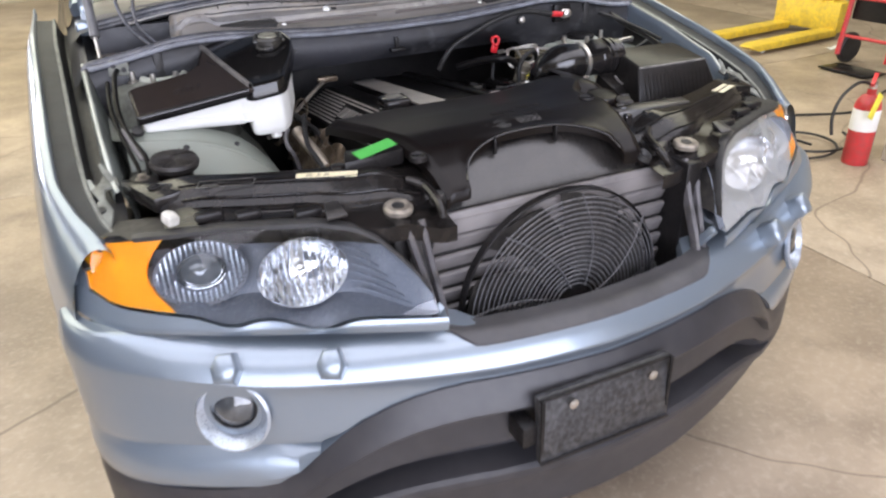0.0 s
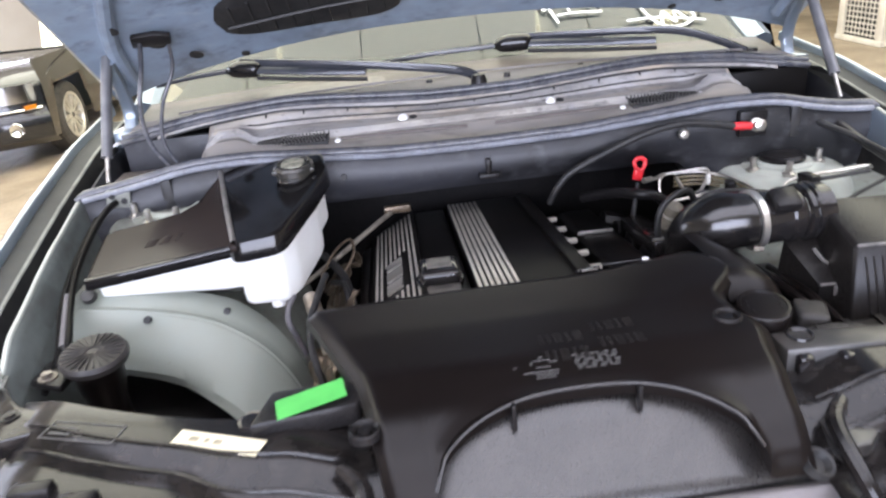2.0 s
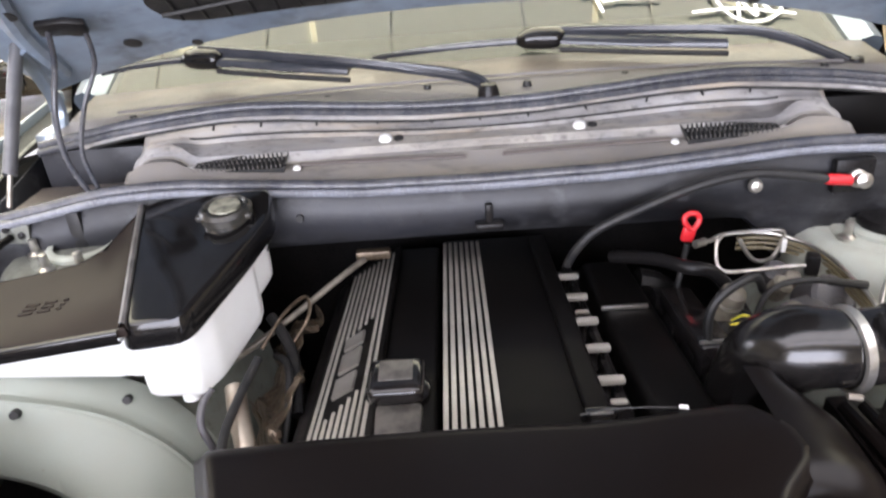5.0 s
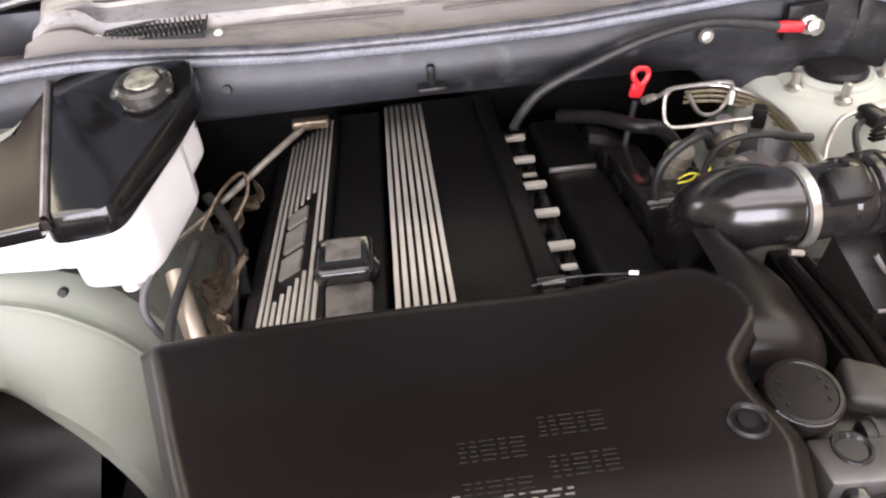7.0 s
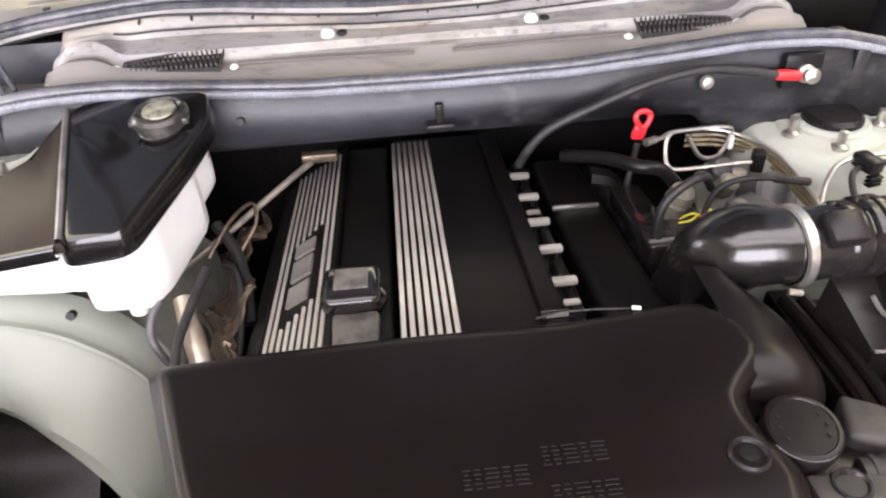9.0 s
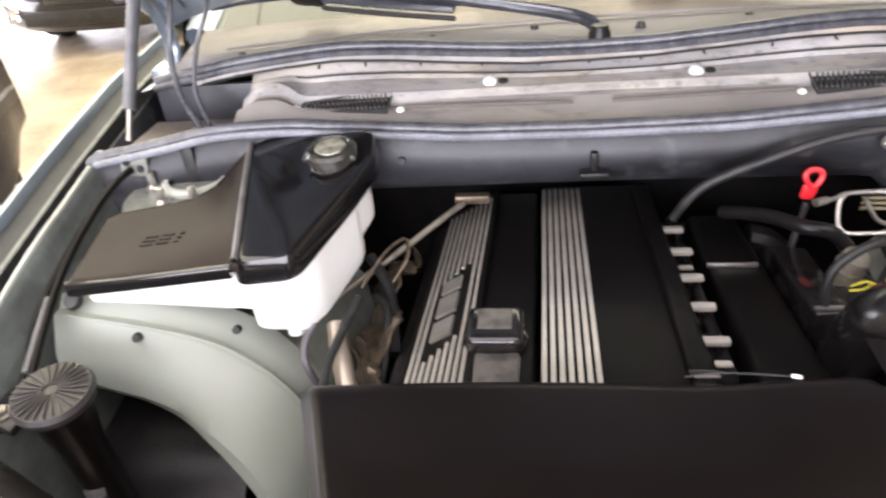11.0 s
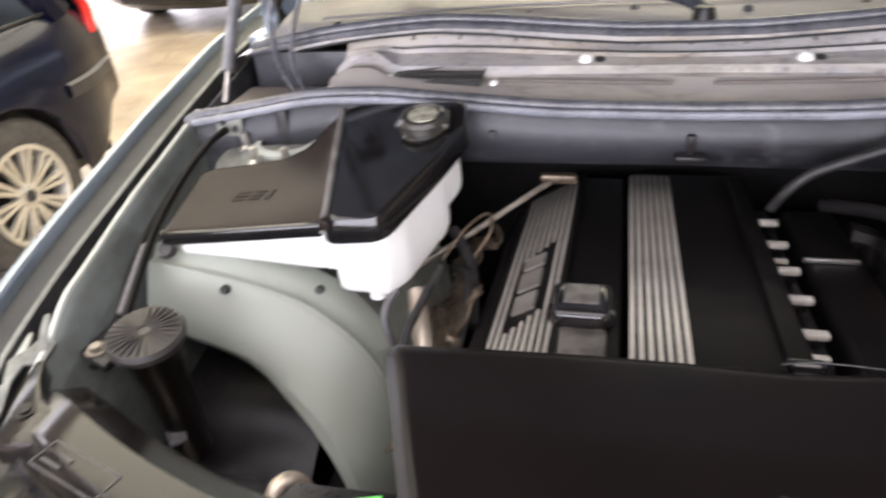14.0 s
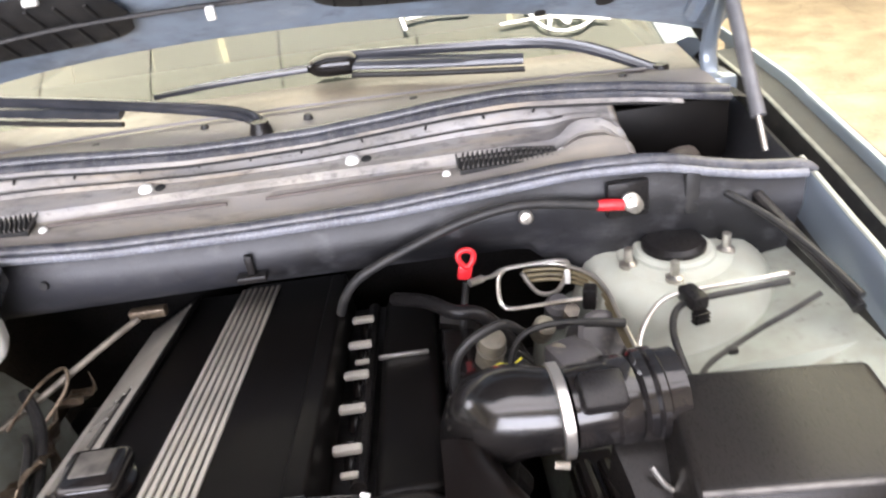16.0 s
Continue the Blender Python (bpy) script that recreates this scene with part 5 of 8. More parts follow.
# reservoir with a black lid on the right-hand wing
def lid_z(x, y):
    """The lid's plane, rising towards the bulkhead and the engine."""
    return 1.092 + 0.12 * (x + 0.733) + 0.21 * (y - 0.651)


def lid_body(pts, layers):
    """An outline stacked in layers of (outward, drop below the lid's plane), closed at both ends."""
    n = len(pts)
    c = V(sum(p[0] for p in pts) / n, sum(p[1] for p in pts) / n)
    rings = []
    for out, drop in layers:
        ring = []
        for i in range(n):
            a, p, b = (V(*pts[(i + k) % n]) for k in (-1, 0, 1))
            t1, t2 = (p - a).normalized(), (b - p).normalized()
            nrm = V(t1.y + t2.y, -t1.x - t2.x)
            nrm = nrm.normalized() if nrm.length > 1e-6 else (p - c).normalized()
            if nrm.dot(p - c) < 0 and i not in (3, 4):
                nrm = -nrm
            q = p + nrm * out
            ring.append(V(q.x, q.y, (lid_z(q.x, q.y) - drop) if drop < 0.5 else drop))
        rings.append(ring)
    bm = loft(rings)
    bmesh.ops.recalc_face_normals(bm, faces=bm.faces)
    return bm


def rounded(pts, k=0.35, n=4):
    """An outline with its corners cut round."""
    out, m = [], len(pts)
    for i in range(m):
        a, p, b = (V(*pts[(i + j) % m]) for j in (-1, 0, 1))
        r = min((a - p).length, (b - p).length) * k
        p0, p1 = p + (a - p).normalized() * r, p + (b - p).normalized() * r
        for q in range(n + 1):
            t = q / n
            w = p0 * (1 - t) ** 2 + p * 2 * t * (1 - t) + p1 * t * t
            out.append((w.x, w.y))
    return out


LID_RIGHT = rounded([(-0.482, 0.652), (-0.404, 0.650), (-0.351, 0.773), (-0.328, 0.842), (-0.338, 0.902), (-0.545, 0.930)], 0.22)
FOOT = rounded([(-0.487, 0.661), (-0.408, 0.659), (-0.384, 0.690), (-0.348, 0.785), (-0.347, 0.800), (-0.480, 0.800)], 0.22)
SIDE = rounded([(-0.520, 0.6635), (-0.408, 0.6575), (-0.354, 0.775), (-0.334, 0.838), (-0.345, 0.872), (-0.500, 0.890)], 0.25)


def tank_loft(pts, low, drop):
    """A tank wall from a sloping underside up to the lid."""
    rings = []
    for k, (inset, f) in enumerate(((0.95, 0.0), (0.99, 0.06), (1.0, 0.2), (1.0, 1.0))):
        cx, cy = sum(p[0] for p in pts) / len(pts), sum(p[1] for p in pts) / len(pts)
        ring = []
        for x, y in pts:
            px, py = cx + (x - cx) * inset, cy + (y - cy) * inset
            z0, z1 = low(px, py), lid_z(px, py) - drop
            ring.append(V(px, py, z0 + (z1 - z0) * f))
        rings.append(ring)
    bm = loft(rings)
    bmesh.ops.recalc_face_normals(bm, faces=bm.faces)
    return bm


tank = part("reservoir", tank_loft(rounded([(-0.728, 0.662), (-0.488, 0.664), (-0.480, 0.86), (-0.58, 0.80), (-0.728, 0.78)], 0.12), lambda x, y: 1.046 - 0.07 * (x + 0.73), 0.010), WHITE_TANK, suv, "white plastic coolant reservoir with black lid", smooth=40)
part("tank_foot", tank_loft(FOOT, lambda x, y: 0.996 + 0.28 * (y - 0.66), 0.040), WHITE_TANK, tank, smooth=40)
part("tank_side", tank_loft(SIDE, lambda x, y: 1.030 + 0.26 * (y - 0.66), 0.030), WHITE_TANK, tank, smooth=40)
part("tank_seam", tube([(-0.726, 0.6605, 1.066), (-0.60, 0.6625, 1.064), (-0.49, 0.6620, 1.060)], 0.0016, 6, 3), WHITE_TANK, tank)
part("tank_nozzle", lathe([(0.013, 0.0), (0.013, 0.016), (0.0, 0.017)], aim((-0.43, 0.675, 0.985), (0, 0, 1)), 14), WHITE_TANK, tank)
for yy in (0.838, 0.856):
    part("tank_slot", box((-0.3365, yy, lid_z(-0.34, yy) - 0.055), (0.004, 0.010, 0.004), 0.001, m=pose(0, 0, 0, 25, 0, 0)), RUBBER, tank)

LID_LEFT = [(-0.478, 0.647), (-0.543, 0.912), (-0.551, 0.868), (-0.570, 0.822), (-0.600, 0.798), (-0.660, 0.792), (-0.722, 0.789), (-0.737, 0.780), (-0.733, 0.655), (-0.724, 0.648)]
lid = part("reservoir_lid", lid_body(LID_LEFT, ((0.004, 0.012), (0.005, 0.008), (0.003, 0.002), (-0.002, 0.0), (-0.006, 0.0008))), LID, tank, "dusty black reservoir lid with an embossed sign", smooth=30)
part("lid_raised", lid_body(LID_RIGHT, ((0.004, 0.036), (0.008, 0.034), (0.0075, 0.026), (0.005, 0.005), (0.003, 0.001), (-0.001, -0.001), (-0.005, -0.0015))), LID_GLOSS, tank, "glossy black raised half of the lid", smooth=28)
# worn rib, its highlight line painted pale
part("lid_rib", loft([[V(x + dx, y, lid_z(x, y) + dz) for dx, dz in ((-0.006, -0.004), (-0.004, 0.006), (0.0, 0.008), (0.004, 0.006), (0.006, -0.004))] for x, y in ((-0.4795, 0.647), (-0.4805, 0.652), (-0.512, 0.785), (-0.541, 0.914))], closed=False), EDGE, tank)
part("lid_lip", loft([[V(x, y + d, lid_z(x, y) - h) for d, h in ((0.006, 0.0002), (-0.001, -0.0006), (-0.0035, 0.0012), (-0.0040, 0.005), (-0.0046, 0.017), (-0.003, 0.0195), (0.006, 0.0195))] for x, y in ((-0.738, 0.648), (-0.734, 0.645), (-0.65, 0.644), (-0.56, 0.644), (-0.486, 0.644))], closed=False), LID_GLOSS, tank, smooth=50)
# embossed sign on the lid, as plain bars
for dx, w in ((-0.024, 0.020), (0.002, 0.018), (0.024, 0.007)):
    for dy in (-0.008, 0.0, 0.008):
        ex, ey = -0.612 + dx + 0.25 * dy, 0.715 + dy
        b = prism([(ex - w / 2, ey - 0.0018), (ex + w / 2, ey - 0.0018), (ex + w / 2, ey + 0.0018), (ex - w / 2, ey + 0.0018)], -0.001, 0.0008, 0.0004)
        for v in b.verts:
            v.co.z += lid_z(v.co.x, v.co.y)
        part("lid_emboss", b, LID, tank)
cap_c = V(-0.385, 0.842, 1.166)
bm = lathe([(0.036, -0.02), (0.037, 0.002), (0.034, 0.006), (0.034, 0.012), (0.038, 0.015), (0.038, 0.026), (0.034, 0.031), (0.030, 0.032), (0.027, 0.028), (0.012, 0.028), (0.0, 0.029)], seg=32)
for k in range(2):
    merge(bm, box((0.033 * (1 if k else -1), -0.01, 0.021), (0.016, 0.02, 0.010), 0.004))
bm.transform(aim(cap_c, (0, -0.12, 1)))
part("filler_cap", bm, mat("cap_grey_plastic", (0.03, 0.029, 0.027), (0.02, 0.0195, 0.018), rough=0.22, big=20.0, fine=200.0, dust=(0.16, 0.14, 0.10), dust_amount=0.3), tank, "grey screw cap with worn pale top")
bm = lathe([(0.0, 0.0), (0.022, 0.0005), (0.023, -0.002)], aim(cap_c + V(0, -0.0035, 0.0315), (0, -0.12, 1)), 28)
part("cap_sticker", bm, mat("cap_sticker_paint", (0.34, 0.33, 0.25), (0.08, 0.078, 0.06), rough=0.45, big=60.0, fine=300.0), tank)
part("tank_bracket", box((-0.40, 0.905, 1.170), (0.055, 0.02, 0.025), 0.004), BULKHEAD, suv)
part("tank_bolt", lathe([(0, 0.01), (0.012, 0.009), (0.014, 0)], aim((-0.742, 0.655, 1.054), (0, -0.6, 0.8)), 14), RUBBER, tank)

# wheelhouse flange below the reservoir and its mirror on the other side
HOUSE_TOP = [(0.775, 0.676, 1.054), (0.72, 0.674, 1.050), (0.655, 0.676, 1.043), (0.59, 0.690, 1.026), (0.533, 0.708, 0.998), (0.487, 0.714, 0.960), (0.448, 0.712, 0.91), (0.415, 0.70, 0.85), (0.39, 0.685, 0.77), (0.38, 0.67, 0.66)]
HOUSE_LOW = [(0.775, 0.622, 0.935), (0.72, 0.618, 0.918), (0.655, 0.612, 0.900), (0.60, 0.594, 0.885), (0.555, 0.568, 0.866), (0.515, 0.546, 0.838), (0.485, 0.530, 0.80), (0.46, 0.515, 0.75), (0.445, 0.505, 0.68), (0.435, 0.50, 0.58)]
def house(s):
    """The pressed panel: a flat upper face, a rounded step along its arc, and a band that turns in at the wheel side."""
    top, low = spline(HOUSE_TOP, 6), spline(HOUSE_LOW, 6)
    rings = []
    for i, (a, b) in enumerate(zip(top, low)):
        w = i / (len(top) - 1)
        tc = lerp([(0, 0.17), (0.2, 0.20), (0.5, 0.27), (0.75, 0.25), (1, 0.25)], w)
        out = (V(0, -0.8, 0.25) + V(-0.5, 0, 0) * smooth01(w * 1.5)).normalized()
        ring = []
        for t in (0.0, tc * 0.35, tc * 0.65, tc - 0.022, tc - 0.010, tc + 0.010, tc + 0.022, tc + 0.06, 0.62, 0.78, 0.90, 0.96, 1.0):
            p = a.lerp(b, t) + out * (0.016 * math.sin(math.pi * t))
            p += out * 0.012 * smooth01((t - tc + 0.022) / 0.044)
            p -= out * 0.012 * smooth01((t - 0.9) / 0.1)
            ring.append(V(s * p.x, p.y, p.z - (0.03 if s > 0 else 0)))
        ring.append(V(s * b.x, b.y + 0.012, b.z - 0.006))
        rings.append(ring)
    return loft(rings, closed=False)


for s in (-1, 1):
    part("wheelhouse", house(s), HOUSE_PAINT, suv, "pale green-grey inner wheelhouse panel")
    if s < 0:
        top, low = spline(HOUSE_TOP, 6), spline(HOUSE_LOW, 6)
        bead = []
        for i in range(2, len(top) - 6, 2):
            w = i / (len(top) - 1)
            t = lerp([(0, 0.17), (0.2, 0.20), (0.5, 0.27), (0.75, 0.25), (1, 0.25)], w) + 0.012
            out = (V(0, -0.8, 0.25) + V(-0.5, 0, 0) * smooth01(w * 1.5)).normalized()
            p = top[i].lerp(low[i], t) + out * (0.016 * math.sin(math.pi * t) + 0.0095)
            bead.append(V(s * p.x, p.y, p.z))
        part("pressed_bead", tube(bead, 0.0032, 8, 3), HOUSE_PAINT, suv)
    part("wheelhouse_top", loft([[V(s * x, y, z) for x, z in ((0.80, 1.030), (0.70, 1.005), (0.56, 0.975), (0.48, 0.94), (0.42, 0.86), (0.40, 0.70))] for y in ((0.70, 0.76, 0.82, 0.92, 1.0) if s < 0 else (0.58, 0.64, 0.70, 0.76, 0.82, 0.92, 1.0))], closed=False), PAINT_IN, suv)
    part("wheel_liner", loft([[V(s * x, 0.74 + 0.40 * math.cos(a), 0.40 + 0.42 * math.sin(a)) for x in (0.52, 0.93)] for a in [math.pi * k / 14 for k in range(15)]], closed=False), BLACK, suv)
for p in ((-0.648, 0.629, 1.009), (-0.528, 0.684, 0.979)):
    part("panel_hole", lathe([(0.0, 0.004), (0.006, 0.004), (0.007, -0.006)], aim(p, (0.1, -0.9, 0.35)), 14), RUBBER, suv)

# strut towers
for s in (-1, 1):
    c = V(0.620, 0.892, 1.0) if s > 0 else V(-0.648, 0.912, 1.052)
    # the left tower takes a darker primer than the right one
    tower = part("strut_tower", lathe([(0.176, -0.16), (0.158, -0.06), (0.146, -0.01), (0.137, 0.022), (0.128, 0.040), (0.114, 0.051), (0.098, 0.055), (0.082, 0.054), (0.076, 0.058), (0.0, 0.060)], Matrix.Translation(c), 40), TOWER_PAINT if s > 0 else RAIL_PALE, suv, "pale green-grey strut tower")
    part("tower_ring", lathe([(0.060, -0.002), (0.059, 0.006), (0.054, 0.010), (0.046, 0.010)], Matrix.Translation(c + V(0, 0, 0.058)), 36), TOWER_PAINT, tower)
    if s > 0:
        part("tower_cap", lathe([(0.046, 0.0), (0.046, 0.014), (0.040, 0.020), (0.0, 0.022)], Matrix.Translation(c + V(0, 0, 0.060)), 32), BLACK, tower)
    for deg in (-108, 194, -10, 52) if s > 0 else (247, 290, 190, 120):
        a = radians(deg)
        b = lathe([(0.013, 0.0), (0.013, 0.008), (0.009, 0.010), (0.0065, 0.012), (0.0065, 0.032), (0.0, 0.033)], Matrix.Translation(c + V(0.074 * math.cos(a), 0.074 * math.sin(a), 0.052)), 10)
        part("stud_nut", b, STEEL, tower)
# ribbed round cap of the canister behind the headlamp
cc = V(-0.688, 0.498, 1.029)
can = part("canister", lathe([(0.030, -0.014), (0.049, -0.013), (0.0515, -0.003), (0.048, 0.004), (0.0, 0.006)], aim(cc, (0.05, -0.10, 1)), 40), BROWN_CAP, suv, "black canister with a ray-ribbed cap")
for k in range(26):
    a = 2 * math.pi * k / 26
    b = box((0.0275, 0, 0.0065), (0.038, 0.0018, 0.003), 0.0006, m=None)
    b.transform(pose(0, 0, 0, 0, 0, math.degrees(a)))
    b.transform(aim(cc, (0.05, -0.10, 1)))
    part("cap_ray", b, BROWN_CAP, can)
part("canister_body", lathe([(0.028, -0.24), (0.030, -0.09), (0.036, -0.055), (0.038, -0.013)], aim(cc, (0.05, -0.10, 1)), 24), BLACK_SATIN, can)
part("canister_ear", prism([(-0.785, 0.478), (-0.728, 0.453), (-0.718, 0.543), (-0.780, 0.538)], 0.992, 1.006, 0.006), BLACK, can)
part("bolt", bolt((-0.757, 0.482, 1.006), (0, 0, 1), 0.009, 0.010), WORN_STEEL, can)
part("air_duct", tube([(-0.62, 0.40, 0.82), (-0.56, 0.42, 0.80), (-0.50, 0.46, 0.74), (-0.46, 0.50, 0.66)], 0.045, 14), RUBBER, suv)
part("grey_flap", prism([(-0.769, 0.547), (-0.720, 0.545), (-0.666, 0.479), (-0.685, 0.464)], 0.852, 0.860, 0.003), GUARD, suv)
part("corrugated_hose", tube([(-0.440, 0.305, 0.96), (-0.436, 0.330, 0.982), (-0.424, 0.345, 0.978), (-0.412, 0.350, 0.95), (-0.405, 0.35, 0.90)], 0.010, 12), TAN_METAL, suv)
part("wing_harness", tube([(-0.742, 0.500, 1.000), (-0.740, 0.537, 1.030), (-0.756, 0.600, 1.050), (-0.768, 0.66, 1.070), (-0.772, 0.72, 1.092), (-0.768, 0.79, 1.118), (-0.762, 0.86, 1.136), (-0.752, 0.900, 1.142)], 0.0060, 10), COVER_BLACK, suv, "black wiring harness along the inner wing")
for k in range(26):
    q = k / 25
    c = V(-0.749, 0.535, 1.030).lerp(V(-0.772, 0.645, 1.066), q)
    part("loom_ring", lathe([(0.0042, -0.0018), (0.0056, 0.0), (0.0042, 0.0018)], aim(c, (-0.2, 0.95, 0.3)), 8), EDGE, suv)
part("wing_pipe", tube([(-0.764, 0.47, 0.985), (-0.760, 0.53, 1.012), (-0.776, 0.62, 1.055), (-0.786, 0.74, 1.09), (-0.780, 0.86, 1.125)], 0.0050, 8), COVER_BLACK, suv)

# air box, flow meter and elbow on the left-hand wing
bm = loft([[V(x, y, 0.90) for x, y in ((0.455, 0.385), (0.735, 0.365), (0.745, 0.580), (0.475, 0.595))],
           [V(x, y, 0.985) for x, y in ((0.462, 0.392), (0.728, 0.372), (0.735, 0.575), (0.482, 0.590))],
           [V(x, y, z) for x, y, z in ((0.480, 0.430, 1.083), (0.692, 0.412, 1.086), (0.698, 0.553, 1.104), (0.497, 0.572, 1.106))]])
bmesh.ops.recalc_face_normals(bm, faces=bm.faces)
bevel(bm, 0.008, 3)
airbox = part("air_filter_box", bm, AIRBOX, suv, "black plastic air filter box with ribbed front")
for k in range(17):
    x = 0.492 + 0.0125 * k
    yl, yh = 0.388 - 0.072 * (x - 0.462), 0.424 - 0.086 * (x - 0.48)
    b = loft([[V(x - 0.0018, yl - 0.010, 0.957), V(x + 0.0018, yl - 0.010, 0.957), V(x + 0.0018, yl + 0.012, 0.957), V(x - 0.0018, yl + 0.012, 0.957)],
              [V(x - 0.0014, yh - 0.002, 1.066), V(x + 0.0014, yh - 0.002, 1.066), V(x + 0.0014, yh + 0.014, 1.066), V(x - 0.0014, yh + 0.014, 1.066)]])
    part("box_rib", b, AIRBOX, airbox)
part("box_flange", prism([(0.446, 0.374), (0.742, 0.353), (0.752, 0.590), (0.466, 0.606)], 0.945, 0.955, 0.003), BLACK, airbox)
# bright rims of the box drawn as pale highlight lines
part("flange_edge", tube([(0.446, 0.373, 0.953), (0.742, 0.352, 0.953)], 0.003, 6), EDGE, airbox)
part("top_edge", tube([(0.483, 0.4315, 1.081), (0.690, 0.4135, 1.084)], 0.0028, 6), EDGE, airbox)
part("box_clip", box((0.474, 0.374, 0.958), (0.020, 0.012, 0.018), 0.003), STEEL, airbox)
part("box_clip", box((0.722, 0.356, 0.968), (0.02, 0.014, 0.02), 0.003), STEEL, airbox)
# air flow meter and clamps between box and elbow
ax = (1.0, 0.06, 0.02)
c0 = V(0.381, 0.557, 1.088)
def collar(x, prof, material, name, label=""):
    return part(name, lathe(prof, aim(c0 + V(x, 0.06 * x, 0.02 * x), ax), 32), material, suv, label)
collar(0.0, [(0.046, -0.0065), (0.0505, -0.005), (0.0505, 0.005), (0.046, 0.0065)], STEEL, "hose_clamp", "bright steel hose clamp")
part("clamp_screw", tube([(0.366, 0.513, 1.057), (0.381, 0.511, 1.055)], 0.004, 8), WORN_STEEL, suv)
meter = collar(0.02, [(0.043, -0.01), (0.044, 0.0), (0.044, 0.030), (0.047, 0.034), (0.047, 0.046), (0.044, 0.056)], BLACK_GLOSS, "air_flow_meter", "black air flow meter")
part("meter_plug", box((0.420, 0.532, 1.127), (0.046, 0.040, 0.024), 0.006, m=pose(0, 0, 0, 30, 3, 4)), BLACK, suv)
collar(0.095, [(0.044, -0.018), (0.049, -0.014), (0.049, -0.006), (0.046, -0.003), (0.049, 0.0), (0.049, 0.007), (0.045, 0.010), (0.044, 0.022), (0.044, 0.03)], BLACK_GLOSS, "meter_boot")
part("wire_clip", tube([(0.46, 0.50, 1.05), (0.475, 0.488, 1.03), (0.50, 0.486, 1.028), (0.515, 0.498, 1.045)], 0.003, 6), STEEL, suv)
elbow = part("intake_elbow", tube([(0.385, 0.557, 1.088), (0.358, 0.559, 1.090), (0.332, 0.568, 1.085), (0.312, 0.584, 1.064), (0.299, 0.600, 1.024), (0.294, 0.612, 0.96), (0.292, 0.615, 0.88)], [0.0435, 0.046, 0.051, 0.052, 0.048, 0.044, 0.043], 32, 8), ELBOW, suv, "glossy black plastic intake elbow")
# expansion cap beside the front cover and the duct in front of it
m = aim((0.279, 0.318, 1.061), (0, -0.15, 1))
ccap = part("radiator_cap", lathe([(0.033, -0.03), (0.0355, -0.008), (0.0362, 0.002), (0.0355, 0.008), (0.0335, 0.0115), (0.030, 0.012), (0.029, 0.0105), (0.0, 0.011)], m, 36), BLACK_SATIN, suv, "dull black round coolant cap")
for k in range(12):
    if k % 6 in (0, 1, 5):
        w = 2 * math.pi * k / 12
        part("cap_mark", box((0.279 + 0.022 * math.cos(w), 0.3165 + 0.022 * math.sin(w), 1.0728 + 0.15 * 0.022 * math.sin(w)), (0.0022, 0.0045, 0.0008), 0.0), FAINT_MARK, ccap, smooth=0)
part("cap_rim", tube([V(0.279 + 0.0352 * math.cos(w), 0.318 + 0.0352 * math.sin(w), 1.0705 + 0.15 * 0.0352 * math.sin(w)) for w in np.linspace(math.pi * 1.15, math.pi * 1.9, 16)], 0.0012, 6, 2), BLACK_GLOSS, ccap)
part("cap_neck", lathe([(0.040, 0.0), (0.036, 0.06)], Matrix.Translation((0.279, 0.326, 0.98)), 24), BLACK_SATIN, suv)
# black sheet added to stop light leaking up through the gap
part("gap_light_block", prism([(0.235, 0.10), (0.47, 0.20), (0.47, 0.58), (0.30, 0.60), (0.235, 0.40)], 0.885, 0.895, 0.003), BLACK_SATIN, suv)
part("neck_flange", box((0.300, 0.306, 1.020), (0.110, 0.060, 0.012), 0.004), BLACK_SATIN, suv)
part("duct_joint", prism([(0.334, 0.322), (0.372, 0.306), (0.392, 0.352), (0.352, 0.374)], 0.98, 1.044, 0.007, seg=3), GUARD_DARK, suv, "dusty grey plastic duct joint")
part("ribbed_hose", tube([(0.335, 0.292, 1.024), (0.362, 0.289, 1.028), (0.402, 0.286, 1.024)], 0.0155, 14, 2), GUARD_DARK, suv, "dusty ribbed rubber hose")
for k in range(4):
    part("hose_rib", tube([(0.342 + 0.014 * k, 0.2915 - 0.0014 * k, 1.0255), (0.347 + 0.014 * k, 0.291 - 0.0014 * k, 1.026)], 0.0175, 14), GUARD_DARK, suv)
part("duct_cover", prism([(0.270, 0.236), (0.40, 0.228), (0.47, 0.222), (0.478, 0.262), (0.36, 0.274), (0.268, 0.283)], 1.0, 1.050, 0.005), DUCT, suv, "grey plastic intake duct cover")
part("duct_plug", lathe([(0.0, -0.003), (0.011, -0.002), (0.0145, 0.002), (0.017, 0.002), (0.019, -0.004)], Matrix.Translation((0.303, 0.267, 1.0505)), 24), BLACK_GLOSS, suv)
for xx in (0.290, 0.342, 0.41):
    part("duct_clip", prism([(-0.010, -0.012), (0.010, -0.012), (0.008, 0.014), (-0.008, 0.014)], 0.0, 0.030, 0.004, m=Matrix.Translation((xx, 0.234 - 0.1 * (xx - 0.29), 1.014))), BLACK_GLOSS, suv)
part("duct_shelf", prism([(0.262, 0.10), (0.30, 0.105), (0.40, 0.19), (0.46, 0.225), (0.27, 0.236)], 0.985, 1.006, 0.006), DUCT, suv)
part("intake_snorkel", loft([[V(x, y, z) for y, z in ((0.30, 0.95), (0.30, 0.985), (0.31, 0.995), (0.36, 0.998), (0.375, 0.985), (0.375, 0.95))] for x in (0.395, 0.44, 0.52, 0.62, 0.66)]), BLACK_SATIN, suv)
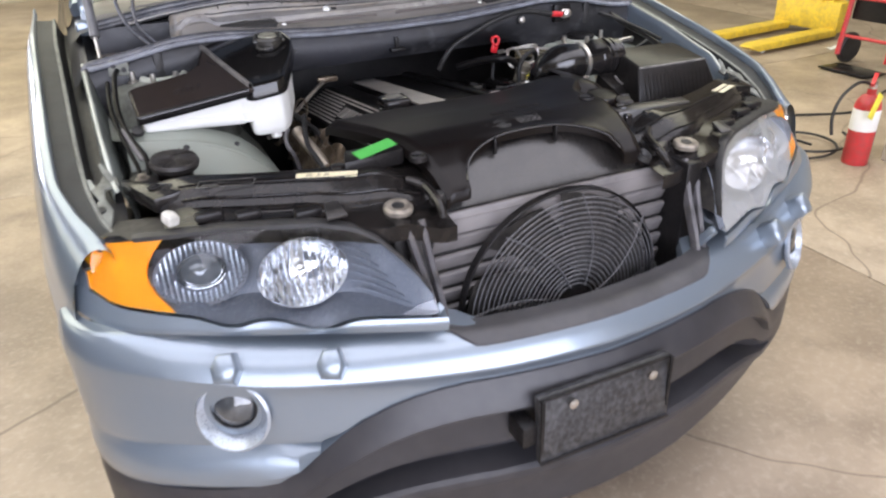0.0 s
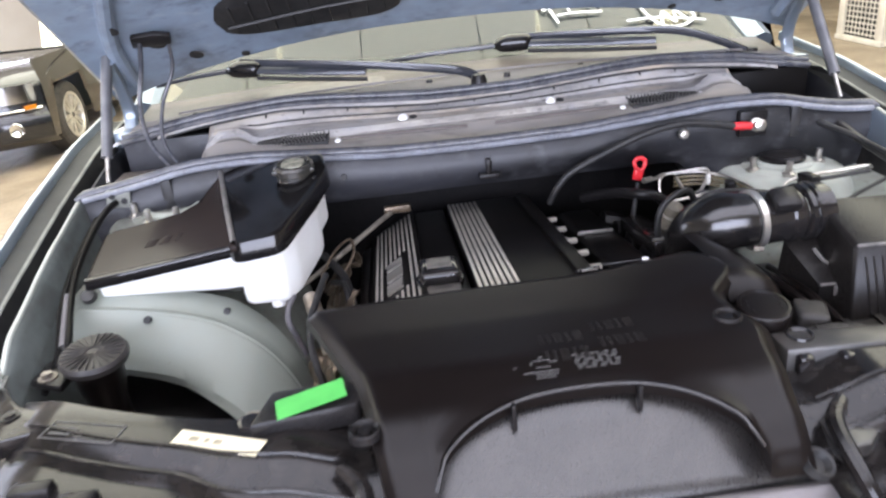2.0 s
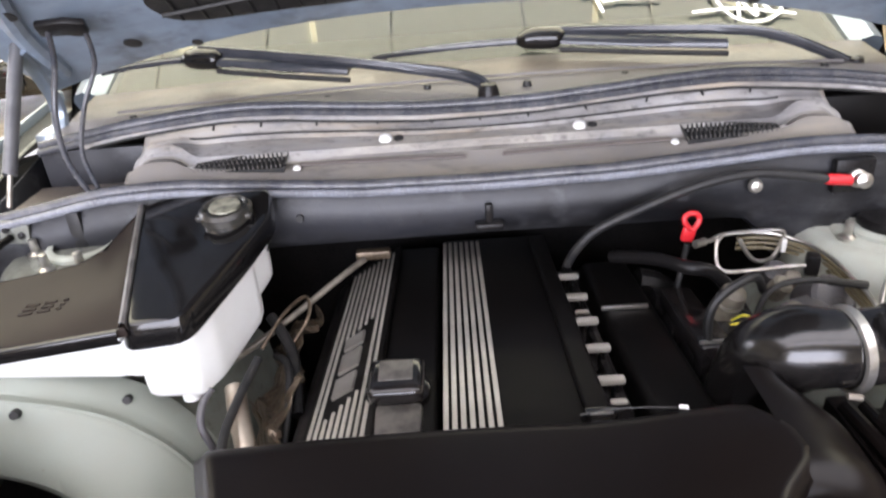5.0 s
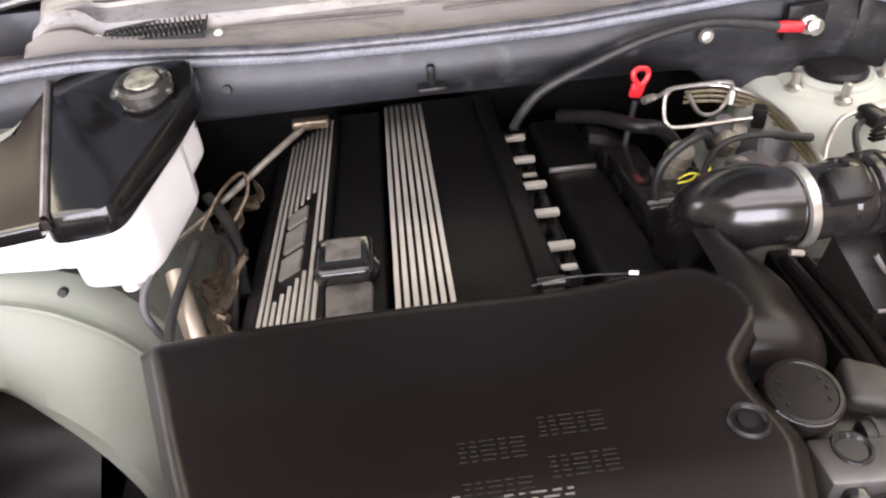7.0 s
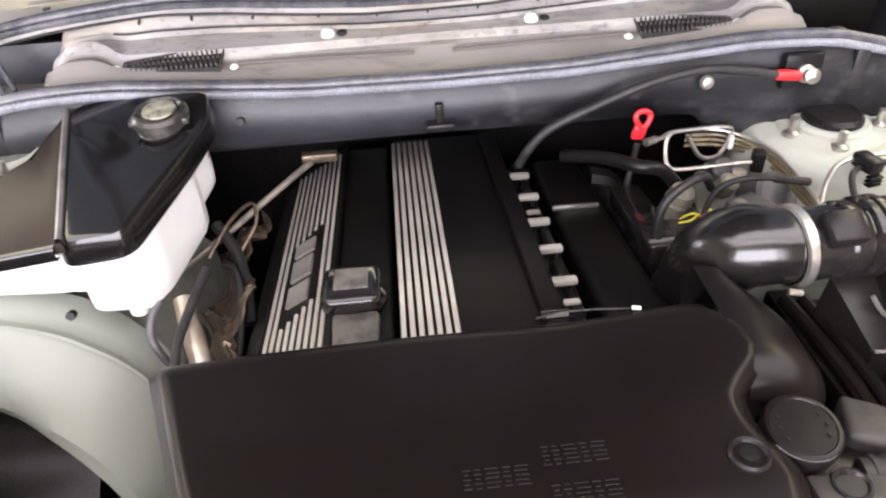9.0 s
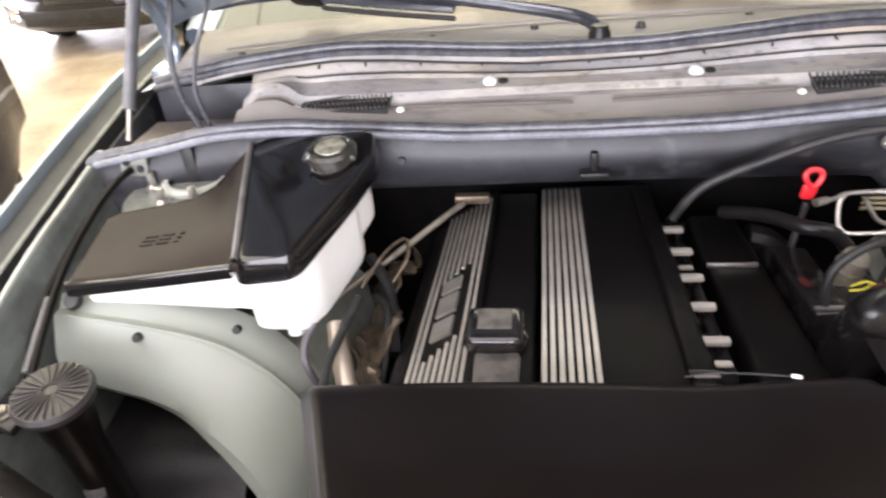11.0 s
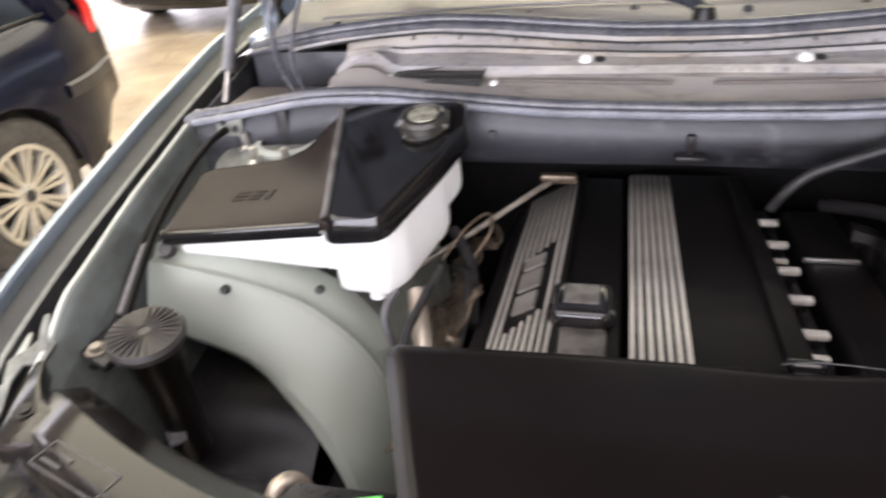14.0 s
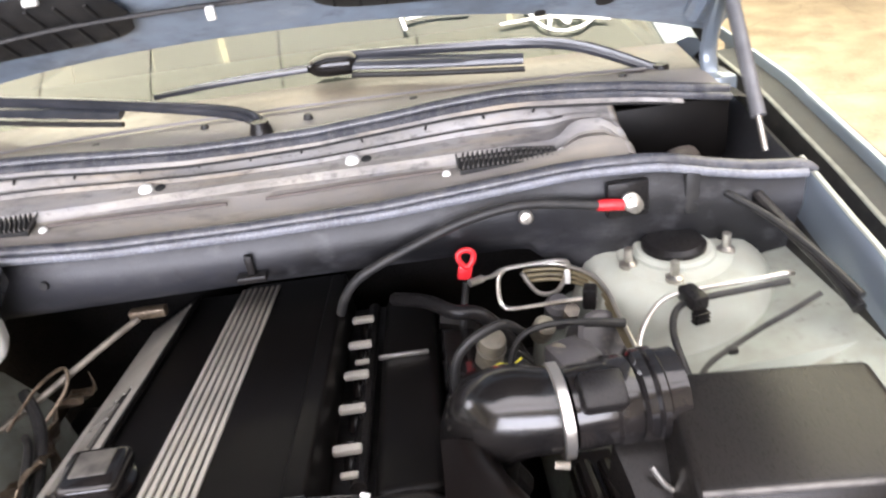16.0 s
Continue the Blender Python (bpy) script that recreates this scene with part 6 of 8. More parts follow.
for x in (0.43, 0.48, 0.54):
    part("snorkel_band", loft([[V(x + d, y, z) for y, z in ((0.296, 0.948), (0.296, 0.988), (0.308, 0.999), (0.362, 1.002), (0.379, 0.987), (0.379, 0.948))] for d in (-0.006, 0.006)]), BLACK_SATIN, suv)
for q, r in ((0.0, 0.010), (0.023, 0.008)):
    part("channel_rail", tube([(0.408 + q, 0.575, 0.985), (0.411 + q, 0.50, 0.990), (0.413 + q, 0.42, 0.990), (0.412 + q, 0.37, 0.985)], r, 10, 3), BLACK_SATIN, suv)
part("cable_channel", prism([(0.398, 0.36), (0.448, 0.36), (0.445, 0.60), (0.395, 0.60)], 0.95, 0.984, 0.004), BLACK_SATIN, suv, "black cable channel below the intake elbow")
part("box_shoulder", loft([[V(0.443, 0.446, 0.955), V(0.492, 0.442, 0.955), V(0.490, 0.449, 1.009), V(0.446, 0.453, 1.009)],
                           [V(0.425, 0.545, 0.955), V(0.492, 0.545, 0.955), V(0.490, 0.540, 1.050), V(0.432, 0.540, 1.050)]]), AIRBOX, airbox)
# shoulder highlights, again as pale lines
part("shoulder_edge", tube([(0.447, 0.452, 1.010), (0.489, 0.4485, 1.010)], 0.0024, 6), EDGE, airbox)
part("shoulder_rib", box((0.470, 0.446, 0.985), (0.003, 0.008, 0.045), 0.001), EDGE, airbox)

# bulkhead panel under the seal, with its fittings
def seal_z(x):
    a = abs(x)
    return lerp([(0, 1.168), (0.2, 1.172), (0.36, 1.184), (0.5, 1.196), (0.60, 1.193), (0.70, 1.176), (0.80, 1.160), (0.84, 1.158)], a) - (0.006 * math.exp(-(((x - 0.72) / 0.05) ** 2)) if x > 0 else 0.0)


def seal_y(x):
    a = abs(x)
    return lerp([(0, 0.945), (0.45, 0.938), (0.62, 0.930), (0.80, 0.918), (0.84, 0.915)], a)


xs = [-0.83 + 1.66 * k / 60 for k in range(61)]
def bulk_ring(x):
    z, y = seal_z(x), seal_y(x)
    side = smooth01((abs(x) - 0.40) / 0.15)
    zb = 1.072 * (1 - side) + 0.93 * side
    return [V(x, y + 0.016, z - 0.004), V(x, y - 0.004, z - 0.012), V(x, y - 0.014, z - 0.03), V(x, y - 0.020, z - 0.055), V(x, y - 0.012, 1.090 if side < 0.5 else 1.06), V(x, y + 0.004, zb), V(x, y + 0.03, zb - 0.006), V(x, y + 0.09, zb - 0.004)]
bulk = part("bulkhead", loft([bulk_ring(x) for x in xs], closed=False), BULKHEAD, suv, "dark blue-grey plastic bulkhead panel with oily stains")
def seal_tube(pts, name):
    s1 = part(name, tube(pts, 0.0095, 12, 3), SEAL, suv, "black bulb rubber hood seal")
    # the hood seal's bead is coloured paler as a highlight
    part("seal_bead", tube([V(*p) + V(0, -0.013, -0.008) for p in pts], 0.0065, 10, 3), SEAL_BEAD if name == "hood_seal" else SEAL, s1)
    return s1
seal_tube([(x, seal_y(x), seal_z(x)) for x in np.linspace(-0.815, 0.815, 25)], "hood_seal")
for s in (-1, 1):
    part("seal_end", tube([(s * 0.800, seal_y(0.8), seal_z(0.8) - 0.002), (s * 0.818, 0.912, 1.157), (s * 0.830, 0.905, 1.152)], [0.011, 0.009, 0.004], 10), SEAL, suv)
    if s < 0:
        plate = part("seal_bracket", prism([(-0.026, -0.019), (0.022, -0.022), (0.026, 0.016), (-0.020, 0.019)], 0, 0.008, 0.003, m=Matrix.Translation((s * 0.748, 0.912, 1.148)) @ pose(0, 0, 0, 82, 0, 0)), RAIL_PALE, bulk, "grey bracket with two bolts")
        for dx, dz in ((-0.010, 0.006), (0.012, -0.006)):
            part("bolt", bolt((s * 0.748 + dx, 0.903, 1.148 + dz), (0, -1, 0.15), 0.004, 0.004), BLACK, plate)
    part("bulkhead_slot", box((s * 0.652, 0.913, 1.140), (0.022, 0.010, 0.065), 0.004, m=None), RUBBER, bulk)
part("tower_hose", tube([(0.700, 0.905, 1.135), (0.735, 0.86, 1.118), (0.765, 0.79, 1.098), (0.785, 0.70, 1.075)], 0.0055, 10), RUBBER, suv)
part("tower_hose", tube([(0.745, 0.905, 1.125), (0.762, 0.84, 1.10), (0.780, 0.76, 1.075), (0.785, 0.70, 1.055)], 0.009, 10), DIRTY_METAL, suv)
part("bulkhead_clip", box((0.0, 0.917, 1.100), (0.045, 0.022, 0.010), 0.003), BLACK, bulk)
part("bulkhead_clip", box((0.0, 0.921, 1.118), (0.012, 0.012, 0.034), 0.003), BLACK, bulk)
part("panel_hole", lathe([(0, 0.002), (0.006, 0.002), (0.007, -0.003)], aim((-0.30, 0.918, 1.132), (0, -1, 0.2)), 12), RUBBER, bulk)
part("round_stud", lathe([(0.011, 0.0), (0.011, 0.004), (0.008, 0.009), (0.0, 0.011)], aim((0.408, 0.905, 1.142), (0, -1, 0.15)), 20), ALU, bulk)
# jump post with red clamp and its cable
part("post_plate", box((0.556, 0.908, 1.148), (0.060, 0.016, 0.055), 0.004), BLACK, bulk)
part("jump_post", lathe([(0.014, 0.0), (0.014, 0.008), (0.009, 0.010), (0.009, 0.024), (0.012, 0.026), (0.0, 0.03)], aim((0.558, 0.900, 1.146), (0, -1, 0.2)), 14), STEEL, suv, "brass and steel battery jump post")
part("red_boot", tube([(0.508, 0.893, 1.150), (0.525, 0.892, 1.149), (0.546, 0.89, 1.147)], [0.008, 0.009, 0.008], 12), RED, suv, "red rubber cable boot")
part("battery_cable", tube([(0.120, 0.895, 1.030), (0.135, 0.885, 1.065), (0.165, 0.883, 1.096), (0.235, 0.885, 1.127), (0.316, 0.886, 1.157), (0.39, 0.888, 1.169), (0.45, 0.890, 1.163), (0.512, 0.892, 1.150)], 0.0072, 12), RUBBER, suv, "thick black battery cable")
# red dipstick ring
ring_c = V(0.316, 0.902, 1.089)
pts = [ring_c + V((0.011 + 0.004 * math.sin(a)) * math.cos(a), 0.003 * math.sin(a), 0.0125 * math.sin(a)) for a in [2 * math.pi * k / 10 for k in range(10)]]
dip = part("dipstick_ring", tube(pts, 0.0046, 8, 4, closed=True, flat=1.0), RED, suv, "red plastic dipstick ring")
part("dipstick_grip", box(ring_c + V(-0.004, 0, -0.022), (0.022, 0.010, 0.026), 0.005, m=pose(0, 0, 0, 0, 12, 0)), RED, dip)
part("dipstick_stem", tube([ring_c + V(-0.004, 0, -0.04), ring_c + V(-0.010, -0.006, -0.07), ring_c + V(-0.02, -0.015, -0.12)], 0.0055, 8), RUBBER, dip)
# bent brake and fuel lines
lines = [
    [(0.318, 0.880, 1.060), (0.335, 0.890, 1.058), (0.352, 0.905, 1.052), (0.372, 0.915, 1.055), (0.42, 0.912, 1.059), (0.455, 0.907, 1.061), (0.466, 0.905, 1.054), (0.458, 0.900, 1.030), (0.446, 0.897, 1.015), (0.428, 0.897, 1.012), (0.412, 0.898, 1.022), (0.396, 0.905, 1.050)],
    [(0.372, 0.914, 1.055), (0.361, 0.906, 1.045), (0.358, 0.893, 1.022), (0.362, 0.884, 1.010), (0.376, 0.876, 1.008), (0.42, 0.858, 1.020), (0.452, 0.842, 1.032), (0.472, 0.835, 1.036), (0.490, 0.832, 1.034)],
]
for pts in lines:
    part("brake_line", tube(pts, 0.0036, 8, 6), STEEL, suv, "bent steel brake line")
part("line_fitting", tube([(0.316, 0.879, 1.060), (0.336, 0.891, 1.058)], 0.0062, 8), STEEL, suv)
for k in range(4):
    part("brake_line", tube([(0.40, 0.925, 1.050 - 0.009 * k), (0.45, 0.915, 1.052 - 0.009 * k), (0.492, 0.880, 1.048 - 0.008 * k), (0.503, 0.83, 1.050 - 0.008 * k), (0.502, 0.77, 1.052 - 0.008 * k), (0.505, 0.715, 1.045 - 0.007 * k), (0.515, 0.66, 1.01), (0.51, 0.63, 0.96)], 0.0031, 8), (OLIVE_LINE if k else STEEL), suv)
part("line_bracket", box((0.482, 0.838, 1.036), (0.020, 0.022, 0.034), 0.004, m=pose(0, 0, 0, 0, 0, -20)), BLACK, suv)
part("line_tag", box((0.462, 0.893, 1.040), (0.009, 0.007, 0.024), 0.003), WHITE_TANK, suv)
part("line_clip", box((0.596, 0.752, 1.070), (0.024, 0.040, 0.022), 0.005, m=pose(0, 0, 0, 0, 0, 12)), BLACK, suv)
for k in range(3):
    part("clip_fin", box((0.600, 0.734, 1.056 - 0.006 * k), (0.022, 0.012, 0.003), 0.001, m=pose(0, 0, 0, 0, 0, 12)), BLACK, suv)
part("white_line", tube([(0.508, 0.69, 1.025), (0.516, 0.715, 1.047), (0.540, 0.745, 1.060), (0.566, 0.762, 1.068), (0.61, 0.768, 1.071), (0.67, 0.768, 1.073), (0.722, 0.766, 1.077), (0.738, 0.775, 1.070)], 0.0034, 10), STEEL, suv)
part("black_line", tube([(0.565, 0.64, 1.0), (0.556, 0.67, 1.03), (0.556, 0.71, 1.052), (0.572, 0.742, 1.062), (0.60, 0.753, 1.065), (0.66, 0.757, 1.067), (0.725, 0.760, 1.069)], 0.0046, 10), RUBBER, suv)
part("harness", tube([(0.545, 0.61, 1.045), (0.575, 0.645, 1.046), (0.612, 0.668, 1.048), (0.66, 0.69, 1.055), (0.70, 0.70, 1.066), (0.742, 0.715, 1.075)], 0.0036, 8), RUBBER, suv)
part("harness_knot", box((0.612, 0.666, 1.046), (0.014, 0.012, 0.010), 0.004), RUBBER, suv)
part("cylinder_body", lathe([(0.035, 0), (0.036, 0.05), (0.030, 0.055), (0, 0.056)], aim((0.47, 0.80, 0.985), (0.2, -0.6, 0.6)), 20), GUARD, suv)
part("valve_block", box((0.435, 0.74, 1.0), (0.06, 0.06, 0.05), 0.008, m=pose(0, 0, 0, 0, 0, 20)), GUARD, suv)
part("valve_hose", tube([(0.345, 0.70, 0.99), (0.350, 0.715, 1.035), (0.368, 0.722, 1.068), (0.405, 0.725, 1.078), (0.455, 0.727, 1.072), (0.50, 0.728, 1.060)], 0.0046, 8), RUBBER, suv)
part("hose_sleeve", tube([(0.448, 0.728, 1.072), (0.50, 0.728, 1.062)], 0.0062, 8), RUBBER, suv)
part("heater_hose", tube([(0.20, 0.93, 1.02), (0.25, 0.87, 1.045), (0.285, 0.82, 1.055), (0.325, 0.815, 1.045), (0.360, 0.81, 1.00), (0.385, 0.80, 0.95), (0.40, 0.79, 0.88)], 0.0105, 14), BLACK, suv, "thick black rubber heater hose")
part("thin_hose", tube([(0.375, 0.76, 1.045), (0.345, 0.725, 1.088), (0.305, 0.705, 1.085), (0.282, 0.70, 1.06), (0.278, 0.695, 1.02), (0.292, 0.69, 0.98), (0.31, 0.68, 0.93)], 0.0062, 10), RUBBER, suv)
part("hose_nut", lathe([(0.012, -0.01), (0.012, 0.012), (0.0, 0.013)], aim((0.455, 0.84, 1.010), (0, -0.5, 0.8)), 6), WORN_STEEL, suv)
part("grey_valve", lathe([(0.020, -0.03), (0.020, 0.008), (0.014, 0.016), (0.0, 0.017)], aim((0.440, 0.862, 1.008), (0, -0.4, 0.9)), 20), GUARD, suv)
part("vacuum_hose", tube([(0.30, 0.72, 0.98), (0.33, 0.76, 0.985), (0.36, 0.78, 0.96), (0.38, 0.77, 0.90)], 0.016, 10), RUBBER, suv)
motor = part("valve_motor", lathe([(0.019, -0.07), (0.019, 0.0), (0.017, 0.008), (0.010, 0.012), (0.0, 0.013)], aim((0.332, 0.757, 1.040), (0.15, -0.35, 1)), 22), MOTOR_CASE, suv, "stained pale metal valve motor")
part("motor_band", lathe([(0.0192, 0.0), (0.0206, 0.003), (0.0192, 0.006)], aim((0.330, 0.762, 1.026), (0.15, -0.35, 1)), 22), STEEL, motor)
part("yellow_wire", tube([(0.322, 0.728, 1.018), (0.336, 0.724, 1.028), (0.352, 0.724, 1.024), (0.366, 0.728, 1.030)], 0.0015, 6), TAG_YELLOW, suv, "thin yellow wire")
part("yellow_wire", tube([(0.322, 0.729, 1.010), (0.338, 0.725, 1.016), (0.346, 0.725, 1.026)], 0.0015, 6), TAG_YELLOW, suv, "thin yellow wire")
part("pale_bracket", prism([(-0.010, -0.008), (0.012, -0.010), (0.006, 0.012), (-0.006, 0.010)], -0.03, 0.006, 0.002, m=Matrix.Translation((0.271, 0.642, 0.985))), MOTOR_CASE, suv)
part("hose_union", lathe([(0.012, -0.02), (0.015, -0.014), (0.015, 0.010), (0.011, 0.014), (0.0, 0.015)], aim((0.402, 0.768, 1.042), (0.3, -0.5, 1)), 16), MOTOR_CASE, suv)
part("hose_union", lathe([(0.010, -0.02), (0.013, -0.012), (0.013, 0.008), (0.0, 0.010)], aim((0.418, 0.748, 1.014), (-0.3, -0.7, 0.6)), 14), MOTOR_CASE, suv)
part("sensor_plug", box((0.395, 0.70, 1.0), (0.04, 0.035, 0.03), 0.005, m=pose(0, 0, 0, 20, 10, 30)), BLACK, suv)
for k in range(4):
    part("yellow_wire", tube([(0.35 + 0.006 * k, 0.70, 0.985), (0.36 + 0.005 * k, 0.685, 1.012), (0.375 + 0.004 * k, 0.69, 1.02), (0.39, 0.70, 1.005)], 0.0015, 6), OLIVE_LINE, suv)
part("pale_connector", box((0.36, 0.705, 0.995), (0.026, 0.02, 0.015), 0.004, m=pose(0, 0, 0, 10, 25, 10)), GUARD, suv)
for k in range(6):
    part("corrugated_loom", tube([(0.33, 0.80 - 0.022 * k, 0.93), (0.335, 0.80 - 0.022 * k, 0.965), (0.36, 0.80 - 0.022 * k, 0.985), (0.385, 0.80 - 0.022 * k, 0.965)], 0.009, 8), RUBBER, suv)

# dusty cowl between the two seals, with side grilles and rivets
def seal2_z(x):
    return lerp([(0, 1.243), (0.10, 1.244), (0.22, 1.252), (0.33, 1.261), (0.43, 1.264), (0.53, 1.256), (0.62, 1.246), (0.74, 1.226), (0.80, 1.216)], abs(x))


def cowl_hump(x, y):
    """Rounded scoops at both ends of the cowl."""
    a = abs(x)
    up = math.exp(-(((a - 0.530) / 0.040) ** 4)) * math.exp(-(((y - 1.018) / 0.040) ** 2))
    return 0.027 * up


def cowl_ring(x):
    z1, z2 = seal_z(x), seal2_z(x)
    e = z2 - 1.25
    d = 0.006 * math.cos(8.5 * x) - 0.004
    prof = [(seal_y(x) + 0.012, z1 - 0.015), (0.962, z1), (0.985, z1 + 0.010), (1.008, 1.194 + 0.1 * e), (1.020 + d, 1.1965 + 0.15 * e), (1.025 + d, 1.2035 + 0.2 * e), (1.029 + d, 1.2070 + 0.2 * e), (1.045, 1.2095 + 0.3 * e), (1.059 - d, 1.2125 + 0.4 * e), (1.064 - d, 1.2185 + 0.5 * e), (1.070 - d, 1.2205 + 0.6 * e), (1.086, 1.2300 + 0.8 * e), (1.102, z2 - 0.010)]
    return [V(x, y, z + cowl_hump(x, y)) for y, z in prof]
cxs = [-0.575 + 1.15 * k / 90 for k in range(91)]
cowl = part("cowl", loft([cowl_ring(x)[3:] for x in cxs], closed=False), COWL, suv, "dusty tan-grey plastic cowl panel", smooth=24)
part("cowl_front", loft([cowl_ring(x)[:3] + [cowl_ring(x)[3] - V(0, 0.003, 0.003), cowl_ring(x)[3]] for x in cxs], closed=False), COWL_FRONT, cowl, "brown dusty front strip of the cowl")
# long seam where two mouldings overlap, and small clip slots behind it
part("cowl_seam", tube([cowl_ring(x)[9] + V(0, -0.001, 0.0012) for x in np.linspace(-0.50, 0.50, 51)], 0.0016, 6, 2), RUBBER, cowl)
for k in range(11):
    x = -0.46 + 0.092 * k
    p = cowl_ring(x)[11]
    part("cowl_slot", box(p + V(0.01 * math.sin(5 * k), -0.004, 0.0005), (0.0035, 0.010, 0.003), 0.001, m=pose(0, 0, 0, 34, 0, 20 * math.sin(3 * k))), RUBBER, cowl)
for s in (-1, 1):
    part("cowl_end", loft([[p + V(s * 0.022 * math.sin(a), 0, -0.060 * (1 - math.cos(a))) for p in cowl_ring(s * 0.575)[1:]] for a in np.linspace(0, 1.57, 8)], closed=False), COWL, suv)
    part("bay_pocket", box((s * 0.69, 1.02, 1.135 if s < 0 else 1.09), (0.22, 0.15, 0.03), 0.008), SCUTTLE, suv)
    part("pocket_wall", loft([[V(s * x, y, z) for x, z in ((0.765, 1.10), (0.785, 1.13), (0.80, zi(y) - 0.01), (0.815, zi(y) + 0.004), (0.83, zi(y) - 0.006), (0.842, zi(y) - 0.030), (0.856, zi(y) - 0.040))] for y in (0.925, 0.96, 1.0, 1.08, 1.18, 1.30, 1.42)], closed=False), BULKHEAD, suv)
    part("pocket_back", box((s * 0.68, 1.098, 1.15), (0.20, 0.012, 0.13), 0.004), BULKHEAD if s < 0 else COVER_BLACK, suv)
    part("pocket_pipe", tube([(s * 0.62, 0.97, 1.13), (s * 0.66, 1.01, 1.145), (s * 0.70, 1.06, 1.13)], 0.022, 12), SCUTTLE, suv)
    gx0, gx1 = 0.326, 0.470
    def g_edge(x):
        f = (x - gx0) / (gx1 - gx0)
        return 0.978, 1.022 - 0.020 * f * f
    def g_z(y):
        return 1.1925 + 0.20 * (y - 0.978)
    g = part("cowl_grille", loft([[V(s * x, y, g_z(y) + h) for y, h in ((g_edge(x)[0], -0.004), (g_edge(x)[0], 0.004), (g_edge(x)[1], 0.004), (g_edge(x)[1], -0.004))] for x in np.linspace(gx0, gx1, 8)]), RUBBER, cowl, "black slatted cowl air grille")
    for f0, f1 in ((0.06, 0.48), (0.54, 0.94)):
        for k in range(19):
            x = gx0 + 0.005 + (gx1 - gx0 - 0.010) * k / 18
            lo, hi = g_edge(x)
            ya, yb = lo + (hi - lo) * f0, lo + (hi - lo) * f1
            part("slat", loft([[V(s * (x + dx) + s * 0.25 * (y - ya), y, g_z(y) + h) for dx, h in ((-0.0016, 0.003), (-0.0012, 0.0085), (0.0012, 0.0085), (0.0016, 0.003))] for y in (ya, yb)]), GRILLE, g)
    part("grille_rim", tube([V(s * x, y, g_z(y) + 0.006) for x, y in ((gx0 - 0.002, 0.977), (gx0 - 0.002, 1.023), (0.40, g_edge(0.40)[1] + 0.002), (gx1 + 0.002, g_edge(gx1)[1] + 0.002), (gx1 + 0.002, 0.977))], 0.0024, 6, 1), GRILLE, g)
    part("cowl_clip", lathe([(0, 0.004), (0.006, 0.003), (0.008, 0)], aim((s * 0.482, 0.990, 1.200), (0, -0.3, 1)), 12), WHITE_TANK, cowl)
    part("cowl_clip", lathe([(0, 0.004), (0.005, 0.003), (0.007, 0)], aim((s * 0.305, 0.982, 1.193), (0, -0.3, 1)), 12), WHITE_TANK, cowl)
    part("rivet", lathe([(0, 0.008), (0.006, 0.0075), (0.0105, 0.004), (0.0115, 0.0)], aim((s * 0.163, 1.045, 1.2105), (0, -0.45, 1)), 18), WHITE_TANK, cowl, "round white plastic rivet")
    # the rivet's shadow spot, laid on as a dark disc
    part("rivet_shadow", lathe([(0, 0.0012), (0.007, 0.001), (0.0085, 0)], aim((s * 0.163 + 0.022, 1.046, 1.2108), (0, -0.35, 1)), 14), RUBBER, cowl)
    part("cowl_line", tube([(s * 0.03, 0.992, 1.190), (s * 0.15, 0.992, 1.193), (s * 0.30, 0.990, 1.196)], 0.003, 6), SCUTTLE, cowl)
seal_tube([(x, 1.105, seal2_z(x) + 0.002) for x in np.linspace(-0.78, 0.78, 31)], "cowl_seal")
part("cowl_seal_ledge", loft([[V(x, y, z + seal2_z(x) - 1.25) for y, z in ((1.082, 1.234), (1.090, 1.244), (1.102, 1.247))] for x in np.linspace(-0.70, 0.70, 31)], closed=False), COWL, suv)
part("ledge_seam", tube([(x, 1.0805, seal2_z(x) - 0.0165 + 0.0015 * math.sin(9 * x)) for x in np.linspace(-0.68, 0.68, 41)], 0.0022, 6, 2), RUBBER, suv)
def scuttle_ring(x):
    z2 = seal2_z(x)
    b = 0.05 * (x / 0.8) ** 2
    return [V(x, 1.108, z2 - 0.004), V(x, 1.135, z2 + 0.004), V(x, 1.205 + b * 0.3, 1.258 - 0.03 * (x / 0.8) ** 2), V(x, 1.245 + b, 1.268 - 0.03 * (x / 0.8) ** 2), V(x, 1.30 + b, 1.275 - 0.03 * (x / 0.8) ** 2), V(x, 1.318 + b, 1.268 - 0.03 * (x / 0.8) ** 2)]
scuttle = part("scuttle", loft([scuttle_ring(x)[2:] for x in np.linspace(-0.78, 0.78, 41)], closed=False), SCUTTLE, suv, "brown-grey dusty windshield scuttle")
part("scuttle_ledge", loft([scuttle_ring(x)[:3] for x in np.linspace(-0.78, 0.78, 41)], closed=False), LEDGE, scuttle, "grey dusty ledge in front of the windshield")
for k in range(8):
    x = -0.63 + 0.18 * k
    part("scuttle_nub", lathe([(0, 0.010), (0.006, 0.009), (0.009, 0.0)], Matrix.Translation((x, 1.165 + 0.02 * (k % 2), 1.252 - 0.02 * (x / 0.8) ** 2)), 10), RUBBER, scuttle)
part("scuttle_edge", tube([(x, 1.206 + 0.015 * (x / 0.8) ** 2, 1.264 - 0.03 * (x / 0.8) ** 2) for x in np.linspace(-0.68, 0.68, 15)], 0.0028, 6), LEDGE, scuttle)

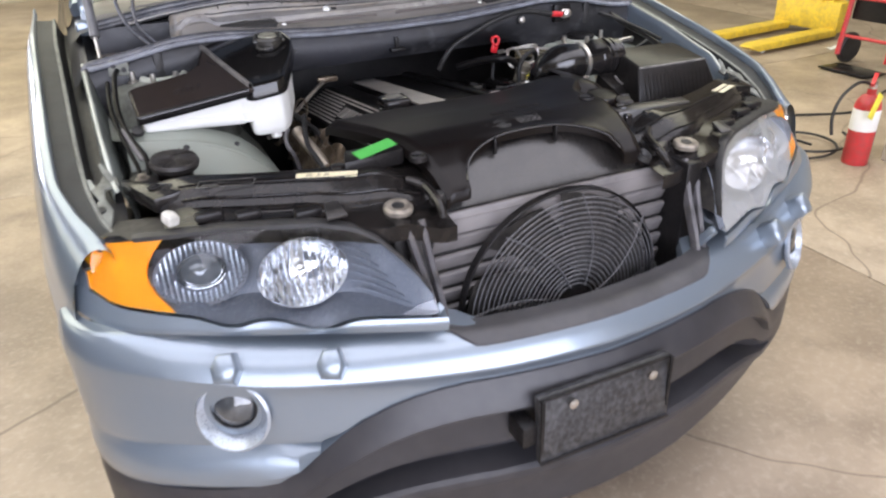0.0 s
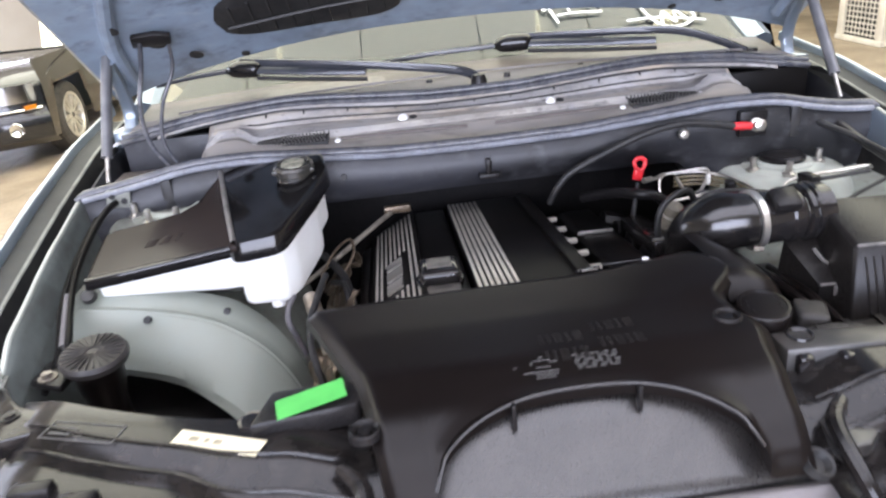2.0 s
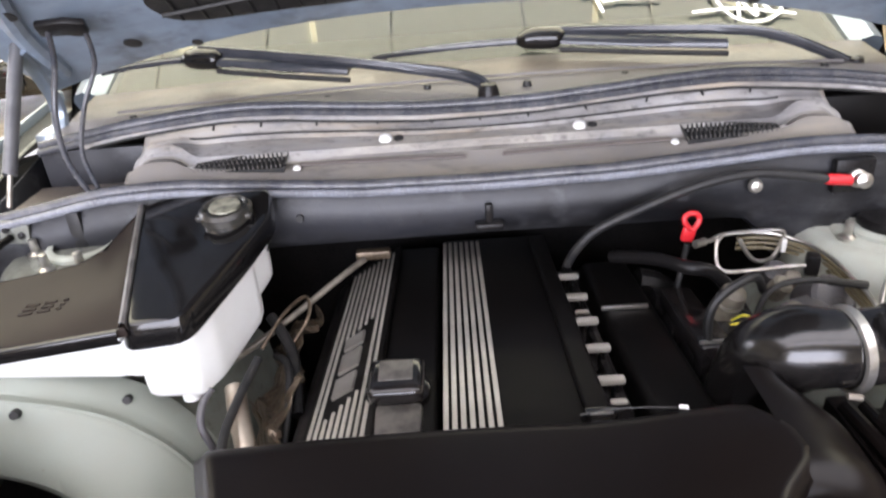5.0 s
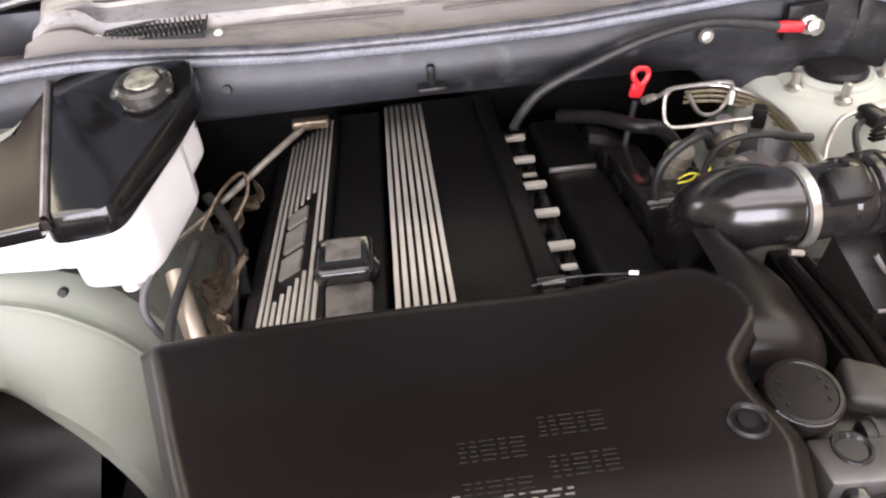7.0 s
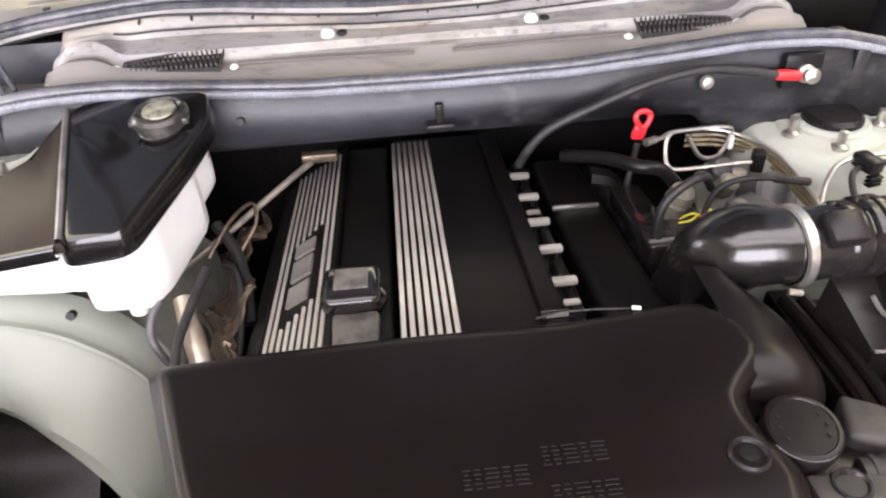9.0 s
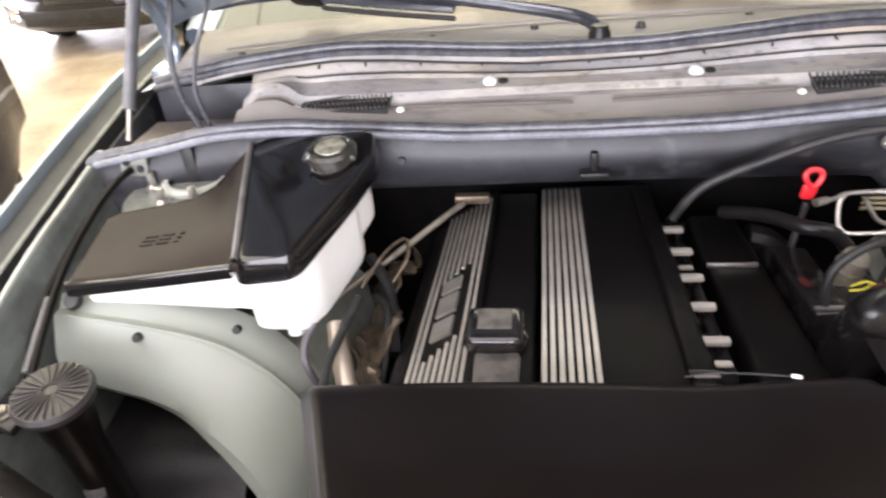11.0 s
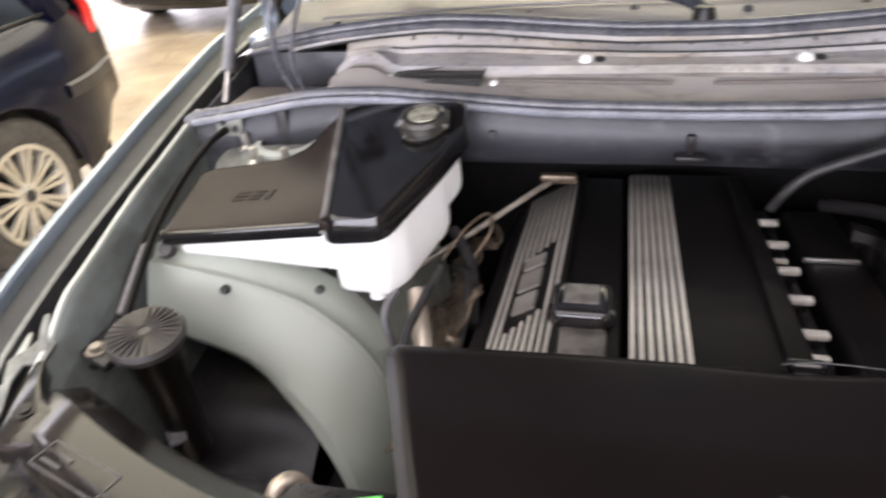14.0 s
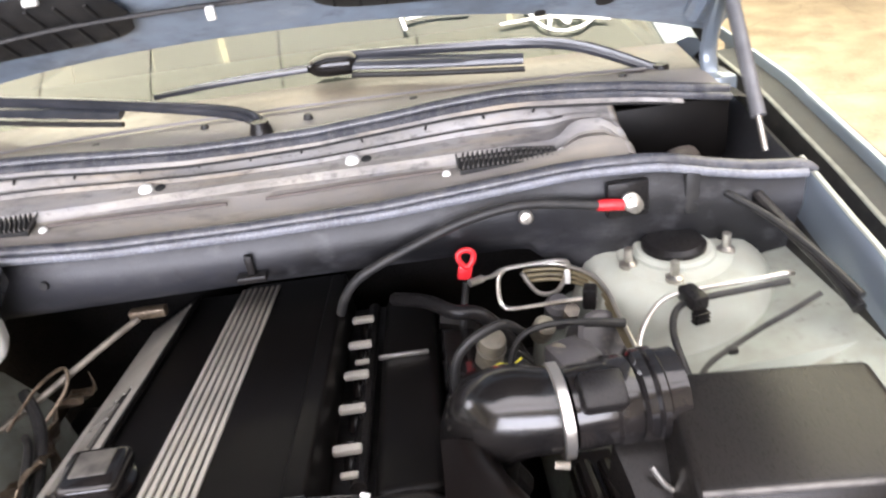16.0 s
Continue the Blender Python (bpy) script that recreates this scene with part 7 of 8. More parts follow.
# windshield, roof and the rest of the shell
def ws(u, v):
    x = -0.78 + 1.56 * u
    q = (x / 0.78) ** 2
    y = 1.305 + 0.06 * q + 0.80 * v + 0.03 * v * q
    z = 1.272 - 0.03 * q + 0.40 * v - 0.05 * v * q + 0.03 * math.sin(math.pi * v)
    return V(x * (1 - 0.14 * v), y, z)
ws_ob = part("windshield", surf(ws, 24, 12), WINDSHIELD, suv, "greenish laminated windshield")
ws_ob.visible_shadow = False
part("dashboard", loft([[V(x, y, z) for y, z in ((1.33, 1.20), (1.40, 1.235), (1.60, 1.255), (1.80, 1.235), (1.86, 1.15), (1.86, 0.9))] for x in np.linspace(-0.74, 0.74, 7)], closed=False), mat("dash_vinyl", (0.05, 0.048, 0.042), (0.04, 0.038, 0.034), rough=0.7, big=10.0, fine=200.0), suv)
rings = []
for y, z, w in ((2.10, 1.668, 0.64), (2.18, 1.69, 0.645), (2.6, 1.72, 0.65), (3.2, 1.715, 0.64), (3.7, 1.69, 0.62), (3.95, 1.64, 0.60)):
    rings.append([V(w * math.sin(a), y, z - 0.10 * (1 - math.cos(a * 0.9))) for a in np.linspace(-1.45, 1.45, 15)])
part("roof", loft(rings, closed=False), PAINT, suv)
for s in (-1, 1):
    part("pillar", tube([(s * 0.80, 1.36, 1.225), (s * 0.755, 1.72, 1.43), (s * 0.69, 2.08, 1.615), (s * 0.66, 2.25, 1.655)], [0.035, 0.034, 0.032, 0.03], 10), PAINT, suv)
    side = [V(s * (0.885 + 0.05 * math.sin(math.pi * q)), 0, 1.16 - 0.74 * q) for q in np.linspace(0, 1, 9)]
    part("front_door", loft([[p + V(0, y, 0) for p in side] for y in (1.51, 1.8, 2.2, 2.50)], closed=False), PAINT, suv)
    part("rear_door", loft([[p + V(0, y, 0) for p in side] for y in (2.51, 2.8, 3.1, 3.36)], closed=False), PAINT, suv)
    part("quarter_panel", loft([[p + V(-s * 0.04 * smooth01((y - 3.9) / 0.5), y, 0) for p in side] for y in (3.37, 3.7, 4.1, 4.45)], closed=False), PAINT, suv)
    part("side_window", loft([[V(s * 0.88, y, 1.16), V(s * 0.83, y, 1.32), V(s * 0.70, y2, 1.60)] for y, y2 in ((1.40, 2.12), (2.0, 2.3), (2.6, 2.7), (3.3, 3.3), (3.9, 3.75))], closed=False), SIDE_GLASS, suv)
    part("cowl_corner", loft([[V(s * x, y, z) for x, z in ((0.77, 1.215), (0.815, 1.205), (0.845, 1.180))] for y in (1.10, 1.2, 1.3, 1.42)], closed=False), BULKHEAD, suv)
    for yc in (0.74, 3.56):
        w = part("wheel", lathe([(0.20, -0.12), (0.30, -0.125), (0.345, -0.11), (0.36, -0.08), (0.36, 0.08), (0.345, 0.11), (0.30, 0.125), (0.225, 0.12), (0.22, 0.05)], aim((s * 0.80, yc, 0.36), (s, 0, 0)), 44), TYRE, suv)
        part("rim", lathe([(0.226, 0.118), (0.222, 0.105), (0.20, 0.06), (0.12, 0.07), (0.05, 0.075), (0.0, 0.07)], aim((s * 0.80, yc, 0.36), (s, 0, 0)), 36), ALLOY, w)
part("tailgate", loft([[V(x, 4.46 + 0.03 * (1 - (x / 0.9) ** 2) - 0.3 * max(0, (z - 1.15) / 0.5), z) for z in (0.45, 0.8, 1.15, 1.4, 1.62)] for x in np.linspace(-0.86, 0.86, 9)], closed=False), PAINT, suv)
part("underbody", box((0, 2.5, 0.36), (1.66, 3.5, 0.08), 0.02), BLACK, suv)

# hood, tilted up on its gas struts
HA = radians(35)
def hood_pt(x, q, lift=0.0):
    """q: metres forward along the hood from its rear edge; lift: out of the sheet."""
    y = 1.275 - q * math.cos(HA) + lift * math.sin(HA)
    z = 1.272 + q * math.sin(HA) + lift * math.cos(HA)
    return V(x, y, z)
def hood_w(q):
    return 0.83 - 0.03 * (q / 1.2) - 0.22 * smooth01((q - 0.85) / 0.4)
def hood_skin(off):
    def f(u, v):
        q0 = -0.01 + 0.098 * (1 - abs(2 * u - 1) ** 2.2)
        q = q0 + (1.21 - q0) * v
        w = hood_w(q)
        x = w * (2 * u - 1)
        crown = 0.070 * (1 - abs(2 * u - 1) ** 2.4)
        return hood_pt(x, q, crown + off)
    return f
def hood_under(x, q):
    u = 0.5 + 0.5 * x / hood_w(q)
    q0 = -0.01 + 0.098 * (1 - abs(2 * u - 1) ** 2.2)
    return hood_skin(0.0)(u, (q - q0) / (1.21 - q0))


hood = part("hood", surf(hood_skin(0.035), 30, 30, 0.004), PAINT, suv, "silver-blue hood held open on gas struts")
inner = part("hood_inner", surf(hood_skin(0.012), 36, 36, 0.003), PAINT_UNDER, hood, "blue-grey painted hood underside")
part("hood_hem", tube([hood_skin(0.022)(u, 0.0) for u in np.linspace(0, 1, 21)], 0.012, 8, 2), PAINT_UNDER, hood)
for s in (-1, 1):
    part("hood_hem", tube([hood_skin(0.022)(0.5 + 0.5 * s, v) for v in np.linspace(0, 0.9, 15)], 0.012, 8, 2), PAINT, hood)
    # dark pockets in the inner sheet
    def pocket(u, v):
        bow = (1 - abs(2 * u - 1) ** 5 * 0.999) ** 0.4
        x = s * (0.13 + 0.40 * u)
        q = 0.24 + 0.16 * (v - 0.5) * bow
        base = hood_under(x, q)
        e = min(u, 1 - u, v, 1 - v)
        return base + V(0, -math.sin(HA), -math.cos(HA)) * (0.006 * smooth01(e / 0.12))
    pk = part("hood_pocket", surf(pocket, 32, 8, 0.004), RUBBER, hood, "dark insulation pocket in the hood")
    for k in range(9):
        part("pocket_rib", tube([pocket(0.1 + 0.1 * k, 0.12) + V(0, -0.003, -0.004), pocket(0.1 + 0.1 * k, 0.88) + V(0, -0.003, -0.004)], 0.003, 6), RUBBER, pk)
    for k in range(3):
        part("pocket_tab", box(pocket(0.25 + 0.25 * k, 1.0) + V(0, -0.006, -0.008), (0.022, 0.012, 0.010), 0.003), WHITE_TANK, pk)
    for (x, q, r) in ((0.60, 0.14, 0.016), (0.66, 0.22, 0.020), (0.50, 0.10, 0.010), (0.72, 0.30, 0.014)):
        base = hood_under(s * x, q)
        part("hood_hole", lathe([(0, 0.002), (r, 0.002), (r, 0)], aim(base + V(0, -0.004, -0.008), (0, -math.sin(HA), -math.cos(HA))), 14), RUBBER, inner)
    part("hood_rib", tube([hood_skin(0.006)(0.5 + 0.5 * s * x / 0.82, v) for x, v in ((0.76, 0.05), (0.74, 0.2), (0.66, 0.4), (0.55, 0.7))], 0.018, 10), PAINT_UNDER, inner)
    # hinge and gas strut
    part("hinge_arm", tube([(s * 0.79, 1.19, 1.20), (s * 0.79, 1.215, 1.26), (s * 0.785, 1.18, 1.33), (s * 0.775, 1.12, 1.385)], 0.016, 8, flat=0.5), PAINT, suv)
    part("hinge_base", box((s * 0.80, 1.20, 1.205), (0.05, 0.07, 0.04), 0.008), PAINT, suv)
    st = part("gas_strut", tube([(s * 0.782, 0.997, 1.21), (s * 0.780, 1.075, 1.315), (s * 0.778, 1.135, 1.395)], 0.0115, 14, 3), mat("strut_grey", (0.16, 0.16, 0.165), (0.11, 0.11, 0.115), rough=0.4, metal=0.3, big=20.0, fine=200.0), suv, "grey gas strut with steel rod")
    part("strut_rod", tube([(s * 0.783, 0.968, 1.165), (s * 0.782, 1.0, 1.213)], 0.0045, 10), STEEL, st)
    part("strut_ball", lathe([(0, 0.014), (0.012, 0.010), (0.015, 0), (0.012, -0.012)], Matrix.Translation((s * 0.778, 1.142, 1.403)), 14), STEEL, st)
# unseen felt lining under the hood's front, added to cut bounced light
def lining(u, v):
    q = 0.44 + 0.70 * v
    x = (2 * u - 1) * (0.60 - 0.16 * v)
    e = min(u, 1 - u, v, 1 - v)
    return hood_under(x, q) + V(0, -math.sin(HA), -math.cos(HA)) * (0.012 * smooth01(e / 0.06) + 0.002 * math.sin(40 * u) * math.sin(24 * v))
part("hood_lining", surf(lining, 40, 24, 0.004), FELT, hood, "dark felt lining added under the hood")
# washer hoses and loom from cowl to hood
part("hood_loom", tube([(-0.655, 0.985, 1.175), (-0.70, 1.03, 1.225), (-0.715, 1.07, 1.29), (-0.695, 1.08, 1.37), (-0.675, 1.055, 1.435)], 0.005, 10), SEAL, suv, "grey rubber washer hose")
part("hood_loom", tube([(-0.64, 0.99, 1.178), (-0.675, 1.04, 1.225), (-0.67, 1.08, 1.29), (-0.635, 1.09, 1.36), (-0.625, 1.07, 1.42)], 0.0042, 10), SEAL, suv, "grey rubber washer hose")
part("hood_bracket", prism([(-0.70, 0.0), (-0.62, 0.0), (-0.61, 0.035), (-0.64, 0.045), (-0.69, 0.04)], 0, 0.012, 0.004, m=Matrix.Translation((0, 1.080, 1.420)) @ pose(0, 0, 0, 145, 0, 0)), BLACK, hood)
part("hood_cable", tube([(-0.50, 1.08, 1.43), (-0.25, 1.10, 1.455), (0.0, 1.10, 1.46), (0.2, 1.10, 1.455)], 0.004, 6), RUBBER, hood)
part("hood_clip", box((0.0, 1.075, 1.452), (0.014, 0.01, 0.02), 0.003), WHITE_TANK, hood)

# wipers
def wiper_bar(pts, widths, h, n=6):
    """A bar with a ridged upper face, lying along the glass."""
    path = spline(pts, n)
    up = V(0, -0.45, 0.9).normalized()
    rings = []
    for k, p in enumerate(path):
        d = (path[min(k + 1, len(path) - 1)] - path[max(k - 1, 0)]).normalized()
        side = d.cross(up).normalized()
        w = lerp([(q / (len(widths) - 1), v) for q, v in enumerate(widths)], k / (len(path) - 1)) / 2
        rings.append([p + side * w * a + up * h * b for a, b in ((-1, 0), (-0.92, 0.55), (-0.55, 0.9), (-0.3, 0.62), (0.0, 1.0), (0.45, 0.95), (0.9, 0.4), (1, 0), (0.5, -0.3), (-0.5, -0.3))])
    return loft(rings)


def wiper(pivot, elbow_p, arm_a, joint_l, joint_r, end, tip):
    joint_l, joint_r, end, tip = V(*joint_l), V(*joint_r), V(*end), V(*tip)
    lift = V(0, -0.002, 0.006)
    w = part("wiper", wiper_bar([pivot, elbow_p, V(*elbow_p).lerp(V(*arm_a), 0.5) + V(0, 0, 0.004), arm_a], [0.024, 0.026, 0.019, 0.012], 0.013), WIPER, suv, "black windshield wiper")
    part("wiper_boss", lathe([(0, 0.018), (0.014, 0.016), (0.018, 0.004), (0.02, -0.01)], Matrix.Translation(pivot), 20), BLACK, w)
    part("blade_spoiler", wiper_bar([joint_r + lift, joint_r.lerp(end, 0.5) + lift, end + lift], [0.030, 0.031, 0.024], 0.010), WIPER, w, "blue-grey glossy blade spoiler")
    part("blade_rubber", tube([joint_r + V(0, -0.016, -0.010), joint_r.lerp(end, 0.5) + V(0, -0.016, -0.010), end + V(0, -0.012, -0.008)], 0.005, 8, 4), RUBBER, w)
    part("wiper_blade", wiper_bar([tip, tip.lerp(joint_l, 0.5) + lift, joint_l + lift], [0.010, 0.015, 0.018], 0.008), WIPER, w)
    c = joint_l.lerp(joint_r, 0.5)
    part("wiper_joint", tube([joint_l + V(0, 0, 0.006), joint_l.lerp(c, 0.4) + V(0, 0, 0.008), c + V(0, 0, 0.010), joint_r + V(0, 0, 0.009), joint_r + (joint_r - joint_l) * 0.08 + V(0, 0, 0.008)], [0.005, 0.018, 0.022, 0.021, 0.012], 14, 5), LID_GLOSS, w)


wiper((0.018, 1.120, 1.256), (-0.027, 1.168, 1.276), (-0.535, 1.315, 1.326), (-0.572, 1.318, 1.304), (-0.496, 1.298, 1.302), (-0.233, 1.222, 1.282), (-0.76, 1.365, 1.285))
wiper((0.712, 1.235, 1.226), (0.546, 1.262, 1.292), (0.130, 1.312, 1.314), (0.085, 1.305, 1.296), (0.165, 1.298, 1.296), (0.470, 1.240, 1.276), (-0.195, 1.288, 1.292))

# marker strokes on the glass
def stroke(pts, r=0.004):
    out = []
    for u, v in pts:
        p = ws(u, v)
        out.append(p + V(0, -0.004, 0.007))
    part("marker_stroke", tube(out, r, 6, 6, flat=0.3, up=(0, -0.45, 0.9)), PRINT_WHITE, ws_ob, "white paint marker stroke")
STROKES = ([(0.655, 0.215), (0.660, 0.17), (0.669, 0.182), (0.677, 0.11)], [(0.68, 0.144), (0.71, 0.150), (0.761, 0.149)], [(0.70, 0.19), (0.705, 0.16)], [(0.745, 0.195), (0.742, 0.168)], [(0.765, 0.195), (0.762, 0.170)],
           [(0.835, 0.175), (0.835, 0.14), (0.845, 0.085), (0.866, 0.061), (0.895, 0.068), (0.918, 0.095), (0.922, 0.121), (0.910, 0.16), (0.885, 0.185)], [(0.855, 0.075), (0.868, 0.13), (0.880, 0.08), (0.892, 0.135), (0.905, 0.09)], [(0.795, 0.097), (0.86, 0.105), (0.937, 0.084)], [(0.93, 0.15), (0.94, 0.125), (0.95, 0.155)])
for pts in STROKES:
    stroke(pts)

# ---- parked cars ----
def wheel_set(parent, m, x, y, r, w, rim_r, spokes, tyre_mat=TYRE, out=1):
    """A wheel whose outer face looks along out * x of the car's own frame."""
    base = m @ aim((x, y, r), (out, 0, 0))
    t = part("wheel", lathe([(rim_r - 0.02, -w / 2), (rim_r + 0.03, -w / 2 - 0.005), (r - 0.02, -w / 2 + 0.01), (r, -w / 2 + 0.035), (r, w / 2 - 0.035), (r - 0.02, w / 2 - 0.01), (rim_r + 0.03, w / 2 + 0.005), (rim_r, w / 2 - 0.004), (rim_r - 0.004, w / 2 - 0.05)], base, 44), tyre_mat, parent, "dusty tyre on a silver alloy rim")
    part("rim", lathe([(rim_r + 0.006, w / 2 - 0.004), (rim_r + 0.004, w / 2 + 0.004), (rim_r - 0.014, w / 2 + 0.002), (rim_r - 0.02, w / 2 - 0.02), (rim_r - 0.03, w / 2 - 0.07)], base, 44), ALLOY, t)
    part("brake_disc", lathe([(rim_r - 0.03, w / 2 - 0.075), (0.0, w / 2 - 0.07)], base, 30), RUBBER, t)
    part("hub", lathe([(0.062, w / 2 - 0.06), (0.062, w / 2 - 0.022), (0.05, w / 2 - 0.014), (0.03, w / 2 - 0.010), (0.028, w / 2 - 0.016), (0, w / 2 - 0.016)], base, 28), ALLOY, t)
    part("hub_cap", lathe([(0.026, w / 2 - 0.016), (0.024, w / 2 - 0.010), (0, w / 2 - 0.009)], base, 20), CLADDING, t)
    for k in range(spokes):
        a = 2 * math.pi * k / spokes
        L = rim_r - 0.06
        for da in (-0.105, 0.105):
            b = loft([[V(0.05, -0.009, w / 2 - 0.03), V(0.05, 0.009, w / 2 - 0.03), V(0.05, 0.007, w / 2 - 0.014), V(0.05, -0.007, w / 2 - 0.014)],
                      [V(rim_r - 0.012, -0.013, w / 2 - 0.03), V(rim_r - 0.012, 0.013, w / 2 - 0.03), V(rim_r - 0.012, 0.010, w / 2 - 0.004), V(rim_r - 0.012, -0.010, w / 2 - 0.004)]])
            b.transform(pose(0, 0, 0, 0, 0, math.degrees(a + da)))
            b.transform(base)
            part("spoke", b, ALLOY, t)
        q = lathe([(0, 0.006), (0.006, 0.005), (0.007, 0)], seg=6)
        if k % 2 == 0:
            q.transform(Matrix.Translation((0.042 * math.cos(a), 0.042 * math.sin(a), w / 2 - 0.014)))
            q.transform(base)
            part("wheel_nut", q, STEEL, t)
    return t


# navy estate car alongside; its own frame: y runs from tail (0) to nose (4.7), x = 0 at the middle
wagon = thing("estate_car", (-3.38, 0.5, 0), "dark navy estate car with grey cladding and silver alloy wheels", "car")
WM = Matrix.Translation((-3.385, 2.93, 0)) @ pose(0, 0, 0, 0, 0, 180)
# in this frame the flank that faces the SUV is at negative x
def wag(name, bm, material, parent, label="", smooth=35):
    bm.transform(WM)
    return part(name, bm, material, parent, label, smooth)


def flank(y, s):
    half = 0.905 - 0.10 * (1 - smooth01(y / 0.5)) ** 2 - 0.16 * smooth01((y - 4.0) / 0.8)
    return [V(s * (half - 0.02), y, 0.26), V(s * half, y, 0.40), V(s * (half + 0.005), y, 0.60), V(s * (half - 0.004), y, 0.78), V(s * (half - 0.035), y, 0.90), V(s * (half - 0.075), y, 0.955)]


ARCH_Y = 0.86
for s in (-1, 1):
    rings = []
    for y in np.linspace(0.02, 4.6, 60):
        f = flank(float(y), s)
        out = []
        for k, p in enumerate(f):
            z = p.z + (0.22 * (1 - smooth01(y / 0.47)) * (1 - k / 2) if k < 2 else 0.0)
            for yc in (ARCH_Y, 3.62):
                d = abs(y - yc)
                if d < 0.37:
                    z = max(z, 0.32 + math.sqrt(0.37**2 - d * d)) if p.z < 0.70 else z
            out.append(V(p.x, p.y, z))
        rings.append(out)
    body = wag("body_side", loft(rings, closed=False), NAVY, wagon)
    for yc in (ARCH_Y, 3.62):
        wag("arch_liner", loft([[V(s * x, yc + 0.375 * math.cos(a), 0.32 + 0.375 * math.sin(a)) for x in (0.55, 0.885)] for a in [math.pi * k / 16 for k in range(17)]], closed=False), RUBBER, wagon)
        wag("arch_lip", tube([V(s * (flank(yc, s)[2].x * s - 0.002), yc + 0.375 * math.cos(a), 0.32 + 0.375 * math.sin(a)) for a in [math.pi * k / 12 for k in range(13)]], 0.003, 8, 3), NAVY, wagon)
    # greenhouse
    wag("side_glass", loft([[V(s * (0.828), y, 0.955), V(s * 0.79, y + 0.02 * k, 1.16), V(s * 0.70, y2, 1.40)] for k, (y, y2) in enumerate(((0.35, 0.62), (1.0, 1.05), (1.7, 1.7), (2.4, 2.35), (3.05, 2.65)))], closed=False), SIDE_GLASS, wagon)
    for y, y2, w in ((0.30, 0.55, 0.07), (1.30, 1.32, 0.035), (2.20, 2.18, 0.035), (3.12, 2.66, 0.04)):
        wag("pillar", tube([V(s * 0.83, y, 0.94), V(s * 0.795, (y + y2) / 2, 1.18), V(s * 0.705, y2, 1.405)], w, 8), NAVY, wagon)
    wag("belt_trim", tube([V(s * 0.835, y, 0.958) for y in np.linspace(0.3, 3.1, 8)], 0.008, 6, 2), RUBBER, wagon)
    wag("roof_rail", tube([V(s * 0.60, y, 1.46) for y in np.linspace(0.5, 2.6, 8)], 0.016, 8, 2), BLACK, wagon)
    wag("side_moulding", loft([[V(s * (flank(y, s)[2].x * s + d), y, z) for d, z in ((-0.004, 0.535), (0.014, 0.54), (0.016, 0.60), (-0.004, 0.615))] for y in np.linspace(1.36, 3.2, 14)], closed=False), CLADDING, wagon, "grey door protection moulding")
    wag("sill_cladding", loft([[V(s * (0.885 + d), y, z) for d, z in ((-0.06, 0.20), (0.0, 0.205), (0.022, 0.25), (0.018, 0.31), (-0.01, 0.325))] for y in (1.25, 2.0, 2.7, 3.24)], closed=False), DARK_CLAD, wagon, "dark grey sill cladding")
    wag("bumper_strip", loft([[V(s * (flank(y, s)[2].x * s + d), y, z) for d, z in ((-0.004, 0.605), (0.012, 0.61), (0.014, 0.665), (-0.004, 0.675))] for y in np.linspace(0.04, 0.47, 8)], closed=False), CLADDING, wagon)
    for yd in (1.42, 2.36):
        wag("door_handle", tube([V(s * 0.895, yd, 0.80), V(s * 0.925, yd + 0.04, 0.805), V(s * 0.925, yd + 0.15, 0.805), V(s * 0.895, yd + 0.19, 0.80)], 0.013, 10), NAVY, wagon)
    for yd in (1.30, 2.22, 3.2):
        wag("door_gap", tube([V(s * (flank(yd, s)[k].x * s + 0.001), yd + 0.03 * (k == 5), flank(yd, s)[k].z) for k in range(1, 6)], 0.0035, 6, 3), RUBBER, wagon)
    wag("tail_lamp", tube([V(s * 0.80, 0.09, 0.80), V(s * 0.80, 0.085, 0.95), V(s * 0.765, 0.20, 1.18), V(s * 0.70, 0.34, 1.40)], [0.026, 0.030, 0.028, 0.022], 12), TAIL_RED, wagon, "tall red tail lamp")
    for yc in (ARCH_Y, 3.62):
        wheel_set(wagon, WM, s * 0.80, yc, 0.325, 0.20, 0.212, 10, out=s)
rings = [[V(x, y + (0.10 * (x / 0.8) ** 4 if z < 0.7 else 0.05 * (x / 0.8) ** 2), z) for x in np.linspace(-0.80, 0.80, 13)] for y, z in ((0.06, 0.46), (0.0, 0.48), (-0.03, 0.52), (-0.03, 0.60), (0.03, 0.66), (0.06, 0.74), (0.06, 0.92), (0.10, 1.0), (0.22, 1.2), (0.34, 1.41), (0.42, 1.45))]
wag("tailgate", loft(rings, closed=False), NAVY, wagon)
wag("rear_bumper_top", loft([[V(x, y + 0.10 * (x / 0.80) ** 4, z) for x in np.linspace(-0.80, 0.80, 15)] for y, z in ((-0.035, 0.60), (-0.05, 0.615), (-0.045, 0.66), (0.0, 0.69), (0.06, 0.70))], closed=False), CLADDING, wagon)
wag("roof", loft([[V(x * w, y, z - 0.06 * x * x) for x in np.linspace(-1, 1, 11)] for y, z, w in ((0.38, 1.44, 0.70), (0.8, 1.475, 0.71), (1.6, 1.49, 0.71), (2.4, 1.47, 0.70), (2.66, 1.44, 0.68))], closed=False), NAVY, wagon)
wag("windscreen", loft([[V(x * w, y, z) for x in np.linspace(-1, 1, 7)] for y, z, w in ((2.64, 1.43, 0.68), (3.35, 0.97, 0.78))], closed=False), SIDE_GLASS, wagon)
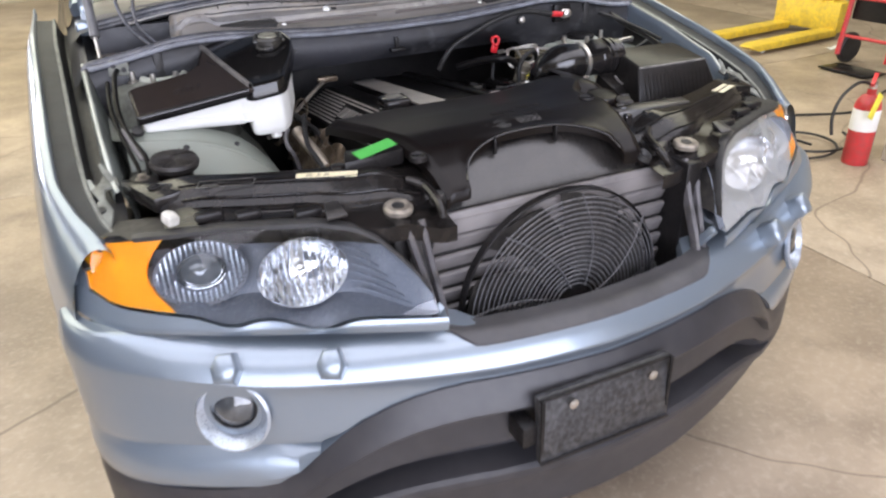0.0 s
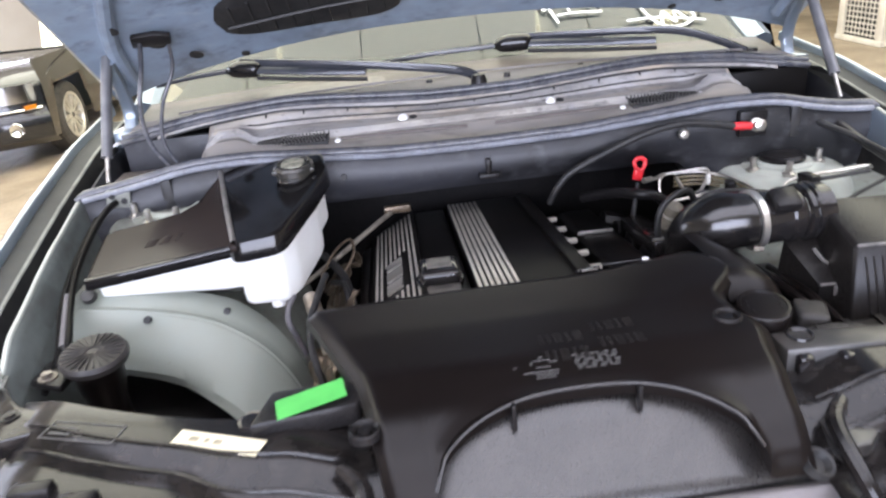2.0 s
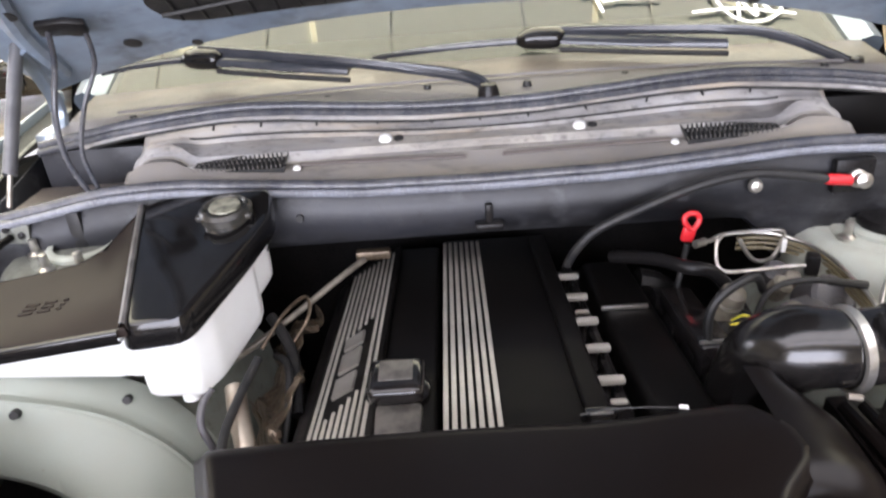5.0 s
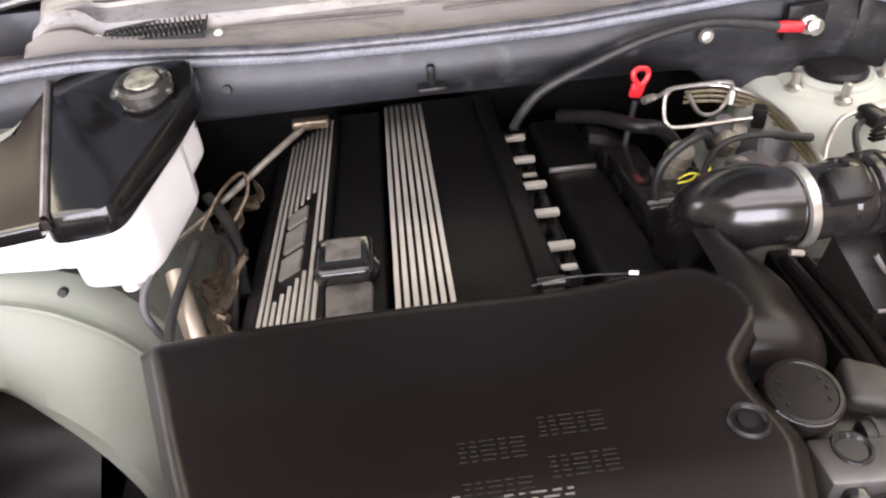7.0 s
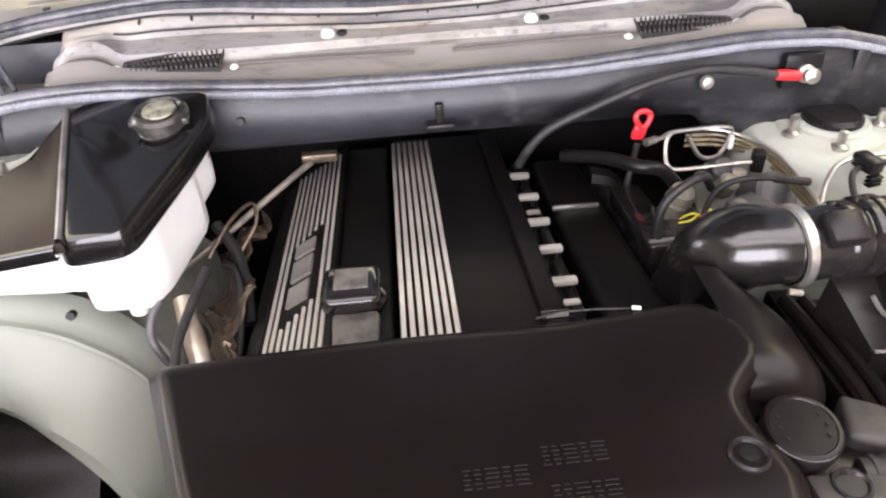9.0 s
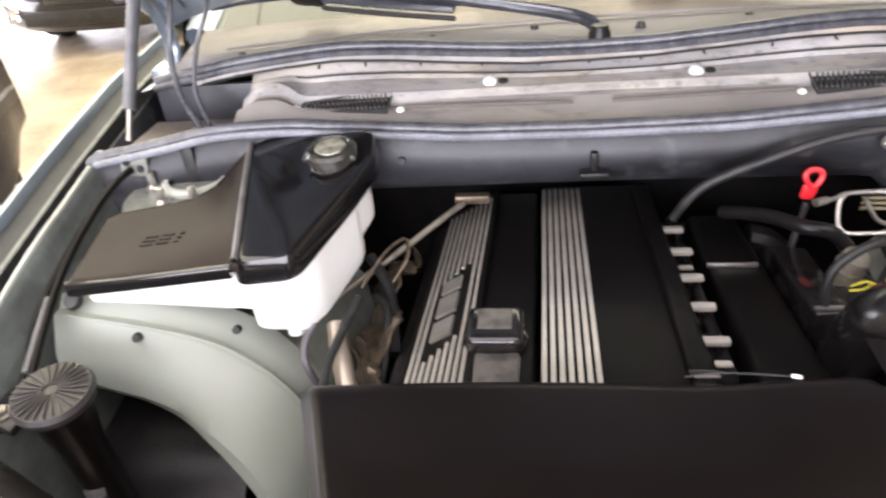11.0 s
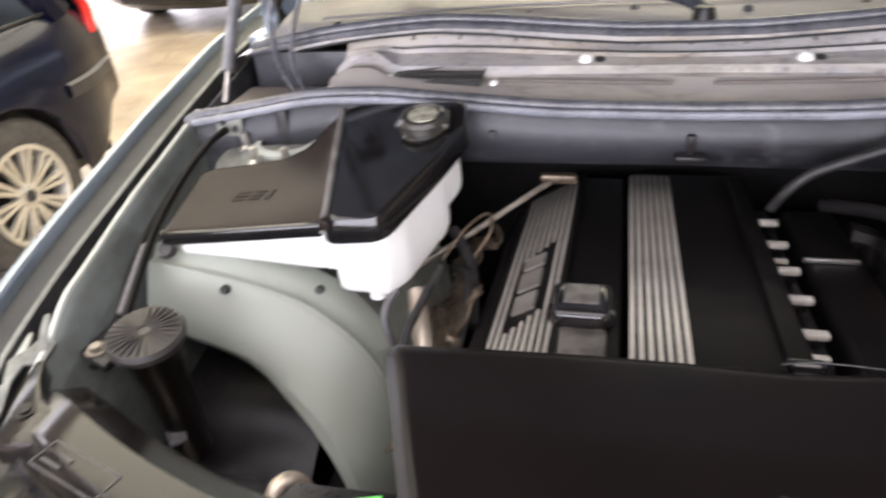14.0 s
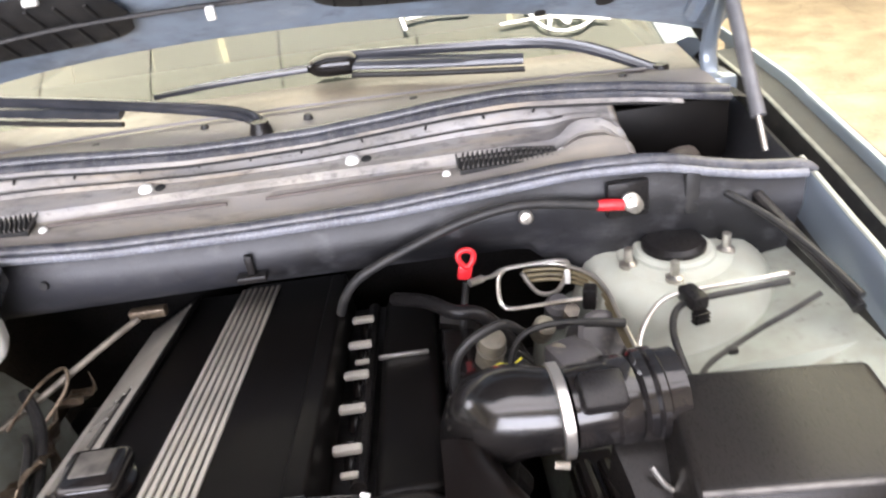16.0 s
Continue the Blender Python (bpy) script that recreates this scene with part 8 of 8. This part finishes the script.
wag("bonnet", loft([[V(x * w, y, z - 0.05 * x * x) for x in np.linspace(-1, 1, 9)] for y, z, w in ((3.33, 0.985, 0.82), (3.9, 0.93, 0.80), (4.4, 0.84, 0.76), (4.58, 0.72, 0.72))], closed=False), NAVY, wagon)
wag("nose", loft([[V(x * w, y, z) for x in np.linspace(-1, 1, 9)] for y, z, w in ((4.58, 0.73, 0.74), (4.66, 0.6, 0.76), (4.66, 0.4, 0.76), (4.58, 0.26, 0.74))], closed=False), NAVY, wagon)
wag("floor_pan", box((0, 2.3, 0.28), (1.6, 4.2, 0.06), 0.01), RUBBER, wagon)
wag("cabin_trim", box((0, 1.8, 0.70), (1.5, 2.6, 0.4), 0.03), mat("cabin_cloth", (0.20, 0.19, 0.16), (0.15, 0.14, 0.12), rough=0.9, big=5.0, fine=120.0), wagon)
wag("chalk_scribble", tube([V(-0.903, ARCH_Y + 0.265 * math.cos(a) + 0.012 * math.sin(9 * a), 0.325 + (0.265 + 0.03 * math.sin(14 * a)) * math.sin(a)) for a in np.linspace(0.5, 1.05, 14)], 0.0035, 6, 3), ORANGE_CHALK, wagon, "orange chalk scribble on the tyre")

# dark saloon beyond, nose towards the camera
sal = thing("saloon_car", (-4.06, 7.9, 0), "black saloon car with chrome grille and clear headlamps", "car")
SM = Matrix.Translation((-4.06, 5.72, 0))
def salp(name, bm, material, parent, label="", smooth=35):
    bm.transform(SM)
    return part(name, bm, material, parent, label, smooth)
def s_curve(x):
    return 0.30 * abs(x / 0.9) ** 2.6
rings = [[V(x, y + s_curve(x) * k, z) for x in np.linspace(-0.89, 0.89, 25)] for y, z, k in ((0.10, 0.20, 1), (0.02, 0.26, 1), (0.0, 0.36, 1), (0.01, 0.46, 1), (0.045, 0.50, 1), (0.05, 0.56, 1), (0.06, 0.70, 1), (0.14, 0.76, 1), (0.5, 0.84, 0.7), (1.0, 0.90, 0.2), (1.25, 0.92, 0.0))]
salp("front_body", loft(rings, closed=False), BLACK_PAINT, sal)
grille = salp("grille", prism([(-0.30, 0.57), (0.30, 0.57), (0.26, 0.755), (-0.26, 0.755)], -0.012, 0.02, 0.006, m=Matrix.Translation((0, 0.05, 0)) @ pose(0, 0, 0, 90, 0, 0)), BLACK, sal, "black grille in a chrome surround")
for k in range(6):
    salp("grille_bar", box((0, 0.028, 0.595 + 0.028 * k), (0.54, 0.012, 0.008), 0.002), CHROME, grille)
salp("grille_surround", tube([V(-0.31, 0.03, 0.56), V(0.31, 0.03, 0.56), V(0.27, 0.045, 0.765), V(-0.27, 0.045, 0.765)], 0.010, 8, 1, closed=True), CHROME, grille)
for k in range(2):
    cx = -0.035 + 0.07 * k
    salp("badge_ring", tube([V(cx + 0.045 * math.cos(a), 0.014, 0.672 + 0.045 * math.sin(a)) for a in [2 * math.pi * i / 12 for i in range(12)]], 0.008, 8, 3, closed=True), CHROME, grille)
for s in (-1, 1):
    lp = salp("headlamp", loft([[V(s * x, 0.02 + s_curve(x) * 0.95, z) for z in (0.585, 0.62, 0.70, 0.735)] for x in np.linspace(0.36, 0.84, 14)], closed=False), CHROME, sal, "clear headlamp with chrome bowl")
    salp("headlamp_lens", loft([[V(s * x, 0.004 + s_curve(x) * 0.95, z) for z in (0.58, 0.62, 0.70, 0.74)] for x in np.linspace(0.355, 0.85, 14)], closed=False), GLASS, lp).visible_shadow = False
    salp("side_marker", box((s * 0.80, 0.19, 0.545), (0.10, 0.03, 0.035), 0.006, m=pose(0, 0, 0, 0, 0, s * 48)), AMBER, sal)
    salp("chrome_strip", tube([V(s * x, 0.005 + s_curve(x), 0.525) for x in np.linspace(0.32, 0.86, 10)], 0.012, 8, 2), CHROME, sal)
    salp("fog_lamp", lathe([(0, -0.02), (0.04, -0.01), (0.055, 0.006), (0.06, 0)], aim((s * 0.66, 0.115, 0.37), (s * 0.3, -1, 0)), 20), CHROME, sal)
    wheel_set(sal, SM, s * 0.76, 0.86, 0.325, 0.20, 0.212, 10, out=s)
    wheel_set(sal, SM, s * 0.76, 3.6, 0.325, 0.20, 0.212, 10, out=s)
    salp("body_side", loft([[V(s * 0.89, y, 0.25 if abs(y - 0.86) > 0.36 and abs(y - 3.6) > 0.36 else 0.68), V(s * 0.90, y, 0.70), V(s * 0.86, y, 0.92)] for y in np.linspace(0.3, 4.5, 40)], closed=False), BLACK_PAINT, sal)
    salp("side_glass", loft([[V(s * 0.84, y, 0.92), V(s * 0.66, y2, 1.38)] for y, y2 in ((1.2, 1.95), (2.2, 2.3), (3.2, 2.9), (3.8, 3.2))], closed=False), SIDE_GLASS, sal)
salp("windscreen", loft([[V(x * w, y, z) for x in np.linspace(-1, 1, 7)] for y, z, w in ((1.22, 0.93, 0.82), (1.95, 1.39, 0.66))], closed=False), SIDE_GLASS, sal)
salp("roof", loft([[V(x * w, y, z - 0.05 * x * x) for x in np.linspace(-1, 1, 9)] for y, z, w in ((1.93, 1.39, 0.67), (2.4, 1.44, 0.68), (3.0, 1.41, 0.67), (3.8, 0.98, 0.80), (4.5, 0.92, 0.80))], closed=False), BLACK_PAINT, sal)
salp("tail", loft([[V(x, y, z) for x in np.linspace(-0.88, 0.88, 7)] for y, z in ((4.48, 0.92), (4.56, 0.7), (4.54, 0.3))], closed=False), BLACK_PAINT, sal)
salp("lower_intake", box((0, 0.012, 0.34), (1.0, 0.05, 0.12), 0.01), RUBBER, sal)
salp("floor_pan", box((0, 2.4, 0.27), (1.5, 4.0, 0.06), 0.01), RUBBER, sal)

# ---- loose things on the shop floor ----
def pallet_jack():
    jack = thing("pallet_jack", (5.6, 3.95, 0), "yellow hand pallet jack with lowered forks, paint worn", "pallet jack")
    M = Matrix.Translation((4.40, 3.92, 0)) @ pose(0, 0, 0, 0, 0, 4)
    def jp(name, bm, material, label=""):
        bm.transform(M)
        return part(name, bm, material, jack, label)
    for y in (-0.26, 0.26):
        b = loft([[V(0, y - 0.06, 0.075), V(0, y + 0.06, 0.075), V(0, y + 0.06, 0.085), V(0, y - 0.06, 0.085)],
                  [V(0.10, y - 0.08, 0.035), V(0.10, y + 0.08, 0.035), V(0.10, y + 0.08, 0.095), V(0.10, y - 0.08, 0.095)],
                  [V(1.18, y - 0.08, 0.035), V(1.18, y + 0.08, 0.035), V(1.18, y + 0.08, 0.10), V(1.18, y - 0.08, 0.10)]])
        bmesh.ops.recalc_face_normals(b, faces=b.faces)
        bevel(b, 0.008, 2)
        jp("fork", b, YELLOW)
        jp("load_roller", lathe([(0, -0.04), (0.035, -0.04), (0.038, 0), (0.035, 0.04), (0, 0.04)], aim((0.2, y, 0.038), (0, 1, 0)), 18), WHITE_PAINT)
    jp("crosshead", prism([(1.14, -0.35), (1.30, -0.33), (1.46, -0.16), (1.46, 0.16), (1.30, 0.33), (1.14, 0.35), (1.20, 0.14), (1.20, -0.14)], 0.06, 0.34, 0.015), YELLOW)
    for k in range(5):
        jp("gusset", box((1.26, -0.24 + 0.12 * k, 0.36), (0.16, 0.014, 0.07), 0.004), YELLOW)
    jp("pump", lathe([(0.06, 0.06), (0.06, 0.36), (0.045, 0.38), (0.045, 0.48), (0.03, 0.5), (0, 0.5)], Matrix.Translation((1.54, 0, 0)), 20), YELLOW)
    for s in (-1, 1):
        jp("steer_wheel", lathe([(0, -0.025), (0.085, -0.025), (0.09, 0), (0.085, 0.025), (0, 0.025)], aim((1.56, s * 0.075, 0.09), (0, 1, 0)), 22), RUBBER)
    jp("handle_shaft", tube([(1.56, 0, 0.42), (1.62, 0, 0.8), (1.68, 0, 1.12)], 0.019, 10), YELLOW)
    jp("handle_loop", tube([(1.68, 0, 1.12), (1.69, -0.10, 1.18), (1.70, -0.10, 1.29), (1.70, 0, 1.33), (1.70, 0.10, 1.29), (1.69, 0.10, 1.18), (1.68, 0, 1.12)], 0.014, 10), BLACK)
pallet_jack()

ext = thing("fire_extinguisher", (2.98, 1.44, 0), "red fire extinguisher with yellow tag standing on the floor", "fire extinguisher")
EB = Matrix.Translation((2.98, 1.44, 0))
part("cylinder", lathe([(0.0, 0.0), (0.065, 0.0), (0.069, 0.012), (0.069, 0.33), (0.062, 0.36), (0.042, 0.39), (0.024, 0.40), (0.024, 0.43)], EB, 36), RED_PAINT, ext)
part("paper_label", lathe([(0.0692, 0.20), (0.0702, 0.205), (0.0702, 0.315), (0.0692, 0.32)], EB @ pose(0, 0, 0, 0, 0, 0), 36), WHITE_PAINT, ext, "white printed label")
part("blue_label", loft([[V(0.0708 * math.cos(a), 0.0708 * math.sin(a), z) for z in (0.11, 0.19)] for a in np.linspace(-1.0, 0.0, 8)], closed=False), mat("blue_label_ink", (0.05, 0.16, 0.42), (0.04, 0.13, 0.36), rough=0.5, big=30.0, fine=200.0), ext).location += V(2.98, 1.44, 0)
part("valve", lathe([(0.022, 0.43), (0.024, 0.45), (0.016, 0.47), (0.0, 0.472)], EB, 20), STEEL, ext)
part("handle_grip", box((2.95, 1.42, 0.490), (0.13, 0.022, 0.014), 0.004, m=pose(0, 0, 0, 0, -14, 30)), RED_PAINT, ext)
part("handle_grip", box((2.95, 1.42, 0.460), (0.11, 0.022, 0.012), 0.004, m=pose(0, 0, 0, 0, 6, 30)), RED_PAINT, ext)
part("hose", tube([(2.97, 1.44, 0.455), (2.88, 1.46, 0.47), (2.78, 1.47, 0.40), (2.745, 1.47, 0.30), (2.75, 1.455, 0.20)], 0.009, 10), RUBBER, ext)
part("inspection_tag", box((2.915, 1.355, 0.36), (0.065, 0.003, 0.14), 0.001, m=pose(0, 0, 0, 0, 28, 10)), TAG_YELLOW, ext, "yellow inspection tag")

# red and black hand cart behind the extinguisher
cart = thing("hand_cart", (4.9, 2.75, 0), "red tubular hand cart with black panels", "cart")
for dy in (-0.22, 0.22):
    part("upright", tube([(4.76, 2.78 + dy, 0.10), (4.80, 2.78 + dy, 0.5), (4.86, 2.78 + dy, 1.15)], 0.02, 10), RED_PAINT, cart)
    part("cart_wheel", lathe([(0, -0.03), (0.11, -0.03), (0.125, -0.015), (0.125, 0.015), (0.11, 0.03), (0, 0.03)], aim((4.95, 2.78 + dy * 1.2, 0.125), (0, 1, 0)), 26), RUBBER, cart)
for k, z in enumerate((0.25, 0.55, 0.85, 1.12)):
    part("cross_bar", tube([(4.775 + 0.07 * z, 2.56, z), (4.775 + 0.07 * z, 3.0, z)], 0.014, 8), RED_PAINT, cart)
part("back_panel", box((4.84, 2.78, 0.68), (0.012, 0.40, 0.60), 0.004, m=pose(0, 0, 0, 0, 4, 0)), BLACK, cart)
part("toe_plate", box((4.68, 2.78, 0.02), (0.24, 0.44, 0.014), 0.004), BLACK, cart)

# beige bollard foot, loose packaging and floor cable
solo("post_base", prism([(3.10, 1.20), (3.30, 1.18), (3.34, 1.36), (3.13, 1.39)], 0.0, 0.42, 0.012), BEIGE, "beige painted steel post base on the floor", "post")
solo("paper_scrap", surf(lambda u, v: V(5.22 + 0.16 * u, 3.40 + 0.07 * v, 0.004 + 0.012 * math.sin(3 * u + 2 * v) ** 2), 8, 6, 0.002), WHITE_PAINT, "crumpled white paper scrap on the floor", "paper")
solo("floor_cable", tube([(2.4, 2.9, 0.008), (2.9, 2.5, 0.008), (3.4, 2.2, 0.008), (3.9, 2.05, 0.008), (4.5, 2.3, 0.008), (5.5, 2.2, 0.008)], 0.008, 8), RUBBER, "thin black cable lying on the floor", "cable")
solo("coiled_cable", tube([(2.78 + 0.22 * math.cos(a) + 0.02 * a, 1.75 + 0.20 * math.sin(a), 0.008 + 0.003 * a) for a in np.linspace(0, 12.5, 26)], 0.008, 8, 3), RUBBER, "loosely coiled black cable on the floor", "cable")

def ac_unit():
    ac = thing("condenser_unit", (5.55, 7.35, 0), "beige outdoor air conditioning condenser unit with louvred sides", "condenser unit")
    cx, cy, h, w = 5.55, 7.35, 0.82, 0.80
    part("base_pan", box((cx, cy, 0.03), (w + 0.03, w + 0.03, 0.06), 0.012), BEIGE, ac)
    part("coil", box((cx, cy, h / 2), (w - 0.06, w - 0.06, h - 0.1), 0.01), RUBBER, ac)
    part("top_panel", box((cx, cy, h - 0.03), (w + 0.02, w + 0.02, 0.06), 0.014), BEIGE, ac)
    for sx in (-1, 1):
        for sy in (-1, 1):
            part("corner_post", box((cx + sx * (w / 2 - 0.05), cy + sy * (w / 2 - 0.05), h / 2), (0.11, 0.11, h - 0.08), 0.012), BEIGE, ac)
    for k in range(11):
        z = 0.10 + 0.058 * k
        for sx, sy in ((0, -1), (0, 1), (-1, 0), (1, 0)):
            size = (w - 0.2, 0.012, 0.014) if sx == 0 else (0.012, w - 0.2, 0.014)
            part("louvre", box((cx + sx * (w / 2 - 0.012), cy + sy * (w / 2 - 0.012), z), size, 0.003), BEIGE, ac)
    for k in range(9):
        o = -0.28 + 0.07 * k
        for sx, sy in ((0, -1), (-1, 0)):
            c = (cx + o, cy + sy * (w / 2 - 0.006), h / 2) if sx == 0 else (cx + sx * (w / 2 - 0.006), cy + o, h / 2)
            part("guard_bar", box(c, (0.010, 0.010, h - 0.16), 0.002), BEIGE, ac)
ac_unit()
